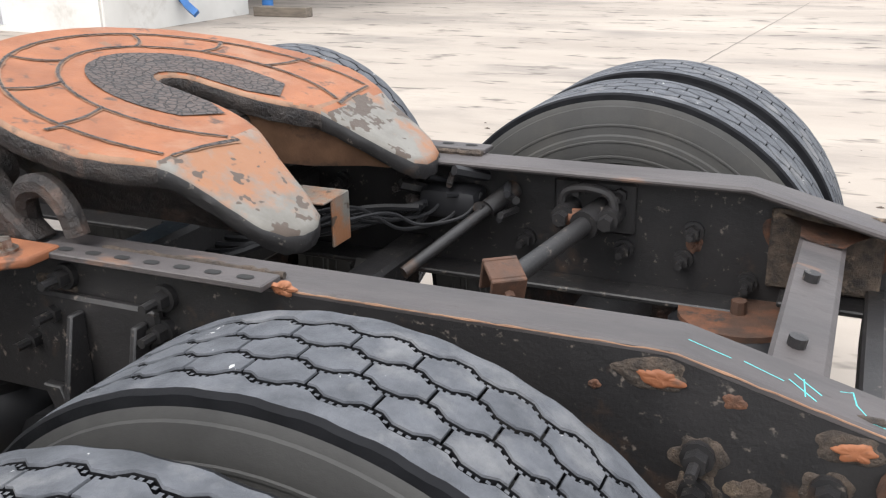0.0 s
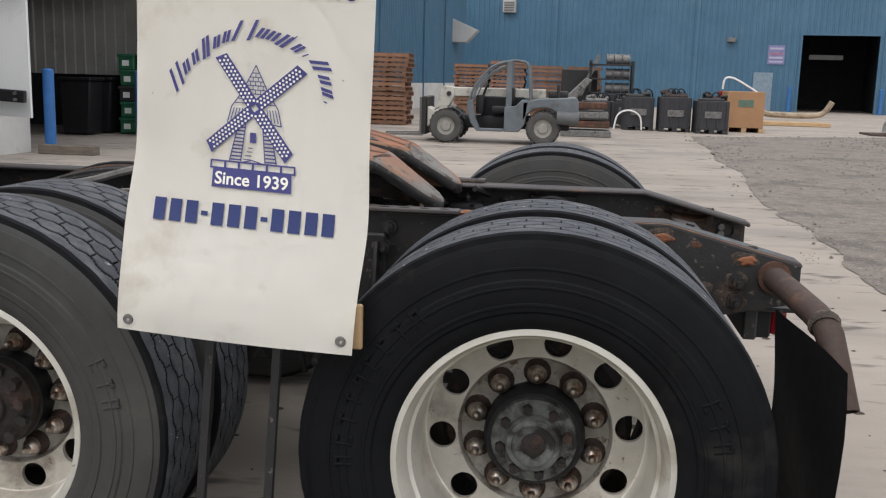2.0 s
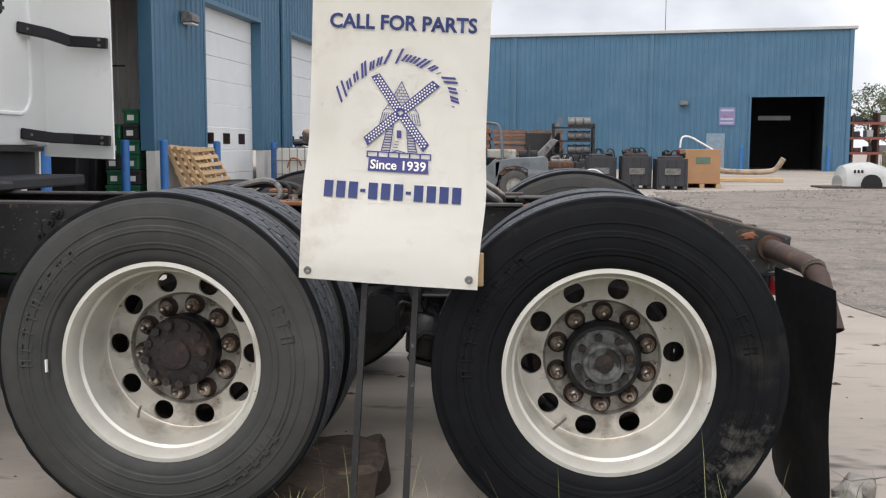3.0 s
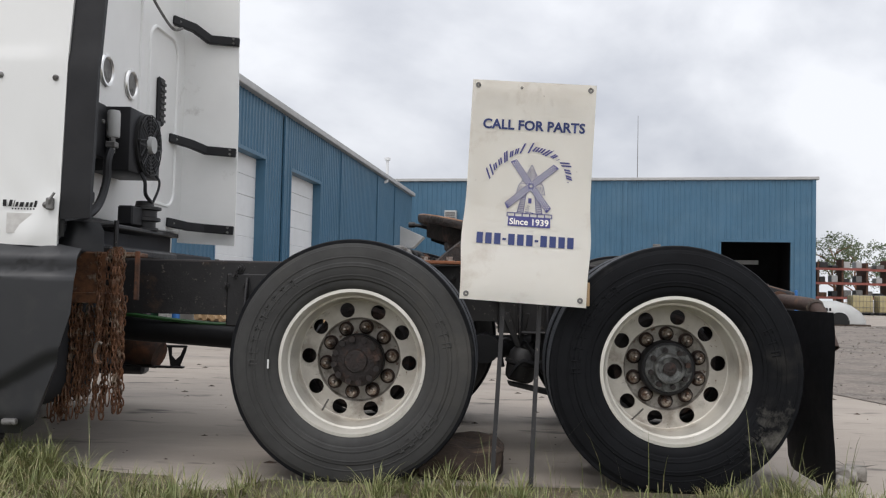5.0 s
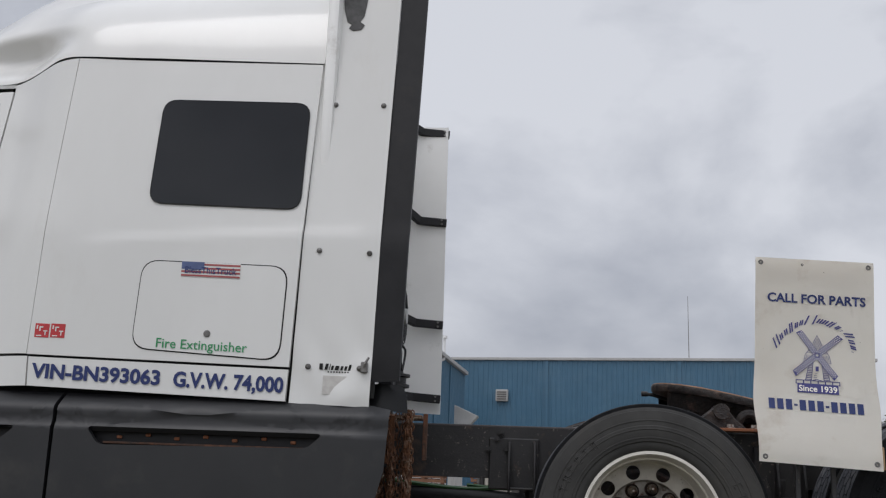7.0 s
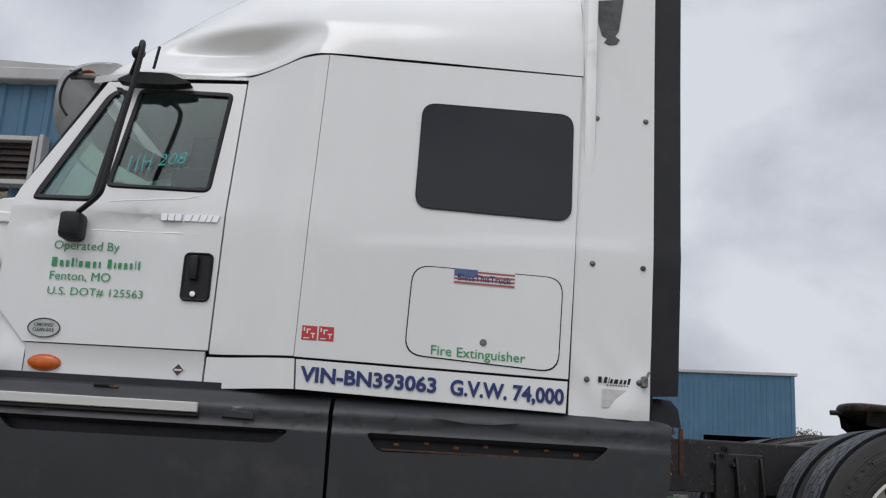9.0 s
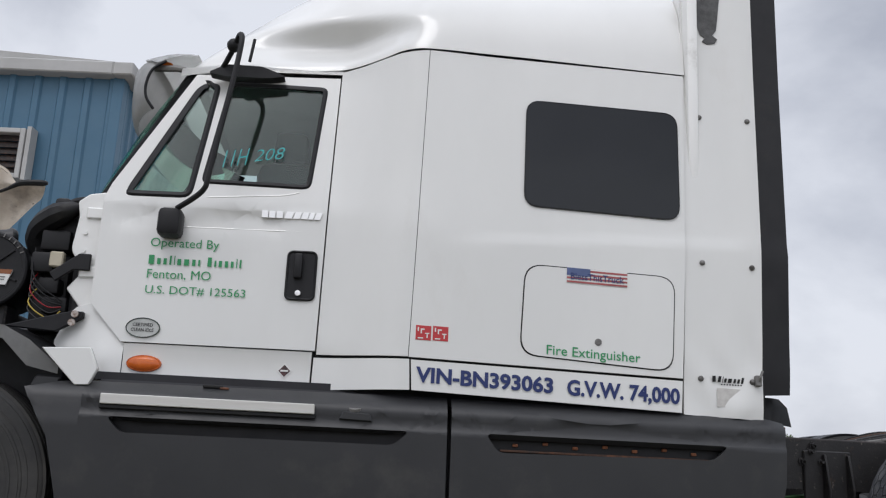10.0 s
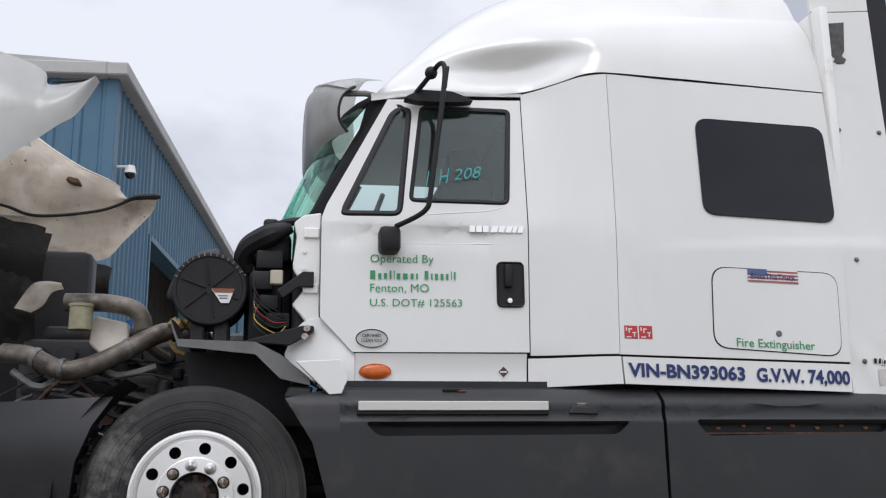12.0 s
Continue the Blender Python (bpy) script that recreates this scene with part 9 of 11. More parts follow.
    for k in range(16):
        bm = bmesh.new()
        z, y = 1.16 - 0.028 * k, 0.56 + 0.16 * rnd.random()
        xa, xb = -7.35 + 0.3 * rnd.random(), -6.62 + 0.3 * rnd.random()
        pts = [(xa, y, z + rnd.uniform(-0.12, 0.08))]
        for q in range(1, 5):
            pts.append((xa + (xb - xa) * q / 4 + rnd.uniform(-0.05, 0.05), y + rnd.uniform(-0.07, 0.07), z + rnd.uniform(-0.09, 0.07)))
        tube(bm, smooth_path(pts, 4), rnd.choice((0.006, 0.009, 0.013, 0.019)), 7)
        part("engine_hose", bm, (BLACK, IRON, BLACK, GREYMETAL)[k % 4] if k != 6 else RUSTY, truck)
    for k in range(12):
        bm = bmesh.new()
        x, z = -7.25 + 1.0 * rnd.random(), 0.72 + 0.42 * rnd.random()
        w, h = rnd.uniform(0.05, 0.14), rnd.uniform(0.03, 0.09)
        if k % 3 == 0:
            cyl(bm, (x, 0.80, z), (x, 0.66, z), h * 0.7, seg=14)
        else:
            box(bm, x, x + w, 0.68 + 0.05 * rnd.random(), 0.86, z, z + h, 0.012, 2)
        part("engine_part", bm, (IRON, BLACK, RUSTY, GREYMETAL)[k % 4] if k % 5 else IRON, truck)
    # dark masses added to close the bay behind: shroud, flywheel housing and sump
    bm = bmesh.new()
    box(bm, -8.1, -7.10, 1.62, 1.86, 0.70, 1.95, 0.05, 2)
    part("radiator_shroud", bm, BLACK, truck, "black box added as a radiator shroud behind the bay")
    bm = bmesh.new()
    box(bm, -7.12, -5.86, 1.58, 1.80, 0.62, 1.44, 0.08, 2)
    for k in range(5):
        cyl(bm, (-7.0 + 0.24 * k, 1.58, 1.05), (-7.0 + 0.24 * k, 1.54, 1.05), 0.07, seg=12)
    part("engine_cover", bm, IRON, truck, "dark box added behind the engine")
    bm = bmesh.new()
    box(bm, -7.0, -5.45, 0.92, 1.50, 0.26, 0.74, 0.07, 2)
    for k in range(8):
        box(bm, -6.9 + 0.17 * k, -6.88 + 0.17 * k, 0.905, 0.93, 0.34, 0.68, 0.004)
    part("sump", bm, IRON, truck, "ribbed black box added as an oil pan")
    # front axle, spring and bumper-side fender
    bm = bmesh.new()
    box(bm, -6.4, -6.15, 0.35, 2.1, 0.36, 0.46, 0.03)
    box(bm, -7.2, -5.6, 0.74, 0.82, 0.46, 0.52, 0.01)
    part("front_axle", bm, IRON, truck)
    bm = bmesh.new()
    cyl(bm, (-6.55, 0.66, 0.55), (-6.50, 0.66, 1.05), 0.045, seg=12)
    part("shock_absorber", bm, IRON, truck)


engine_bay()


def front_fender():
    def dep(x, z):
        return -0.02 + 0.12 * clamp((z - 0.86) / 0.10) ** 1.5 + 0.25 * clamp((-7.2 - x) / 0.7) ** 2 + 0.03 * ease((z - 0.76) / 0.02) * ease((0.86 - z) / 0.05) + 0.09 * clamp((0.68 - z) / 0.24)
    bm = bmesh.new()
    arch = [(-6.83, 0.45), (-6.80, 0.64), (-6.74, 0.80), (-6.66, 0.935)]
    g = []
    for (x, z) in ((-6.83, 0.20), *arch):
        row = []
        for k in range(13):
            xx = x + (-7.95 - x) * k / 12
            zz = z - (0.09 * (k / 12) ** 1.2 if z > 0.9 else 0.05 * k / 12 if z > 0.7 else 0)
            row.append(bm.verts.new((xx, dep(xx, zz), zz)))
        g.append(row)
    for i in range(len(g) - 1):
        for k in range(12):
            bm.faces.new((g[i][k], g[i][k + 1], g[i + 1][k + 1], g[i + 1][k]))
    back = bmesh.ops.extrude_face_region(bm, geom=bm.faces[:])["geom"]
    bmesh.ops.translate(bm, vec=(0, 0.03, 0), verts=[v for v in back if isinstance(v, bmesh.types.BMVert)])
    part("bumper_end", bm, SKIRT, truck, "dark grey bumper end ahead of the wheel")
    bm = bmesh.new()
    box(bm, -8.1, -7.9, 0.25, 2.2, 0.25, 0.85, 0.05, 2)
    part("bumper", bm, SKIRT, truck)
    bm = bmesh.new()
    for k in range(6):
        a = radians(150 + 9 * k)
        box(bm, -0.02, 0.02, 0.06, 0.32, -0.03, 0.03, 0.008, m=Matrix.Translation((-6.275 + 0.585 * math.cos(a), 0, 0.49 + 0.585 * math.sin(a))) @ Matrix.Rotation(-a, 4, "Y"))
    part("arch_liner", bm, IRON, truck, "ribbed black arch liner")
    bm = bmesh.new()
    pts = [(-6.275 + 0.62 * math.cos(radians(a)), 0.49 + 0.62 * math.sin(radians(a))) for a in range(122, 200, 8)]
    loft(bm, [(x, 0.02, z) for x, z in pts], [(x, 0.5, z) for x, z in pts], 3, (0, 0, 0), 0.01)
    part("arch_liner", bm, BLACK, truck)


front_fender()


def hood():
    h = new("hood")
    h.parent, h.location = truck, Vector((-7.4, MID, 1.2)) - truck.location
    h["label"] = "white hood tilted forward, its stained underside showing"
    # near fender: white outer skin with its pointed rear corner, a notch above it
    up = smooth_path([(-8.6, 0.20, 2.86), (-7.9, 0.18, 2.80), (-7.55, 0.18, 2.735), (-7.34, 0.20, 2.668), (-7.19, 0.22, 2.622), (-7.115, 0.23, 2.575), (-7.10, 0.23, 2.515), (-7.00, 0.215, 2.520), (-6.862, 0.20, 2.540)], 4)
    lo = smooth_path([(-8.6, 0.00, 1.40), (-7.75, 0.00, 1.66), (-7.45, 0.02, 1.88), (-7.25, 0.05, 2.043), (-7.18, 0.06, 2.105), (-7.11, 0.08, 2.162), (-7.01, 0.09, 2.250), (-6.925, 0.12, 2.33), (-6.845, 0.19, 2.525)], 4)
    bm = bmesh.new()
    loft(bm, up, lo, 10, (0, -0.07, 0.0), 0.018)
    part("hood_fender", bm, WHITE, h, "white hood fender")
    bm = bmesh.new()
    tube(bm, [(-7.08, 0.215, 2.522), (-6.97, 0.205, 2.530), (-6.90, 0.20, 2.540), (-6.855, 0.20, 2.535)], [0.005, 0.008, 0.011, 0.012], 8)
    part("rubber_lip", bm, BLACK, h)
    bm = bmesh.new()
    loft(bm, [(p.x, p.y + 0.02, p.z) for p in up[:8]], [(p.x - 0.1, 2.42, p.z + 0.12) for p in up[:8]], 8, (0, 0, 0.14), 0.018)
    part("hood_top", bm, WHITE, h)
    # far fender, seen from inside: beige moulding with a crease, dark streaks and a snapped bracket
    F = 2.50
    a = smooth_path([(-8.5, F + 0.05, 3.02), (-8.0, F + 0.03, 2.86), (-7.86, F, 2.93), (-7.745, F - 0.02, 3.00), (-7.56, F - 0.02, 2.87), (-7.375, F, 2.76), (-7.17, F + 0.02, 2.68), (-7.10, F + 0.03, 2.60), (-7.05, F + 0.03, 2.545)], 5)
    b = smooth_path([(-8.5, F + 0.10, 2.40), (-8.1, F + 0.10, 2.42), (-7.9, F + 0.10, 2.42), (-7.78, F + 0.09, 2.418), (-7.56, F + 0.08, 2.42), (-7.42, F + 0.08, 2.425), (-7.26, F + 0.07, 2.46), (-7.15, F + 0.06, 2.50), (-7.05, F + 0.04, 2.54)], 5)
    bm = bmesh.new()
    loft(bm, a, b, 12, (0, -0.05, 0.0), 0.015)
    for v in bm.verts:
        r = math.hypot(v.co.x + 7.55, (v.co.z - 2.60) * 1.6)
        v.co.y += 0.05 * ease((r - 0.22) / 0.06) - 0.02 * math.sin(v.co.x * 9) * ease((2.9 - v.co.z) / 0.2)
    part("inner_fender", bm, HOODIN, h, "beige stained inner fender", smooth=60)
    a2 = smooth_path([(-8.5, F + 0.10, 2.385), (-7.9, F + 0.10, 2.40), (-7.56, F + 0.08, 2.405), (-7.42, F + 0.08, 2.41), (-7.15, F + 0.06, 2.485), (-7.05, F + 0.04, 2.53), (-6.83, F, 2.575)], 5)
    b2 = smooth_path([(-8.5, F + 0.14, 2.1), (-7.9, F + 0.14, 2.12), (-7.56, F + 0.14, 2.15), (-7.42, F + 0.14, 2.10), (-7.20, F + 0.12, 2.095), (-7.06, F + 0.10, 2.24), (-6.90, F + 0.04, 2.40)], 5)
    bm = bmesh.new()
    loft(bm, a2, b2, 10, (0, 0.06, -0.01), 0.015)
    part("inner_fender", bm, HOODIN, h, "beige stained inner fender", smooth=60)
    # black tube: rubber lip at the tip, elsewhere a painted shadow gap
    bm = bmesh.new()
    seam = smooth_path([(-8.3, F, 2.50), (-7.92, F, 2.455), (-7.72, F - 0.01, 2.385), (-7.52, F - 0.015, 2.385), (-7.25, F - 0.02, 2.425), (-7.10, F - 0.03, 2.475), (-7.0, F - 0.03, 2.53), (-6.90, F - 0.025, 2.545), (-6.81, F - 0.01, 2.55)], 4)
    tube(bm, seam, [0.006 + 0.006 * ease(k / 6) + 0.012 * ease((k - 20) / 6) - 0.012 * ease((k - len(seam) + 3) / 2) for k in range(len(seam))], 8)
    part("rubber_bulb", bm, BLACK, h, "black rubber lip, run on as a dark shadow gap along the seam")
    # raised crease along the upper moulding
    bm = bmesh.new()
    tube(bm, smooth_path([(-7.74, F - 0.06, 2.985), (-7.56, F - 0.07, 2.855), (-7.36, F - 0.06, 2.735), (-7.19, F - 0.03, 2.665), (-7.10, F - 0.01, 2.61)], 5), 0.006, 6)
    part("moulding_edge", bm, HOODIN, h)
    bm = bmesh.new()
    prism(bm, [(-7.45, 2.66), (-7.38, 2.645), (-7.36, 2.60), (-7.43, 2.61), (-7.47, 2.635)], "y", F - 0.10, F - 0.02, 0.008)
    part("snapped_bracket", bm, RUSTY, h)
    # torn black liner hanging below
    for k, (x0, x1, z0, z1, y) in enumerate(((-8.3, -7.56, 2.36, 1.80, 2.35), (-7.62, -7.11, 2.10, 1.80, 2.45), (-8.2, -7.19, 2.00, 1.55, 0.95), (-7.6, -7.22, 1.70, 1.30, 0.90))):
        bm = bmesh.new()
        n = 10
        top = [(x0 + (x1 - x0) * i / n, y + 0.03 * noise.noise((i * 0.7, k, 0)), z0 - 0.10 * (i / n) ** 2 + 0.03 * noise.noise((i * 0.9, k, 2))) for i in range(n + 1)]
        bot = [(x0 + (x1 - x0) * (i / n) * 0.95, y + 0.06 + 0.05 * noise.noise((i * 0.8, k, 5)), z1 + 0.07 * noise.noise((i * 1.3, k, 7))) for i in range(n + 1)]
        loft(bm, top, bot, 6, (0, -0.05, 0), 0.01)
        part("torn_liner", bm, LINER, h, "torn dark grey hood liner")
    bm = bmesh.new()
    loft(bm, smooth_path([(-7.30, 0.72, 1.44), (-7.22, 0.70, 1.56), (-7.15, 0.70, 1.585), (-7.07, 0.72, 1.58)], 4), smooth_path([(-7.22, 0.74, 1.42), (-7.16, 0.74, 1.46), (-7.12, 0.74, 1.53), (-7.06, 0.74, 1.55)], 4), 4, (0, -0.02, 0), 0.01)
    part("bent_trim", bm, HOODIN, h)


hood()

# ---- banner sign ----


def banner():
    b = thing("banner_sign", (-0.6, -0.06, 0), "white vinyl parts-sale banner on a two-legged steel stand", "sign")
    x0, x1, z0, z1 = -0.879, -0.373, 0.768, 1.675

    def cloth_y(u, v):
        lean = -0.055 + 0.075 * ease(v / 0.45) - 0.012 * ease((v - 0.5) / 0.5)
        return lean + 0.024 * (0.5 - u) * ease(v / 0.3) - 0.006 * math.sin(v * 13 + u * 2) * (1 - v) ** 2 - 0.010 * math.sin(u * 3.1) * (1 - v) + 0.003 * noise.noise((u * 4, v * 6, 1))

    def place(u, v, lift=0.0):
        x = x0 + (x1 - x0) * u + 0.035 * v - 0.010 * math.sin(u * 3.1 + 1.6) * math.exp(-((v - 0.28) / 0.12) ** 2)
        z = z0 + (z1 - z0) * v - 0.027 * u
        return Vector((x, cloth_y(u, v) - lift, z))
    nu, nv = 18, 30
    bm = bmesh.new()
    g = [[bm.verts.new(place(i / nu, j / nv)) for j in range(nv + 1)] for i in range(nu + 1)]
    fs = [bm.faces.new((g[i][j], g[i + 1][j], g[i + 1][j + 1], g[i][j + 1])) for i in range(nu) for j in range(nv)]
    bmesh.ops.solidify(bm, geom=fs, thickness=0.0025)
    cl = part("banner", bm, CLOTH, b, "weathered white vinyl sheet", smooth=60)

    def print_on(name, bm, mat, label=""):
        """Lays flat artwork, drawn in (u, v) metres from the lower left, onto the cloth."""
        big = [e for e in bm.edges if e.calc_length() > 0.04]
        if big:
            bmesh.ops.subdivide_edges(bm, edges=big, cuts=2)
        for v in bm.verts:
            v.co = place(v.co.x / (x1 - x0), v.co.y / (z1 - z0), 0.0035)
        part(name, bm, mat, cl, label, smooth=0)

    W, H = x1 - x0, z1 - z0

    def flat_words(words, x, y, w, h, bold):
        return lettering(words, w, h, (x, y, 0), (1, 0, 0), (0, 1, 0), 0.0, bold=bold)
    print_on("lettering", flat_words("CALL FOR PARTS", 0.052, 0.706, 0.417, 0.042, 0.030), NAVY, "navy lettering")

    def quads(list_of):
        bm = bmesh.new()
        for q in list_of:
            bm.faces.new([bm.verts.new((x, y, 0)) for x, y in q])
        return bm

    def rect(x, y, w, h):
        return [(x, y), (x + w, y), (x + w, y + h), (x, y + h)]
    # trade name on an arc as slanted strokes, and the phone number, one bar a digit
    for x, y, turn, w, h in ((0.091, 0.530, 52, 0.030, 0.040), (0.112, 0.552, 47, 0.019, 0.021), (0.131, 0.573, 43, 0.019, 0.021), (0.153, 0.594, 36, 0.019, 0.036), (0.176, 0.607, 28, 0.017, 0.021), (0.197, 0.619, 20, 0.017, 0.021),
                             (0.237, 0.634, 6, 0.044, 0.040), (0.275, 0.631, -8, 0.020, 0.021), (0.298, 0.627, -14, 0.020, 0.021), (0.322, 0.619, -22, 0.020, 0.030), (0.343, 0.627, -26, 0.006, 0.010), (0.350, 0.607, -30, 0.016, 0.021),
                             (0.366, 0.594, -36, 0.007, 0.012), (0.398, 0.576, -60, 0.022, 0.034), (0.408, 0.548, -66, 0.020, 0.021), (0.414, 0.523, -74, 0.018, 0.021), (0.411, 0.504, -78, 0.007, 0.007)):
        d = Vector((math.cos(radians(turn)), math.sin(radians(turn))))
        n = Vector((-d.y, d.x))
        c, strokes = Vector((x, y)), []
        for off in ((-0.5, 0.5) if w > 0.01 else (0.0,)):
            t = min(0.0075, w * 0.42)
            strokes.append([tuple(c + d * (off * (w - t) * 0.92 + lean * h * 0.3 + q * t / 2) + n * (lean * h / 2)) for q, lean in ((-1, -1), (1, -1), (1, 1), (-1, 1))])
        print_on("name_stroke", quads(strokes), INK, "blue script strokes")
    x = 0.058
    for digit in "ddd-ddd-dddd":
        w = 0.0345 if digit == "d" else 0.020
        if digit == "d":
            print_on("number_bar", quads([rect(x + 0.004, 0.232, 0.025, 0.046)]), NAVY, "navy number bars")
        else:
            print_on("number_bar", quads([rect(x + 0.002, 0.250, 0.014, 0.009)]), NAVY, "navy number bars")
        x += w
    # windmill emblem: lattice sails, a brick cap with two eaves, a tapering tower with its door
    mx, my = 0.2625, 0.479
    for a, ln, heavy in ((41, 0.134, 1), (127, 0.130, -1), (222, 0.132, -1), (308, 0.126, 1)):
        d = Vector((math.cos(radians(a)), math.sin(radians(a))))
        n = Vector((-d.y, d.x)) * heavy
        at = lambda u, w: tuple(Vector((mx, my)) + d * u + n * w)
        print_on("windmill_sail", quads([[at(0.006, -0.0125), at(ln, -0.0125), at(ln - 0.006, 0.0135), at(0.006, 0.0135)]]), INK, "blue lattice sails")
        holes = []
        for row, w in enumerate((-0.0075, 0.0005, 0.0075)):
            for k in range(13):
                u = 0.014 + 0.0088 * k + 0.0044 * (row % 2)
                if u < ln - 0.010:
                    holes.append([at(u - 0.0031, w), at(u, w - 0.0031), at(u + 0.0031, w), at(u, w + 0.0031)])
        bm = quads(holes)
        for v in bm.verts:
            v.co = place(v.co.x / W, v.co.y / H, 0.0050)
        part("sail_lattice", bm, CLOTH, cl, smooth=0)

    def line(a, b, w=0.0022):
        a, b = Vector(a), Vector(b)
        n = Vector((-(b - a).y, (b - a).x)).normalized() * w / 2
        return [tuple(a + n), tuple(a - n), tuple(b - n), tuple(b + n)]
    cap = [line((mx - 0.030, 0.508), (mx, 0.566)), line((mx + 0.030, 0.508), (mx, 0.566))]
    for k in range(6):
        y = 0.508 + 0.0085 * k
        w = 0.030 * (0.566 - y) / 0.058
        cap.append(line((mx - w, y), (mx + w, y), 0.0018))
        for q in range(-2, 3):
            xx = 0.011 * q + 0.0055 * (k % 2)
            if abs(xx) < w - 0.006:
                cap.append(line((mx + xx, y), (mx + xx, y + 0.0085), 0.0016))
    print_on("windmill_cap", quads(cap), INK)
    for sgn in (1, -1):
        eave = [line((mx + sgn * 0.030, 0.508), (mx + sgn * 0.050, 0.480)), line((mx + sgn * 0.050, 0.480), (mx + sgn * 0.058, 0.446)), line((mx + sgn * 0.058, 0.446), (mx + sgn * 0.030, 0.450))]
        eave += [line((mx + sgn * (0.030 + 0.007 * k), 0.452), (mx + sgn * (0.026 + 0.006 * k), 0.478), 0.0018) for k in range(4)]
        eave += [line((mx + sgn * 0.022, 0.488), (mx + sgn * 0.045, 0.488), 0.0018), line((mx + sgn * 0.022, 0.497), (mx + sgn * 0.038, 0.497), 0.0018)]
        print_on("windmill_eave", quads(eave), INK)
        leg = [line((mx + sgn * 0.050, 0.368), (mx + sgn * 0.034, 0.446), 0.0024), line((mx + sgn * 0.026, 0.368), (mx + sgn * 0.018, 0.446), 0.0022)]
        leg += [line((mx + sgn * (0.026 - 0.008 * k / 10), 0.371 + 0.0075 * k), (mx + sgn * (0.050 - 0.016 * k / 10), 0.371 + 0.0075 * k), 0.0030) for k in range(10)]
        print_on("windmill_tower", quads(leg), INK)
    print_on("windmill_door", quads([rect(mx - 0.008, 0.408, 0.013, 0.021)]), INK)
    print_on("windmill_steps", quads([rect(mx - 0.020 + 0.003 * k, 0.372 + 0.008 * k, 0.016 - 0.002 * k, 0.0018) for k in range(4)] + [line((mx - 0.024, 0.366), (mx - 0.002, 0.372)), line((mx - 0.002, 0.372), (mx + 0.022, 0.366))]), INK)
    walls = [rect(0.172, 0.364, 0.181, 0.0035), rect(0.172, 0.349, 0.181, 0.0035), rect(0.172, 0.352, 0.0035, 0.012), rect(0.3495, 0.352, 0.0035, 0.012)]
    walls += [rect(0.172 + 0.0297 * k, 0.352, 0.0045, 0.012) for k in range(1, 6)]
    print_on("windmill_wall", quads(walls), INK)
    print_on("windmill_base", quads([rect(0.179, 0.311, 0.166, 0.0385)]), INK)
    bm = flat_words("Since 1939", 0.185, 0.317, 0.154, 0.027, 0.02)
    for v in bm.verts:
        v.co = place(v.co.x / W, v.co.y / H, 0.0050)
    part("lettering", bm, CLOTH, cl, "pale lettering on the blue bar", smooth=0)
    # eyelets
    for u, v in ((0.05, 0.025), (0.95, 0.03), (0.045, 0.975), (0.955, 0.975), (0.40, 0.972)):
        p = place(u, v)
        bm = bmesh.new()
        lathe(bm, [(0.0035, -0.002), (0.005, -0.004), (0.010, -0.004), (0.0115, -0.001)] if u != 0.40 else [(0.002, -0.003), (0.005, -0.003), (0.006, 0)], tuple(p), 14)
        part("eyelet", bm, GREYMETAL, b)
    # backing board and steel stand
    bm = bmesh.new()
    box(bm, x0 + 0.045, x0 + 0.09, 0.055, 0.070, z0 + 0.05, z1 + 0.0, 0.003)
    box(bm, x1 - 0.03, x1 + 0.016, -0.040, -0.026, z0 - 0.02, z0 + 0.075, 0.003)
    box(bm, x0 + 0.04, x1 + 0.02, 0.036, 0.052, z1 - 0.09, z1 - 0.03, 0.003)
    part("backing_slat", bm, WOOD, b, "bare plywood backing edge")
    for xa, xb in ((-0.700, -0.735), (-0.552, -0.580)):
        bm = bmesh.new()
        tube(bm, [(xa + 0.01, 0.075, 1.58), (xa, 0.03, 0.80), (xb, -0.05, 0.0)], 0.0125, 4)
        part("leg", bm, IRON, b, "thin dark steel leg")


banner()

# ---- things about the yard ----


def pallet_parts(p, material, w=1.2, d=1.0):
    """A stringer pallet about the parent's own origin, lying flat."""
    at = p.location
    for k in range(3):
        bm = bmesh.new()
        y = -d / 2 + 0.02 + k * (d - 0.04) / 2
        box(bm, at.x - w / 2, at.x + w / 2, at.y + y - 0.02, at.y + y + 0.02, at.z + 0.02, at.z + 0.105, 0.003)
        part("stringer", bm, material, p)
    for k in range(7):
        x = -w / 2 + 0.05 + k * (w - 0.10) / 6
        bm = bmesh.new()
        box(bm, at.x + x - 0.045, at.x + x + 0.045, at.y - d / 2, at.y + d / 2, at.z + 0.107, at.z + 0.127, 0.003)
        part("deck_board", bm, material, p)
    for k in range(3):
        x = -w / 2 + 0.05 + k * (w - 0.10) / 2
        bm = bmesh.new()
        box(bm, at.x + x - 0.045, at.x + x + 0.045, at.y - d / 2, at.y + d / 2, at.z, at.z + 0.018, 0.003)
        part("bottom_board", bm, material, p)


flat = thing("pallet", (-4.6, 17.9, 0.001), "single pale wooden pallet lying on the concrete", "pallet", "yard pallets")
pallet_parts(flat, WOOD, 1.2, 1.0)
flat.rotation_euler = (0, 0, 0.35)
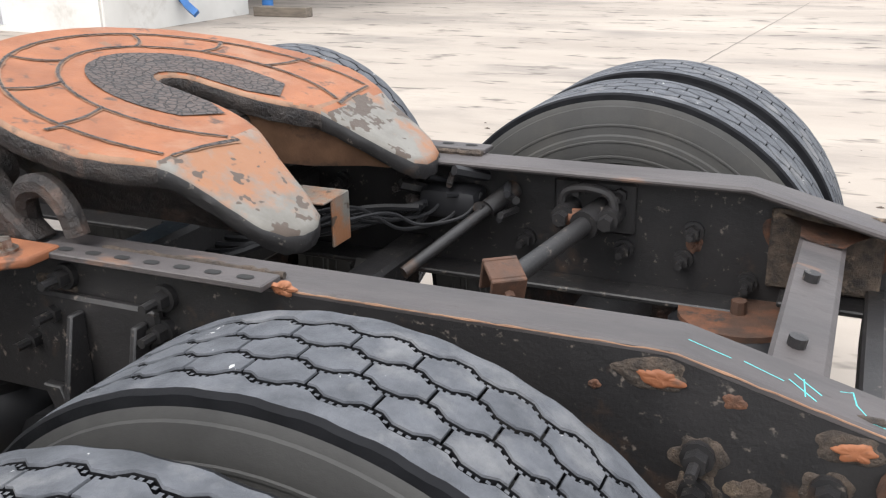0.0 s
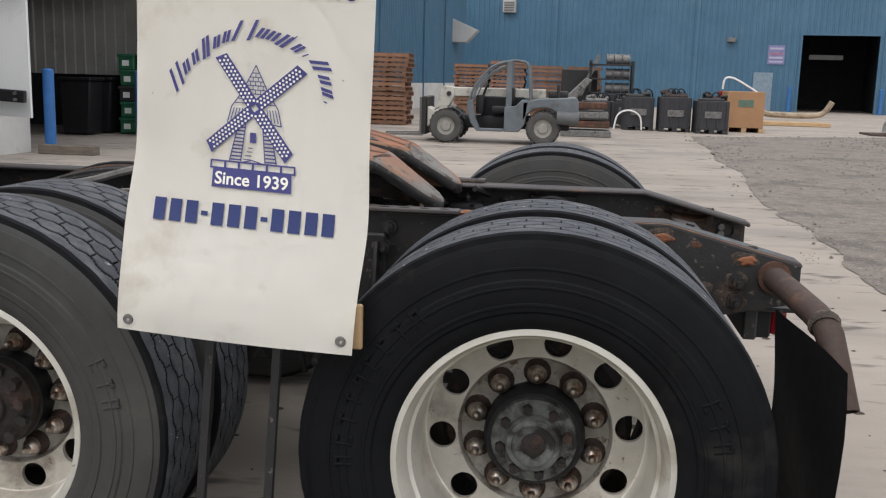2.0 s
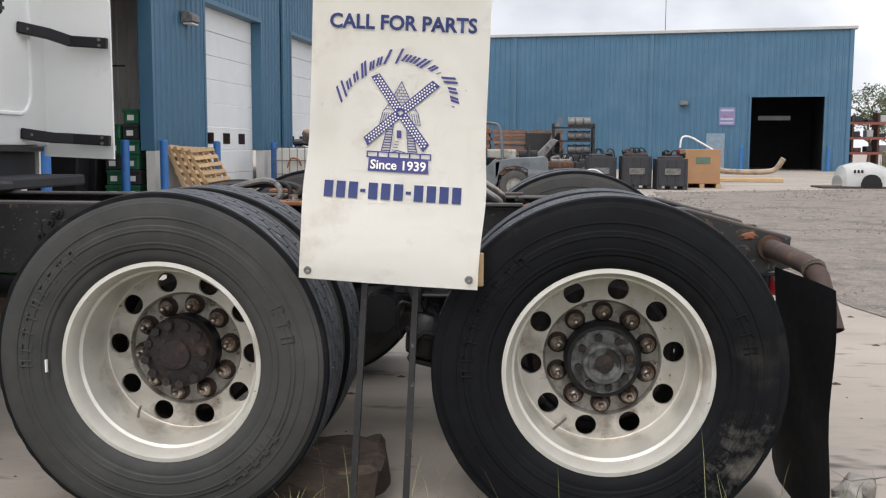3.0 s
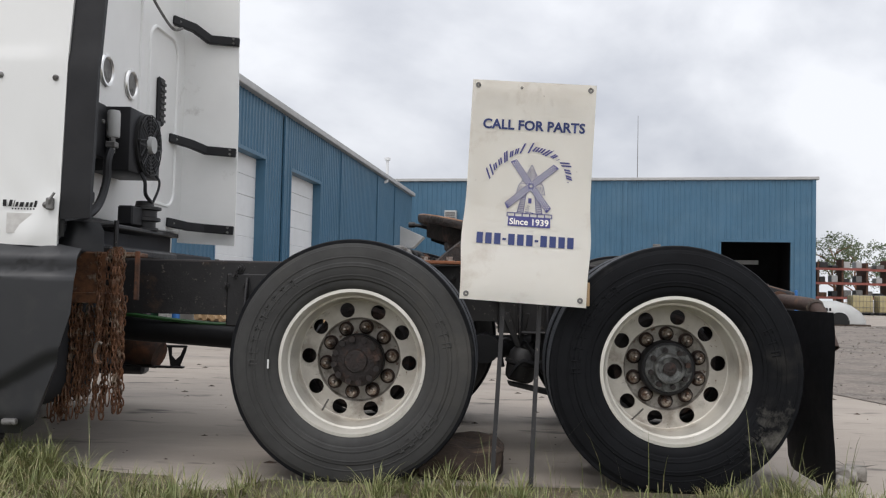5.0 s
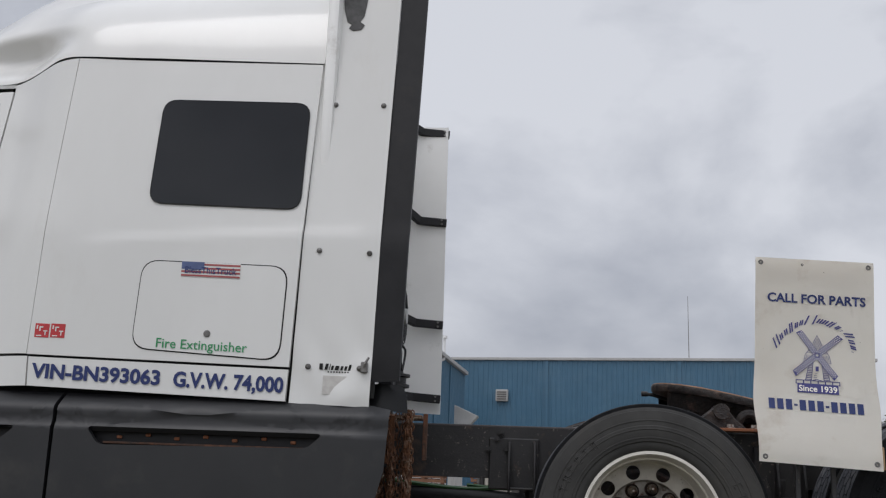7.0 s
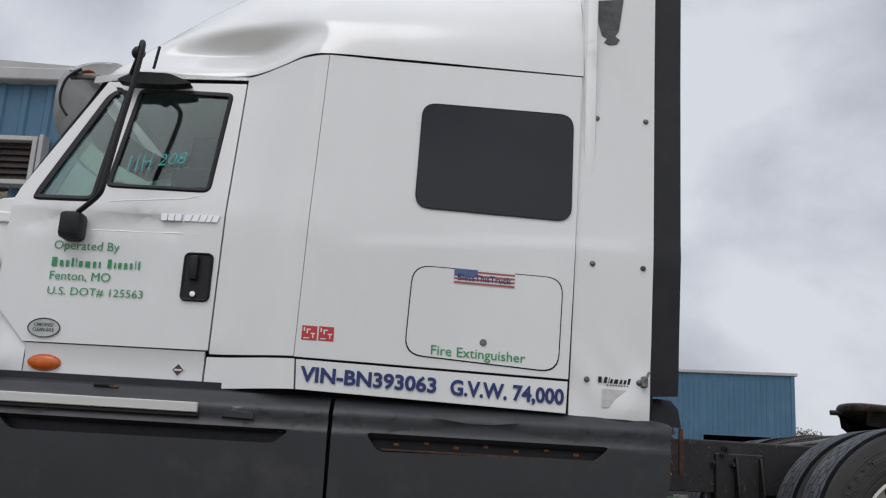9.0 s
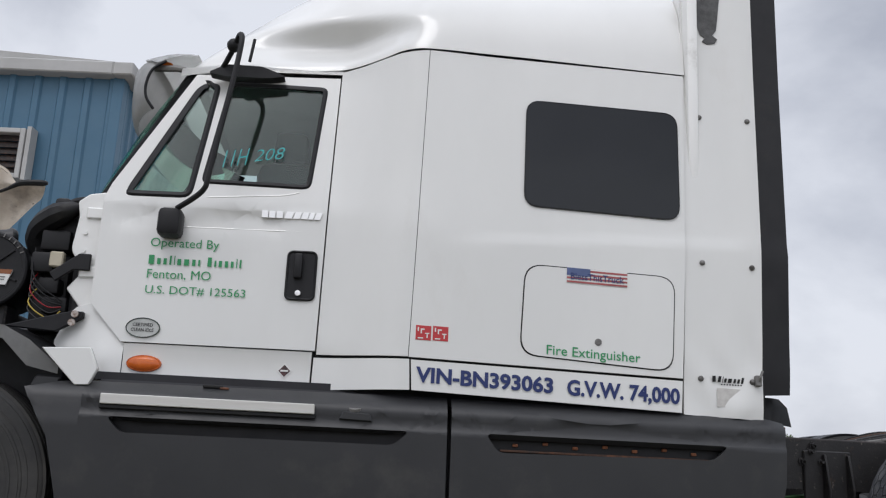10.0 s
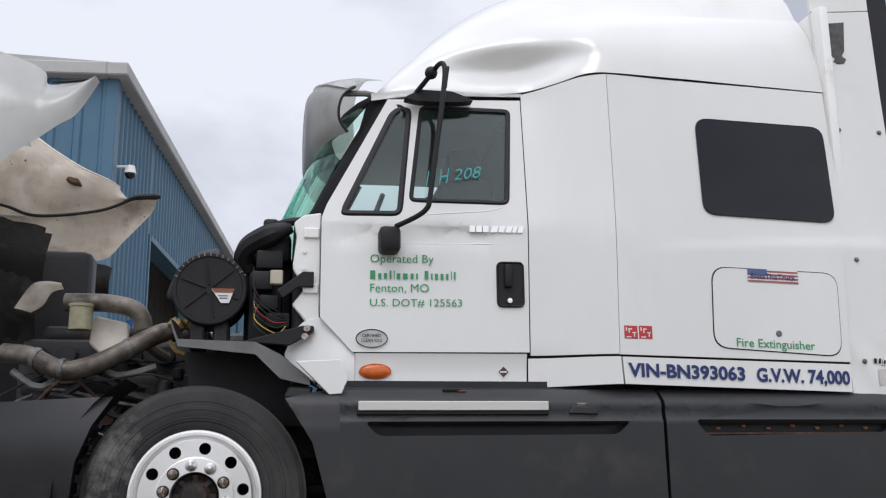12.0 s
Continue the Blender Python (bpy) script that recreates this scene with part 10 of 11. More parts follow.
for k in range(4):
    q = near_wall(WX + 0.62 + 0.17 * k, 20.35 + 0.16 * k)
    ob = copy_thing(flat, Matrix.Translation((q.x, q.y, 0.002)) @ Matrix.Rotation(radians(-4 - 3 * k), 4, "Z") @ Matrix.Rotation(radians(66 - 2 * k), 4, "Y") @ Matrix.Rotation(radians(2 * k - 3), 4, "Z") @ Matrix.Translation((-0.62, 0, 0)))
    ob["label"] = "pale wooden pallet leaning against the warehouse wall"
old = thing("pallet", (-4.9, 24.6, 0.001), "weathered brown pallet in a tall stack", "pallet", "stacked pallets")
pallet_parts(old, OLDWOOD, 1.2, 1.0)
rnd = random.Random(2)
for k in range(1, 15):
    copy_thing(old, Matrix.Translation((-4.9 + rnd.uniform(-0.04, 0.04), 24.6 + rnd.uniform(-0.04, 0.04), 0.001 + 0.129 * k)) @ Matrix.Rotation(rnd.uniform(-0.05, 0.05), 4, "Z"))
for col in range(4):
    for k in range(11 if col != 1 else 12):
        copy_thing(old, Matrix.Translation((-3.4 + 1.32 * col + rnd.uniform(-0.05, 0.05), 33.0 + rnd.uniform(-0.05, 0.05), 0.4 + 0.129 * k)) @ Matrix.Rotation(rnd.uniform(-0.04, 0.04), 4, "Z"))
for k in range(4):
    t = thing("timber", (-3.4 + 1.32 * k, 33.0, 0), "dark timber block under a pallet stack", "timber", "pallet stack timbers")
    bm = bmesh.new()
    box(bm, -3.9 + 1.32 * k, -2.9 + 1.32 * k, 32.6, 33.4, 0, 0.395, 0.02)
    part("block", bm, OLDWOOD, t)


def bollard(x, y, h=1.25):
    t = thing("bollard", (x, y, 0), "round blue-painted steel guard post", "bollard", "guard posts")
    bm = bmesh.new()
    cyl(bm, (x, y, 0), (x, y, h), 0.085, seg=16)
    part("post", bm, BLUEPOST, t)
    bm = bmesh.new()
    bmesh.ops.create_uvsphere(bm, u_segments=14, v_segments=8, radius=0.085, matrix=Matrix.Translation((x, y, h)) @ Matrix.Diagonal((1, 1, 0.4, 1)))
    part("cap", bm, BLUEPOST, t)


for x, y in ((WX + 0.30, 14.40), (WX + 0.28, 19.35), (WX - 0.50, 19.0), (WX + 0.30, 22.5), (WX + 0.30, 27.1), (WX + 0.3, 29.5)):
    q = near_wall(x, y)
    bollard(q.x, q.y)
for s in (20.45, 24.95):
    x, y, _ = on_far(s, 0.5)
    bollard(x, y, 1.3)


def tote(x, y, turn=0.0, mat=None, label="caged white plastic liquid tote on a pallet"):
    t = thing("liquid_tote", (x, y, 0), label, "tote", "liquid totes")
    bm = bmesh.new()
    box(bm, x - 0.57, x + 0.57, y - 0.47, y + 0.47, 0.16, 1.12, 0.07, 3)
    part("tank", bm, mat or surf("milky_plastic", (0.56, 0.55, 0.50), (0.46, 0.45, 0.41), 1.5, (0.4, 0.55), bump=0.03), t)
    bm = bmesh.new()
    for k in range(7):
        for yy in (y - 0.5, y + 0.5):
            cyl(bm, (x - 0.6 + 0.2 * k, yy, 0.14), (x - 0.6 + 0.2 * k, yy, 1.14), 0.010, seg=5)
    for k in range(5):
        for xx in (x - 0.6, x + 0.6):
            cyl(bm, (xx, y - 0.5 + 0.25 * k, 0.14), (xx, y - 0.5 + 0.25 * k, 1.14), 0.010, seg=5)
    for z in (0.14, 0.45, 0.80, 1.14):
        for yy in (y - 0.5, y + 0.5):
            cyl(bm, (x - 0.6, yy, z), (x + 0.6, yy, z), 0.012, seg=5)
        for xx in (x - 0.6, x + 0.6):
            cyl(bm, (xx, y - 0.5, z), (xx, y + 0.5, z), 0.012, seg=5)
    part("cage", bm, GREYMETAL, t, "grey wire cage")
    bm = bmesh.new()
    for k in range(3):
        box(bm, x - 0.6 + 0.5 * k, x - 0.4 + 0.5 * k, y - 0.5, y + 0.5, 0, 0.10, 0.008)
    box(bm, x - 0.6, x + 0.6, y - 0.5, y + 0.5, 0.10, 0.14, 0.008)
    part("base", bm, BLACK, t)
    bm = bmesh.new()
    cyl(bm, (x, y, 1.12), (x, y, 1.17), 0.09, seg=12)
    part("lid", bm, BLACK, t)
    return t


ib = tote(-6.1, 22.4)
bm = bmesh.new()
tube(bm, smooth_path([(-6.35, 21.86, 0.62), (-6.25, 21.84, 0.85), (-6.05, 21.84, 0.82), (-5.98, 21.84, 0.66)], 5), 0.022, 6)
part("orange_hose", bm, FLASH, ib)


def telehandler():
    t = thing("telehandler", (-1.5, 18.3, 0), "small grey rough-terrain telehandler with a white boom", "telehandler")
    grey = surf("grey_machine_paint", (0.13, 0.15, 0.165), (0.09, 0.105, 0.115), 3, (0.4, 0.6), bump=0.05, stain=(0.06, 0.055, 0.05), stain_scale=4, stain_at=(0.55, 0.7))
    cream = surf("cream_boom_paint", (0.52, 0.50, 0.44), (0.42, 0.40, 0.35), 3, (0.4, 0.6), bump=0.05, stain=(0.18, 0.15, 0.12), stain_scale=4, stain_at=(0.55, 0.7))
    y0, y1 = 17.75, 19.0
    dusty, hubcap = surf("dusty_rubber", (0.075, 0.072, 0.068), (0.05, 0.048, 0.046), 5, (0.8, 0.9), bump=0.2), surf("dusty_rim", (0.30, 0.29, 0.26), rough=(0.6, 0.8))
    for x, yy in ((-2.40, y0), (-0.43, y0), (-2.40, y1), (-0.43, y1)):
        w = group("wheel", (x, yy, 0.345), "", t)
        c = (x, yy - 0.14, 0.345)
        bm = bmesh.new()
        lathe(bm, [(0.18, 0.02), (0.24, 0.0), (0.31, 0.012), (0.335, 0.05), (0.335, 0.23), (0.31, 0.268), (0.24, 0.28), (0.18, 0.26)], c, 32)
        for k in range(20):
            a = k / 20 * 6.2832
            for q in (0, 1):
                box(bm, 0.325, 0.352, 0.02 + 0.12 * q, 0.14 + 0.12 * q, -0.018, 0.018, 0, m=Matrix.Translation(c) @ Matrix.Rotation(a + 0.15 * q, 4, "Y"))
        for v in bm.verts:
            v.co.z = max(v.co.z, 0.0)
        part("tyre", bm, dusty, w)
        bm = bmesh.new()
        lathe(bm, [(0.19, 0.03), (0.18, 0.05), (0.11, 0.06), (0.09, 0.025), (0.0002, 0.02)], c, 24)
        part("rim", bm, hubcap, w)
    bm = bmesh.new()
    box(bm, -2.55, 0.1, 18.05, 18.85, 0.30, 0.56, 0.03, 2)
    part("chassis", bm, BLACK, t)
    # curved front of the tub, sill and the panel behind the door opening
    for name, poly in (("front_panel", [(-1.99, 0.86), (-1.86, 0.88), (-1.80, 0.52), (-1.70, 0.30), (-1.78, 0.26), (-1.90, 0.42), (-1.98, 0.66)]),
                       ("sill", [(-1.78, 0.26), (-1.22, 0.26), (-1.22, 0.32), (-1.74, 0.32)]),
                       ("side_panel", [(-1.22, 0.26), (-0.92, 0.26), (-0.80, 0.42), (-0.74, 0.88), (-0.86, 0.92), (-1.00, 0.78), (-1.22, 0.76)])):
        bm = bmesh.new()
        prism(bm, poly, "y", 17.66, 17.78, 0.015)
        part(name, bm, grey, t)
    bm = bmesh.new()
    box(bm, -1.75, -0.85, 18.36, 18.46, 0.30, 0.95, 0.02)
    part("cab_side", bm, BLACK, t)
    # engine cover with its wheel arch, and the muffler slung at the tail
    bm = bmesh.new()
    arch = [(-0.43 + 0.42 * math.cos(radians(a)), 0.345 + 0.42 * math.sin(radians(a))) for a in range(160, 10, -15)]
    prism(bm, [(-0.86, 0.48)] + arch + [(0.16, 0.42), (0.27, 0.55), (0.26, 0.92), (0.20, 0.98), (-0.55, 0.94), (-0.86, 0.86)], "y", 17.66, 18.9, 0.02)
    part("engine_cover", bm, grey, t)
    bm = bmesh.new()
    cyl(bm, (-0.16, 17.62, 0.58), (0.28, 17.62, 0.56), 0.135, seg=20)
    part("muffler", bm, surf("dull_muffler", (0.10, 0.105, 0.11), rough=(0.5, 0.7)), t)
    bm = bmesh.new()
    cyl(bm, (-0.15, 17.9, 0.95), (-0.15, 17.9, 1.22), 0.035, seg=10)
    box(bm, -0.36, 0.05, 18.05, 18.5, 0.95, 1.10, 0.03, 2)
    part("exhaust_stack", bm, IRON, t)
    bm = bmesh.new()
    fend = [(-2.40 + 0.40 * math.cos(radians(a)), 0.345 + 0.40 * math.sin(radians(a))) for a in range(20, 131, 10)]
    loft(bm, [(x, 17.62, z) for x, z in fend], [(x, 17.95, z) for x, z in fend], 2, (0, 0, 0), 0.02)
    part("front_fender", bm, grey, t)
    for yy in (17.72, 18.42):
        bm = bmesh.new()
        tube(bm, smooth_path([(-1.94, yy, 0.85), (-1.88, yy, 1.05), (-1.79, yy, 1.22), (-1.50, yy, 1.545), (-1.145, yy, 1.67), (-0.95, yy, 1.675), (-0.80, yy, 1.63), (-0.74, yy, 1.40), (-0.70, yy, 0.85)], 5), 0.026, 8)
        part("cage_hoop", bm, grey, t, "bent grey tube guard")
        bm = bmesh.new()
        box(bm, -1.20, -1.08, yy - 0.03, yy + 0.03, 0.30, 1.67, 0.012)
        part("cage_post", bm, grey, t)
        bm = bmesh.new()
        tube(bm, smooth_path([(-1.86, yy, 0.86), (-1.76, yy, 1.14), (-1.46, yy, 1.46), (-1.22, yy, 1.57)], 5), 0.016, 6)
        part("cage_tube", bm, grey, t)
    for x, z in ((-1.60, 1.45), (-1.40, 1.60), (-1.145, 1.68), (-0.95, 1.685), (-0.80, 1.64)):
        bm = bmesh.new()
        cyl(bm, (x, 17.72, z), (x, 18.42, z), 0.018, seg=8)
        part("cage_bar", bm, grey, t)
    bm = bmesh.new()
    box(bm, -1.50, -1.12, 17.88, 18.3, 0.62, 0.76, 0.04, 2)
    box(bm, -1.16, -1.04, 17.88, 18.3, 0.76, 1.15, 0.04, 2)
    part("seat", bm, BLACK, t)
    bm = bmesh.new()
    box(bm, -1.82, -1.66, 17.86, 18.34, 0.60, 0.98, 0.03, 2)
    part("dash", bm, BLACK, t)
    bm = bmesh.new()
    box(bm, -2.42, -0.42, 18.62, 18.84, 0.92, 1.12, 0.02, m=None)
    boom = part("boom", bm, cream, t, "dirty white telescopic boom")
    bm = bmesh.new()
    prism(bm, [(-2.60, 1.14), (-2.38, 1.14), (-2.34, 0.92), (-2.58, 0.52), (-2.74, 0.44), (-2.78, 0.56)], "y", 18.55, 18.90, 0.02)
    part("boom_head", bm, cream, boom)
    bm = bmesh.new()
    cyl(bm, (-2.46, 18.52, 0.98), (-2.46, 18.93, 0.98), 0.05, seg=12)
    part("pin", bm, IRON, boom)
    bm = bmesh.new()
    box(bm, -2.95, -2.84, 17.95, 19.1, 0.14, 0.92, 0.02)
    part("carriage", bm, IRON, t)
    for yy in (18.2, 18.8):
        bm = bmesh.new()
        prism(bm, [(-2.95, 0.90), (-3.02, 0.90), (-3.02, 0.16), (-3.85, 0.13), (-3.85, 0.10), (-2.95, 0.10)], "y", yy - 0.06, yy + 0.06, 0.008)
        part("fork", bm, GREYMETAL, t)
    bm = bmesh.new()
    prism(bm, [(-2.84, 0.30), (-2.62, 0.30), (-2.62, 0.62), (-2.84, 0.72)], "y", 18.0, 18.5, 0.02)
    part("tilt_link", bm, cream, t)
    bm = bmesh.new()
    tube(bm, [(-1.66 + 0.05 * math.sin(k / 14 * 6.2832), 18.1 + 0.16 * math.cos(k / 14 * 6.2832), 1.06 + 0.15 * math.sin(k / 14 * 6.2832)) for k in range(15)], 0.014, 6)
    part("steering_wheel", bm, BLACK, t)


telehandler()


DARKBIN = surf("dark_plastic_bin", (0.028, 0.028, 0.032), rough=(0.5, 0.6))


def bin_box(x, y, w=0.9, h=0.95, label="black plastic bulk bin loaded with engine parts"):
    t = thing("parts_bin", (x, y, 0), label, "bin", "parts bins")
    bm = bmesh.new()
    for a in ((x - w / 2, x + w / 2, y - 0.5, y - 0.46, 0.12, h), (x - w / 2, x + w / 2, y + 0.46, y + 0.5, 0.12, h), (x - w / 2, x - w / 2 + 0.04, y - 0.46, y + 0.46, 0.12, h), (x + w / 2 - 0.04, x + w / 2, y - 0.46, y + 0.46, 0.12, h), (x - w / 2, x + w / 2, y - 0.5, y + 0.5, 0.10, 0.14)):
        box(bm, *a, 0.01)
    part("bin", bm, DARKBIN, t)
    for k in range(4):
        bm = bmesh.new()
        box(bm, x - w / 2 + 0.04 + k * (w - 0.12) / 3, x - w / 2 + 0.10 + k * (w - 0.12) / 3, y - 0.53, y - 0.5, 0.14, h - 0.04, 0.006)
        part("rib", bm, DARKBIN, t)
    for k in range(3):
        bm = bmesh.new()
        box(bm, x - w / 2 + k * (w - 0.14) / 2, x - w / 2 + 0.14 + k * (w - 0.14) / 2, y - 0.5, y + 0.5, 0, 0.10, 0.01)
        part("foot", bm, DARKBIN, t)
    bm = bmesh.new()
    box(bm, x - 0.22, x + 0.22, y - 0.545, y - 0.532, 0.42, 0.60, 0.004)
    part("label_plate", bm, GREYMETAL, t)
    rr = random.Random(int(x * 100))
    metal = rr.choice((GREYMETAL, IRON, DARKRIM))
    bm = bmesh.new()
    box(bm, x - w / 2 + 0.1, x + w / 2 - 0.1, y - 0.35, y + 0.35, h - 0.25, h + 0.08, 0.04)
    part("engine_casting", bm, metal, t)
    for k in range(7):
        bm = bmesh.new()
        cx, cy, cz = x + rr.uniform(-0.3, 0.3), y + rr.uniform(-0.3, 0.3), h + rr.uniform(0.0, 0.14)
        cyl(bm, (cx - 0.08, cy, cz), (cx + 0.1, cy + rr.uniform(-0.1, 0.1), cz + rr.uniform(-0.03, 0.08)), rr.uniform(0.03, 0.09), seg=8)
        part("casting", bm, metal, t)
    for k in range(3):
        bm = bmesh.new()
        ax = x + rr.uniform(-0.35, 0.2)
        tube(bm, smooth_path([(ax, y - 0.2, h), (ax + 0.08, y - 0.25, h + 0.22), (ax + 0.22, y - 0.2, h + 0.18), (ax + 0.28, y, h)], 4), 0.018, 5)
        part("hose", bm, BLACK, t)
    return t


bin_box(3.0, 25.9, 0.85, 0.95)
bin_box(3.95, 25.5, 0.85, 0.88)
bin_box(2.02, 26.2, 0.85, 0.92)
for x, y in ((-0.1, 27.9), (0.9, 27.6), (1.75, 27.4), (2.1, 29.0), (4.6, 29.0)):
    bin_box(x, y, 0.85, 0.75, "dark bulk bin of greasy engine parts")
bm = bmesh.new()
tube(bm, smooth_path([(1.35, 25.6, 0.02), (1.45, 25.6, 0.42), (1.75, 25.6, 0.55), (2.05, 25.6, 0.40), (2.12, 25.6, 0.02)], 6), 0.025, 6)
hs = thing("hose_loop", (1.7, 25.6, 0), "pale bent hose standing on the concrete", "hose")
part("loop", bm, PALEINK, hs)


def carton(x, y):
    t = thing("cardboard_box", (x, y, 0), "large brown cardboard box on a pallet", "box")
    card = surf("brown_cardboard", (0.36, 0.20, 0.10), (0.31, 0.17, 0.085), 2, (0.7, 0.85), bump=0.03)
    bm = bmesh.new()
    box(bm, x - 0.52, x + 0.52, y - 0.5, y + 0.5, 0.13, 1.15, 0.01)
    part("carton", bm, card, t)
    bm = bmesh.new()
    box(bm, x - 0.2, x + 0.22, y - 0.512, y - 0.50, 0.72, 0.92, 0.004)
    part("handle_hole", bm, surf("green_tape", (0.10, 0.16, 0.12), rough=(0.5, 0.6)), t)
    for k in range(3):
        bm = bmesh.new()
        box(bm, x - 0.55 + k * 0.48, x - 0.41 + k * 0.48, y - 0.5, y + 0.5, 0, 0.125, 0.005)
        part("runner", bm, WOOD, t)
    bm = bmesh.new()
    tube(bm, smooth_path([(x - 0.5, y + 0.6, 1.2), (x - 0.45, y + 0.6, 1.5), (x - 0.2, y + 0.6, 1.52), (x + 0.3, y + 0.6, 1.25), (x + 0.55, y + 0.6, 1.1)], 4), 0.03, 6)
    d = thing("door_frame_part", (x, y + 0.6, 0), "loose white cab door frame behind the box", "door frame")
    part("frame_loop", bm, PALEINK, d)
    bm = bmesh.new()
    box(bm, x - 0.6, x + 0.6, y + 0.55, y + 0.75, 0, 1.15, 0.03)
    part("lower_panel", bm, REDLENS, d)


carton(5.05, 27.0)


def rim_rack(x, y):
    t = thing("wheel_rack", (x, y, 0), "black rack stacked with shiny alloy truck rims", "rack")
    bm = bmesh.new()
    box(bm, x - 0.9, x - 0.82, y - 0.4, y + 0.4, 0, 2.0, 0.01)
    box(bm, x + 0.45, x + 0.53, y - 0.4, y + 0.4, 0, 2.0, 0.01)
    for z in (0.05, 0.92, 1.38, 1.84):
        box(bm, x - 0.9, x + 0.53, y - 0.4, y + 0.4, z, z + 0.05, 0.005)
    part("rack_frame", bm, IRON, t)
    for r in range(3):
        for c in range(3):
            bm = bmesh.new()
            cx, cz = x - 0.25 + c * 0.26, 1.12 + r * 0.46
            cyl(bm, (cx - 0.10, y - 0.1, cz), (cx + 0.10, y - 0.1, cz), 0.165, seg=20)
            cyl(bm, (cx - 0.118, y - 0.1, cz), (cx - 0.098, y - 0.1, cz), 0.19, seg=20)
            cyl(bm, (cx + 0.098, y - 0.1, cz), (cx + 0.118, y - 0.1, cz), 0.19, seg=20)
            part("rim", bm, GREYMETAL, t)
    bm = bmesh.new()
    box(bm, x - 0.80, x + 0.45, y - 0.4, y + 0.4, 0.10, 0.90, 0.02)
    part("lower_bin", bm, IRON, t)
    bm = bmesh.new()
    prism(bm, [(x - 1.25, 0.85), (x - 1.10, 0.85), (x - 0.55, 2.15), (x - 0.66, 2.20)], "y", y - 0.35, y - 0.28, 0.01)
    part("leaning_plank", bm, GREYMETAL, t)


rim_rack(1.6, 30.6)


def scrap_frames():
    t = thing("axle_frame", (0.3, 21.8, 0), "rusty steel frame stacked beside the telehandler", "scrap frame")
    for k in range(4):
        bm = bmesh.new()
        box(bm, -0.1 + 0.05 * k, 1.1 - 0.04 * k, 21.4, 22.3, 0.0 + 0.22 * k, 0.16 + 0.22 * k, 0.02)
        part("beam", bm, RUSTY if k % 2 else GREYMETAL, t)
    bm = bmesh.new()
    prism(bm, [(-0.05, 0.9), (0.25, 0.9), (0.6, 1.35), (0.45, 1.4)], "y", 21.5, 22.2, 0.02)
    part("bent_plate", bm, GREYMETAL, t)
    w = thing("bumper_on_pallet", (7.7, 32.6, 0), "bent cream truck bumper lying on a wooden pallet", "bumper")
    bm = bmesh.new()
    box(bm, 6.6, 8.9, 32.2, 33.2, 0, 0.14, 0.02)
    part("pallet_deck", bm, WOOD, w)
    bm = bmesh.new()
    tube(bm, smooth_path([(6.5, 32.5, 0.75), (6.75, 32.6, 0.42), (7.3, 32.6, 0.36), (8.2, 32.6, 0.36), (8.7, 32.6, 0.45), (8.95, 32.5, 0.85)], 4), 0.10, 8)
    part("bumper_bar", bm, surf("dull_cream_steel", (0.36, 0.29, 0.21), (0.25, 0.19, 0.13), 3, (0.6, 0.8), bump=0.1, stain=(0.13, 0.09, 0.06), stain_scale=3, stain_at=(0.52, 0.7)), w)
    d = thing("dark_container", (-0.6, 30.0, 0), "dark slatted steel bin against the far stacks", "bin")
    bm = bmesh.new()
    box(bm, -0.2, 1.0, 31.2, 32.2, 0, 1.7, 0.02)
    part("bin", bm, IRON, d)
    # hood of another truck, set down on boards
    h = thing("truck_hood", (9.9, 27.6, 0), "white truck hood lying on dark boards", "truck hood")
    bm = bmesh.new()
    for k in range(4):
        box(bm, 7.6, 11.2, 26.7 + 0.45 * k, 26.9 + 0.45 * k, 0, 0.10, 0.01)
    part("boards", bm, ROTWOOD, h)
    st = [(8.55, 0.55, 0.62), (8.7, 1.05, 0.75), (9.2, 1.22, 0.8), (9.9, 1.25, 0.85), (10.5, 1.05, 0.88), (10.9, 0.75, 0.8), (11.05, 0.45, 0.72)]
    bm = bmesh.new()
    g = [[bm.verts.new((x, 27.6 + hw * math.cos(math.pi * k / 14), 0.12 + ht * (math.sin(math.pi * k / 14) ** 0.6))) for k in range(15)] for x, ht, hw in st]
    fs = [bm.faces.new((g[i][k], g[i + 1][k], g[i + 1][k + 1], g[i][k + 1])) for i in range(len(g) - 1) for k in range(14)]
    bmesh.ops.solidify(bm, geom=fs, thickness=0.03)
    part("hood_shell", bm, WHITE, h)
    # arch and vents are shade in near-black shapes, not openings
    bm = bmesh.new()
    cyl(bm, (9.75, 26.70, 0.32), (9.75, 26.8, 0.32), 0.42, seg=24)
    box(bm, 9.3, 10.2, 26.68, 26.8, 0.1, 0.32)
    part("wheel_arch", bm, SEAM, h)
    for k in range(3):
        bm = bmesh.new()
        box(bm, 9.0 + 0.16 * k, 9.09 + 0.16 * k, 26.83, 26.9, 0.80, 0.97, 0.02)
        part("hood_vent", bm, SEAM, h)
    bm = bmesh.new()
    box(bm, 10.75, 10.95, 26.95, 27.2, 0.45, 0.62, 0.03)
    part("turn_lamp", bm, AMBER, h)
    h.scale = (0.66, 0.8, 0.58)
    h.location.x += 0.28
    # chock and stones near the tyres
    c = thing("wood_chock", (-0.86, 0.42, 0), "dark splintered wood block between the tyres", "block")
    bm = bmesh.new()
    box(bm, -1.06, -0.70, 0.16, 0.50, 0.0, 0.14, 0.02)
    bmesh.ops.subdivide_edges(bm, edges=[e for e in bm.edges if e.calc_length() > 0.08], cuts=9, use_grid_fill=True)
    for v in bm.verts:
        grain = noise.noise(Vector((v.co.x * 3, v.co.y * 22, v.co.z * 22)))
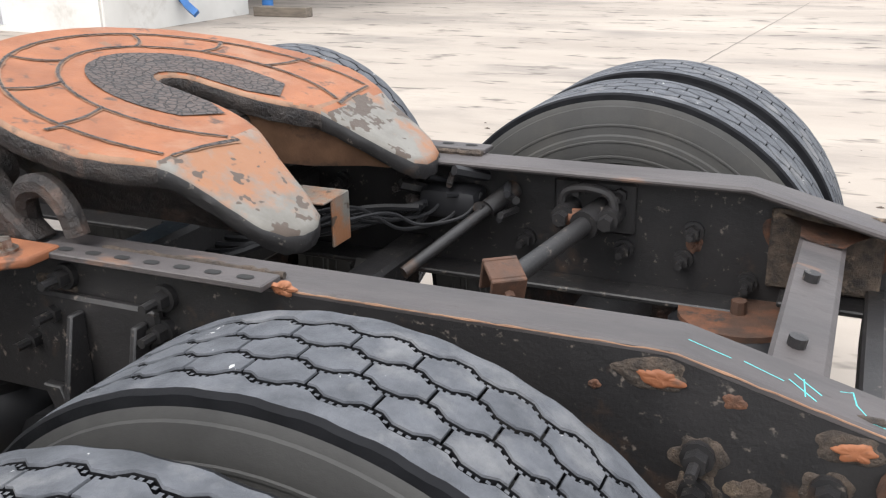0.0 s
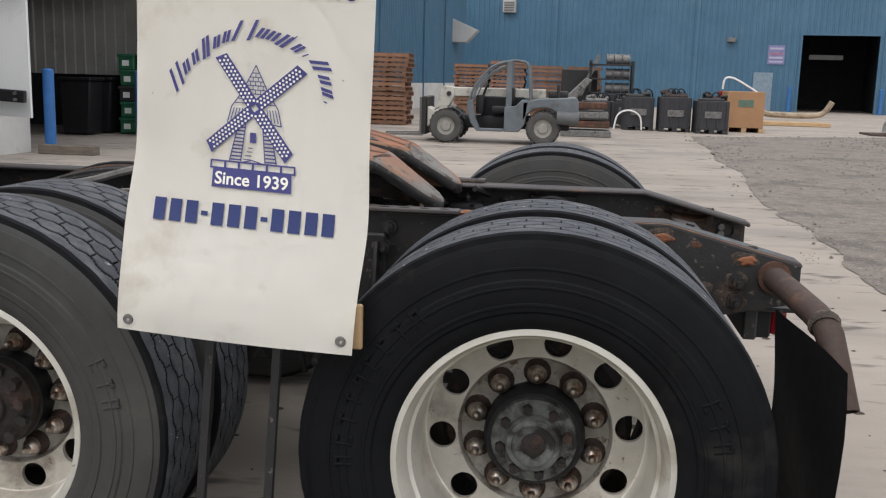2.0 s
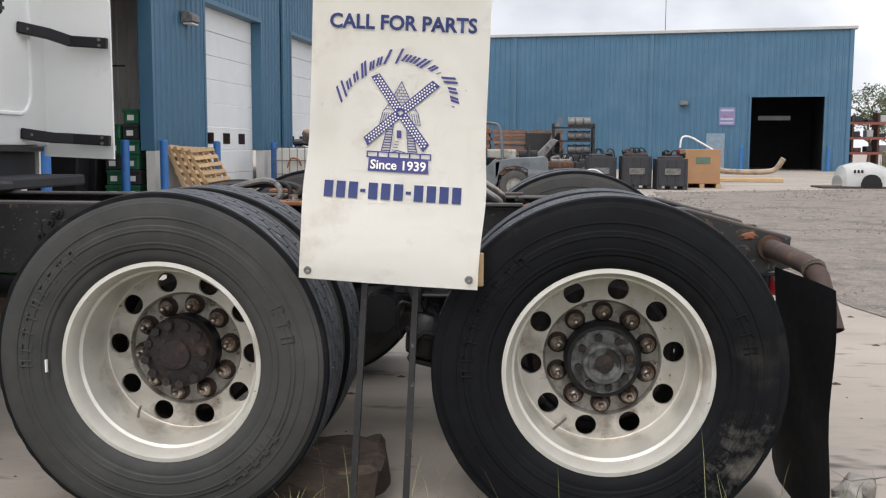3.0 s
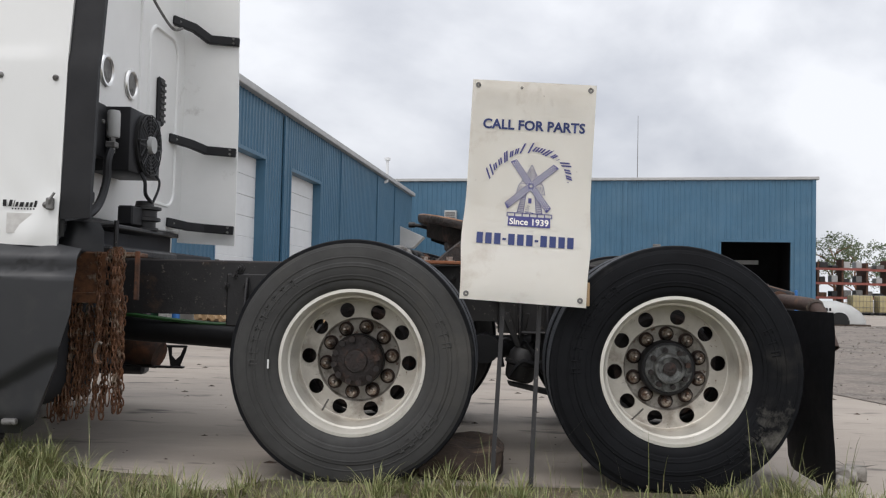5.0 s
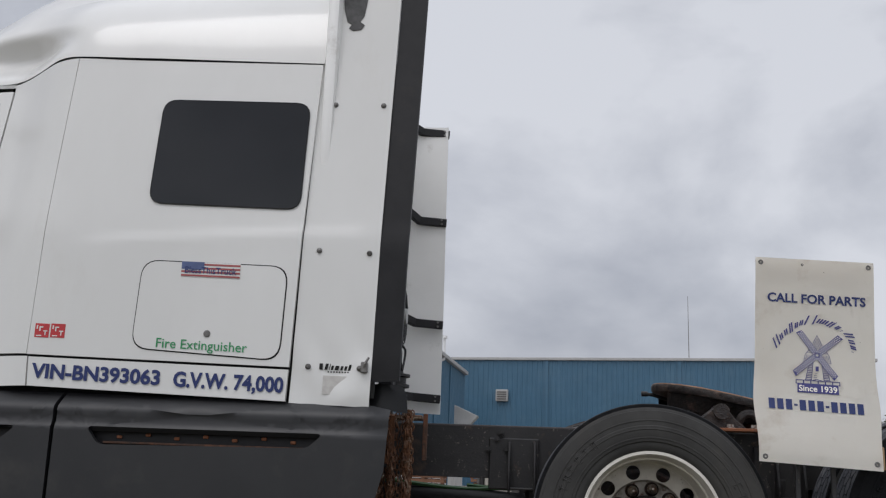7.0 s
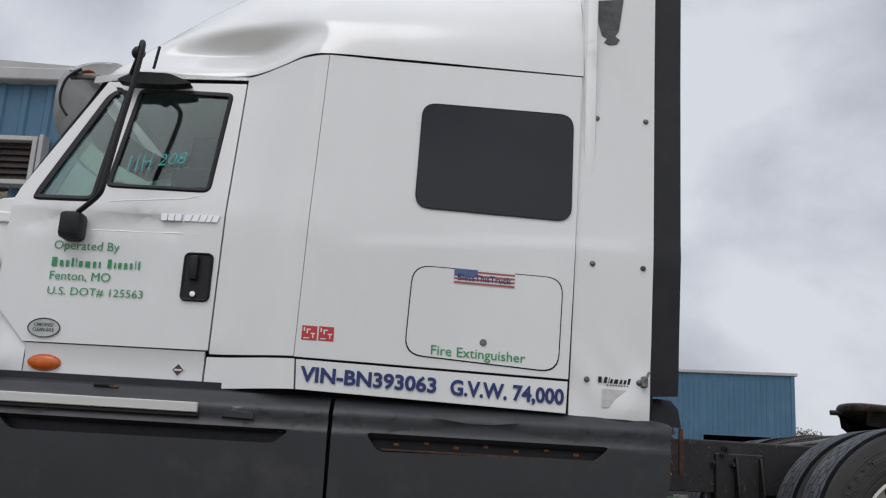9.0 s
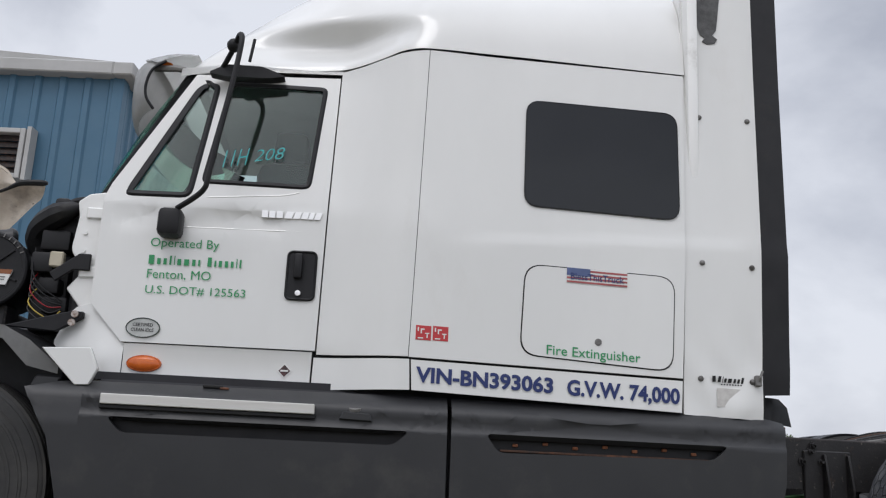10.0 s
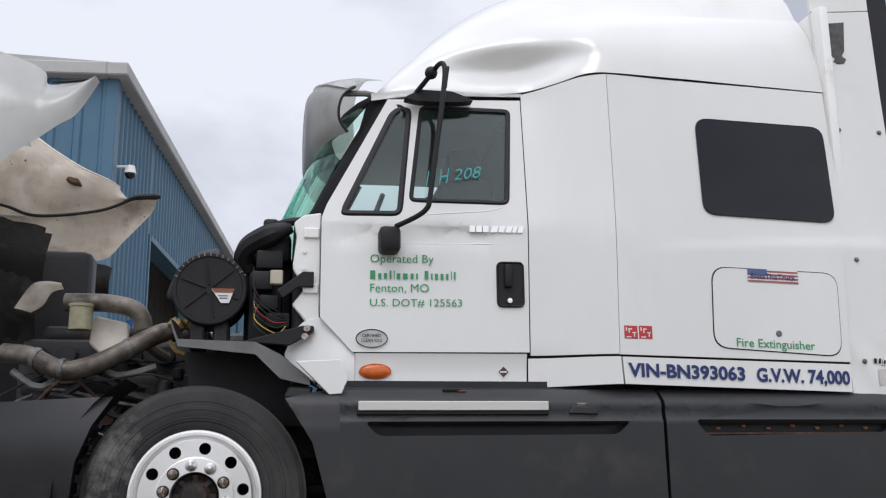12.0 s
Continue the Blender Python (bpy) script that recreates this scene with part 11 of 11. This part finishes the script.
        v.co += Vector((0.5 * noise.noise(v.co * 8), 0.6 * noise.noise(v.co * 8 + Vector((5, 0, 0))), 0.9 * noise.noise(v.co * 6 + Vector((0, 5, 0))) + 0.5 * grain)) * 0.06
        v.co.z = max(0, v.co.z)
    part("block", bm, ROTWOOD, c)
    for n, (x, y, r) in enumerate(((0.80, 0.36, 0.060), (0.86, 0.47, 0.066), (0.74, 0.28, 0.042))):
        s = thing("stone", (x, y, 0), "pale broken concrete lump on the ground", "stone", "broken stones")
        rs = random.Random(n + 3)
        bm = bmesh.new()
        for k in range(16):
            a, h = rs.uniform(0, 6.28), rs.random()
            q = r * math.sqrt(1 - 0.6 * h * h) * rs.uniform(0.75, 1.15)
            bm.verts.new((x + q * math.cos(a), y + q * math.sin(a), max(0.0, (h - 0.12) * r * 1.5)))
        bmesh.ops.convex_hull(bm, input=bm.verts)
        bmesh.ops.delete(bm, geom=[v for v in bm.verts if not v.link_faces], context="VERTS")
        bmesh.ops.bevel(bm, geom=bm.edges[:], offset=r * 0.05, segments=1, affect="EDGES")
        part("lump", bm, LUMP, s, smooth=20)


scrap_frames()


def bay_things():
    # green darkened for the bay's shade; some crates go near-black
    gm = surf("shade_muted_green_crate", (0.014, 0.115, 0.055), (0.010, 0.08, 0.04), 4, (0.5, 0.6))
    for c, n in ((0, 5), (1, 6)):
        for k in range(n):
            x, y, z = near_wall(WX - 1.02 + 0.42 * c + 0.03 * (k % 2), 19.66 + 0.08 * c)
            z = 0.025 + 0.315 * k
            t = thing("plastic_crate", (x, y, z), "green plastic crate stacked inside the dim bay", "crate", "bay crates")
            bm = bmesh.new()
            box(bm, x - 0.165, x + 0.165, y - 0.28, y + 0.28, z, z + 0.28, 0.02)
            box(bm, x - 0.18, x + 0.18, y - 0.30, y + 0.30, z + 0.25, z + 0.31, 0.01)
            part("crate", bm, VOID if (k + c) % 3 == 2 else gm, t)
            bm = bmesh.new()
            box(bm, x - 0.08, x + 0.06, y - 0.287, y - 0.281, z + 0.08, z + 0.19)
            part("card", bm, PALEINK, t)
    for c in range(2):
        x, y, _ = near_wall(WX - 1.75, 18.75 + 0.85 * c)
        t = thing("waste_bin", (x, y, 0.022), "dark wheeled waste bin inside the bay", "bin", "bay bins")
        bm = bmesh.new()
        prism(bm, [(x - 0.28, 0.02), (x + 0.25, 0.02), (x + 0.32, 1.05), (x - 0.33, 1.05)], "y", y - 0.28, y + 0.28, 0.03)
        part("body", bm, BLACK, t)
        bm = bmesh.new()
        box(bm, x - 0.36, x + 0.35, y - 0.31, y + 0.31, 1.05, 1.12, 0.03)
        part("lid", bm, BLACK, t)
    bl = thing("timber", (WX + 1.3, 11.9, 0), "weathered timber offcut lying by the wall", "timber")
    bm = bmesh.new()
    box(bm, WX + 0.6, WX + 1.5, 11.8, 12.0, 0, 0.14, 0.01)
    part("beam", bm, surf("grey_weathered_timber", (0.20, 0.165, 0.13), (0.12, 0.10, 0.08), 4, (0.8, 0.9), bump=0.3, bscale=30, stretch=(1, 6, 6)), bl)
    # lit lamp fixture; its glow is only this yellow colour, no light
    q = near_wall(WX - 2.6, 20.6)
    yl = thing("hoist_beam", (q.x, q.y, 2.87), "yellow lamp fixture inside the dim bay", "beam")
    bm = bmesh.new()
    box(bm, q.x - 1.4, q.x + 0.38, q.y - 0.07, q.y + 0.07, 2.76, 2.94, 0.015)
    box(bm, q.x - 1.4, q.x + 0.40, q.y - 0.10, q.y + 0.10, 2.94, 2.98, 0.008)
    part("beam", bm, surf("yellow_lamp_colour", (0.62, 0.34, 0.05), (0.45, 0.22, 0.03), 3, rough=(0.5, 0.6)), yl)
    bm = bmesh.new()
    cyl(bm, (q.x + 0.39, q.y, 2.89), (q.x + 1.15, q.y, 2.89), 0.018, seg=8)
    part("rod", bm, IRON, yl)


bay_things()


def far_racks():
    for r in range(3):
        x0, y0 = 19.5 + 3.2 * r, 58.0 + 1.2 * r
        t = thing("storage_rack", (x0, y0, 0), "far red steel storage rack of chassis parts", "rack", "far storage racks")
        for k in range(3):
            bm = bmesh.new()
            box(bm, x0 + 1.5 * k - 0.06, x0 + 1.5 * k + 0.06, y0 - 0.5, y0 + 0.5, 0, 3.2 + 0.2 * (k % 2))
            part("upright", bm, RUSTY, t)
        for z in (0.9, 1.8, 2.7):
            bm = bmesh.new()
            box(bm, x0 - 0.2, x0 + 3.2, y0 - 0.55, y0 - 0.42, z, z + 0.15)
            part("rack_beam", bm, surf("faded_red_steel", (0.30, 0.09, 0.07), rough=(0.6, 0.8)), t)
            rr = random.Random(r * 10 + int(z * 10))
            for q in range(4):
                bm = bmesh.new()
                a = x0 + 0.1 + 0.75 * q
                box(bm, a, a + rr.uniform(0.3, 0.65), y0 - 0.4, y0 + 0.3, z + 0.15, z + rr.uniform(0.3, 0.6), 0.03)
                part("stored_part", bm, rr.choice((GREYMETAL, RUSTY, IRON, TRIM)), t)
    ym = surf("yellowed_tote", (0.45, 0.38, 0.20), (0.36, 0.30, 0.16), 2, (0.5, 0.6))
    for k in range(4):
        tote(20.2 + 1.5 * k, 52.5, mat=ym, label="yellowed caged liquid tote far across the yard")


far_racks()


def tree(x, y, h, seed, spread=1.0, label="broad leafy green tree beyond the yard"):
    rr = random.Random(seed)
    t = thing("tree", (x, y, 0), label, "tree", "far trees")
    bm = bmesh.new()
    trunk = [(x, y, 0), (x + 0.1, y, h * 0.25), (x + rr.uniform(-0.2, 0.2), y, h * 0.5), (x + rr.uniform(-0.3, 0.3), y, h * 0.8)]
    tube(bm, trunk, [0.05 * h * 0.6, 0.035 * h * 0.6, 0.022 * h * 0.6, 0.006 * h], 7)
    tips = []
    for k in range(9):
        z = h * (0.25 + 0.06 * k)
        a = rr.uniform(0, 6.28)
        ln = h * rr.uniform(0.22, 0.38) * spread
        e = (x + ln * math.cos(a), y + ln * math.sin(a), z + ln * 0.5)
        tube(bm, [(x, y, z), ((x + e[0]) / 2, (y + e[1]) / 2, z + ln * 0.3), e], [0.012 * h, 0.008 * h, 0.003 * h], 5)
        tips.append(e)
    part("trunk", bm, OLDWOOD, t)
    vs, fs = [], []
    clumps = tips + [(x + rr.gauss(0, 0.16) * h * spread, y + rr.gauss(0, 0.16) * h * spread, h * rr.uniform(0.45, 0.95)) for _ in range(16)]
    for cx, cy, cz in clumps:
        cr = h * rr.uniform(0.07, 0.13)
        for _ in range(70):
            d = Vector((rr.gauss(0, 1), rr.gauss(0, 1), rr.gauss(0, 0.8))).normalized() * cr * rr.uniform(0.5, 1.1)
            p = Vector((cx, cy, cz)) + d
            u = Vector((rr.gauss(0, 1), rr.gauss(0, 1), rr.gauss(0, 1))).normalized()
            w = u.orthogonal().normalized()
            s = h * rr.uniform(0.010, 0.022)
            i = len(vs)
            vs += [p - u * s, p + w * s * 0.7, p + u * s, p - w * s * 0.7]
            fs.append((i, i + 1, i + 2, i + 3))
    me = bpy.data.meshes.new("crown")
    at = Vector(t.location)
    me.from_pydata([tuple(v - at) for v in vs], [], fs)
    part("crown", me, LEAF, t)


LEAF = surf("green_leaves", (0.075, 0.10, 0.035), (0.05, 0.075, 0.028), 0.6, (0.6, 0.8), bump=0.0, stain=(0.10, 0.11, 0.05), stain_scale=1.5, stain_at=(0.5, 0.7))
for x, y, h, s in ((23.4, 66, 5.6, 1), (21.9, 69, 4.2, 2), (33, 88, 6.4, 3), (38, 92, 6.0, 4), (43, 90, 5.4, 5), (29, 95, 4.6, 6), (49, 96, 6.4, 7), (57, 94, 7.6, 8), (66, 96, 6.8, 9), (76, 90, 7.0, 10), (88, 80, 7.6, 11)):
    tree(x, y, h, s)

# ---- grass at the verge ----


def grass():
    rr = random.Random(4)
    vs, fs = [], []

    def blade(x, y, h, w, lean, a):
        i = len(vs)
        d = Vector((math.cos(a), math.sin(a), 0))
        n = Vector((-d.y, d.x, 0)) * w
        p = Vector((x, y, 0.0))
        for t, ww in ((0.0, 1.0), (0.45, 0.8), (0.8, 0.45)):
            q = p + d * lean * h * t * t + Vector((0, 0, h * t * (1 - 0.25 * lean * t)))
            vs.extend((q - n * ww, q + n * ww))
        vs.append(p + d * lean * h + Vector((0, 0, h * (1 - 0.3 * lean))))
        fs.extend(((i, i + 1, i + 3, i + 2), (i + 2, i + 3, i + 5, i + 4), (i + 4, i + 5, i + 6)))
    def edge(x):
        return 0.05 + 0.10 * noise.noise((x * 1.6, 0, 1)) + 0.22 * ease((-2.45 - x) / 0.3) - 0.30 * math.exp(-((x + 1.88) / 0.13) ** 2) - (0.05 if -1.9 < x < -0.3 else 0)

    def dens(x, y):
        return noise.noise((x * 1.1, y * 1.1, 3)) + 0.5 * noise.noise((x * 3, y * 3, 8))
    # tufts: blades fan out and bend over from one root
    for _ in range(1500):
        x, y = rr.uniform(-6.2, 1.9), rr.uniform(-1.7, 0.18)
        d = dens(x, y)
        if y > edge(x) or d < -0.25 + 0.5 * clamp((y + 0.35) / 0.5) * (0 if x < -2.2 else 1):
            continue
        tall = (0.09 + 0.11 * clamp(d + 0.25) + (0.06 if x < -2.05 else 0.0)) * rr.uniform(0.6, 1.15)
        spread = rr.uniform(0.02, 0.055)
        for k in range(rr.randrange(18, 40)):
            a, q = rr.uniform(0, 6.28), rr.random() ** 0.7
            blade(x + spread * q * math.cos(a), y + spread * q * math.sin(a), tall * rr.uniform(0.45, 1.1), rr.uniform(0.0016, 0.0030), min(1.1, 0.15 + 0.9 * q * rr.uniform(0.5, 1.2)), a + rr.uniform(-0.5, 0.5))
    # short turf and thatch between them
    for _ in range(15000):
        x, y = rr.uniform(-6.2, 1.9), rr.uniform(-1.7, 0.20)
        if y > edge(x) or dens(x, y) < -0.38:
            continue
        blade(x, y, rr.uniform(0.02, 0.07), rr.uniform(0.0015, 0.0028), rr.uniform(0.3, 1.1), rr.uniform(0, 6.28))
    # thin trodden turf behind, lower than anything in front of it
    for _ in range(22000):
        x, y = rr.uniform(-12.0, 5.0), -1.5 - 9.0 * rr.random() ** 1.7
        if (-6.2 < x < 1.9 and y > -1.7) or dens(x * 0.6, y * 0.6) < -0.25 - 0.04 * y * rr.random() + 0.15 * max(0.0, x - 2.5, -8.0 - x):
            continue
        for k in range(4):
            blade(x + rr.uniform(-0.06, 0.06), y + rr.uniform(-0.06, 0.06), rr.uniform(0.03, 0.08), 0.006, rr.uniform(0.3, 1.1), rr.uniform(0, 6.28))
    for _ in range(60):
        x = rr.choice((rr.uniform(0.15, 1.3), rr.uniform(-3.4, -2.4), rr.uniform(-1.0, 1.0)))
        blade(x, rr.uniform(-0.4, 0.12), rr.uniform(0.18, 0.42), 0.0016, rr.uniform(0.1, 0.6), rr.uniform(0, 6.28))
    me = bpy.data.meshes.new("grass")
    me.from_pydata(vs, [], fs)
    g = part("grass", me, GRASS, None)
    tagged(g, "long ragged green grass along the concrete edge", "grass", kind="stuff")


GRASS = surf("verge_grass", (0.125, 0.155, 0.048), (0.215, 0.215, 0.085), 14.0, (0.45, 0.65), bump=0.0, stain=(0.33, 0.275, 0.155), stain_scale=22, stain_at=(0.53, 0.62))
flat_patch("verge_soil", [(-15.0, -9.5), (-9.0, -12.5), (-1.0, -11.0), (6.0, -13.0), (9.0, -6.5), (5.0, -2.2), (2.4, -0.15), (0.5, 0.05), (-1.70, -0.02), (-1.80, -0.28), (-1.96, -0.28), (-2.08, 0.0), (-2.45, 0.06), (-2.65, 0.28), (-7.5, 0.30), (-11.0, -1.5)], 0.005,
      surf("verge_soil", (0.125, 0.094, 0.063), (0.082, 0.070, 0.044), 1.6, (0.9, 0.95), bump=0.8, bscale=45, stain=(0.072, 0.082, 0.036), stain_scale=0.8, stain_at=(0.46, 0.62), spots=((0.17, 0.14, 0.095), 24, 0.58, 0.66)), "brown soil under the grass", 9, 0.06)
grass()
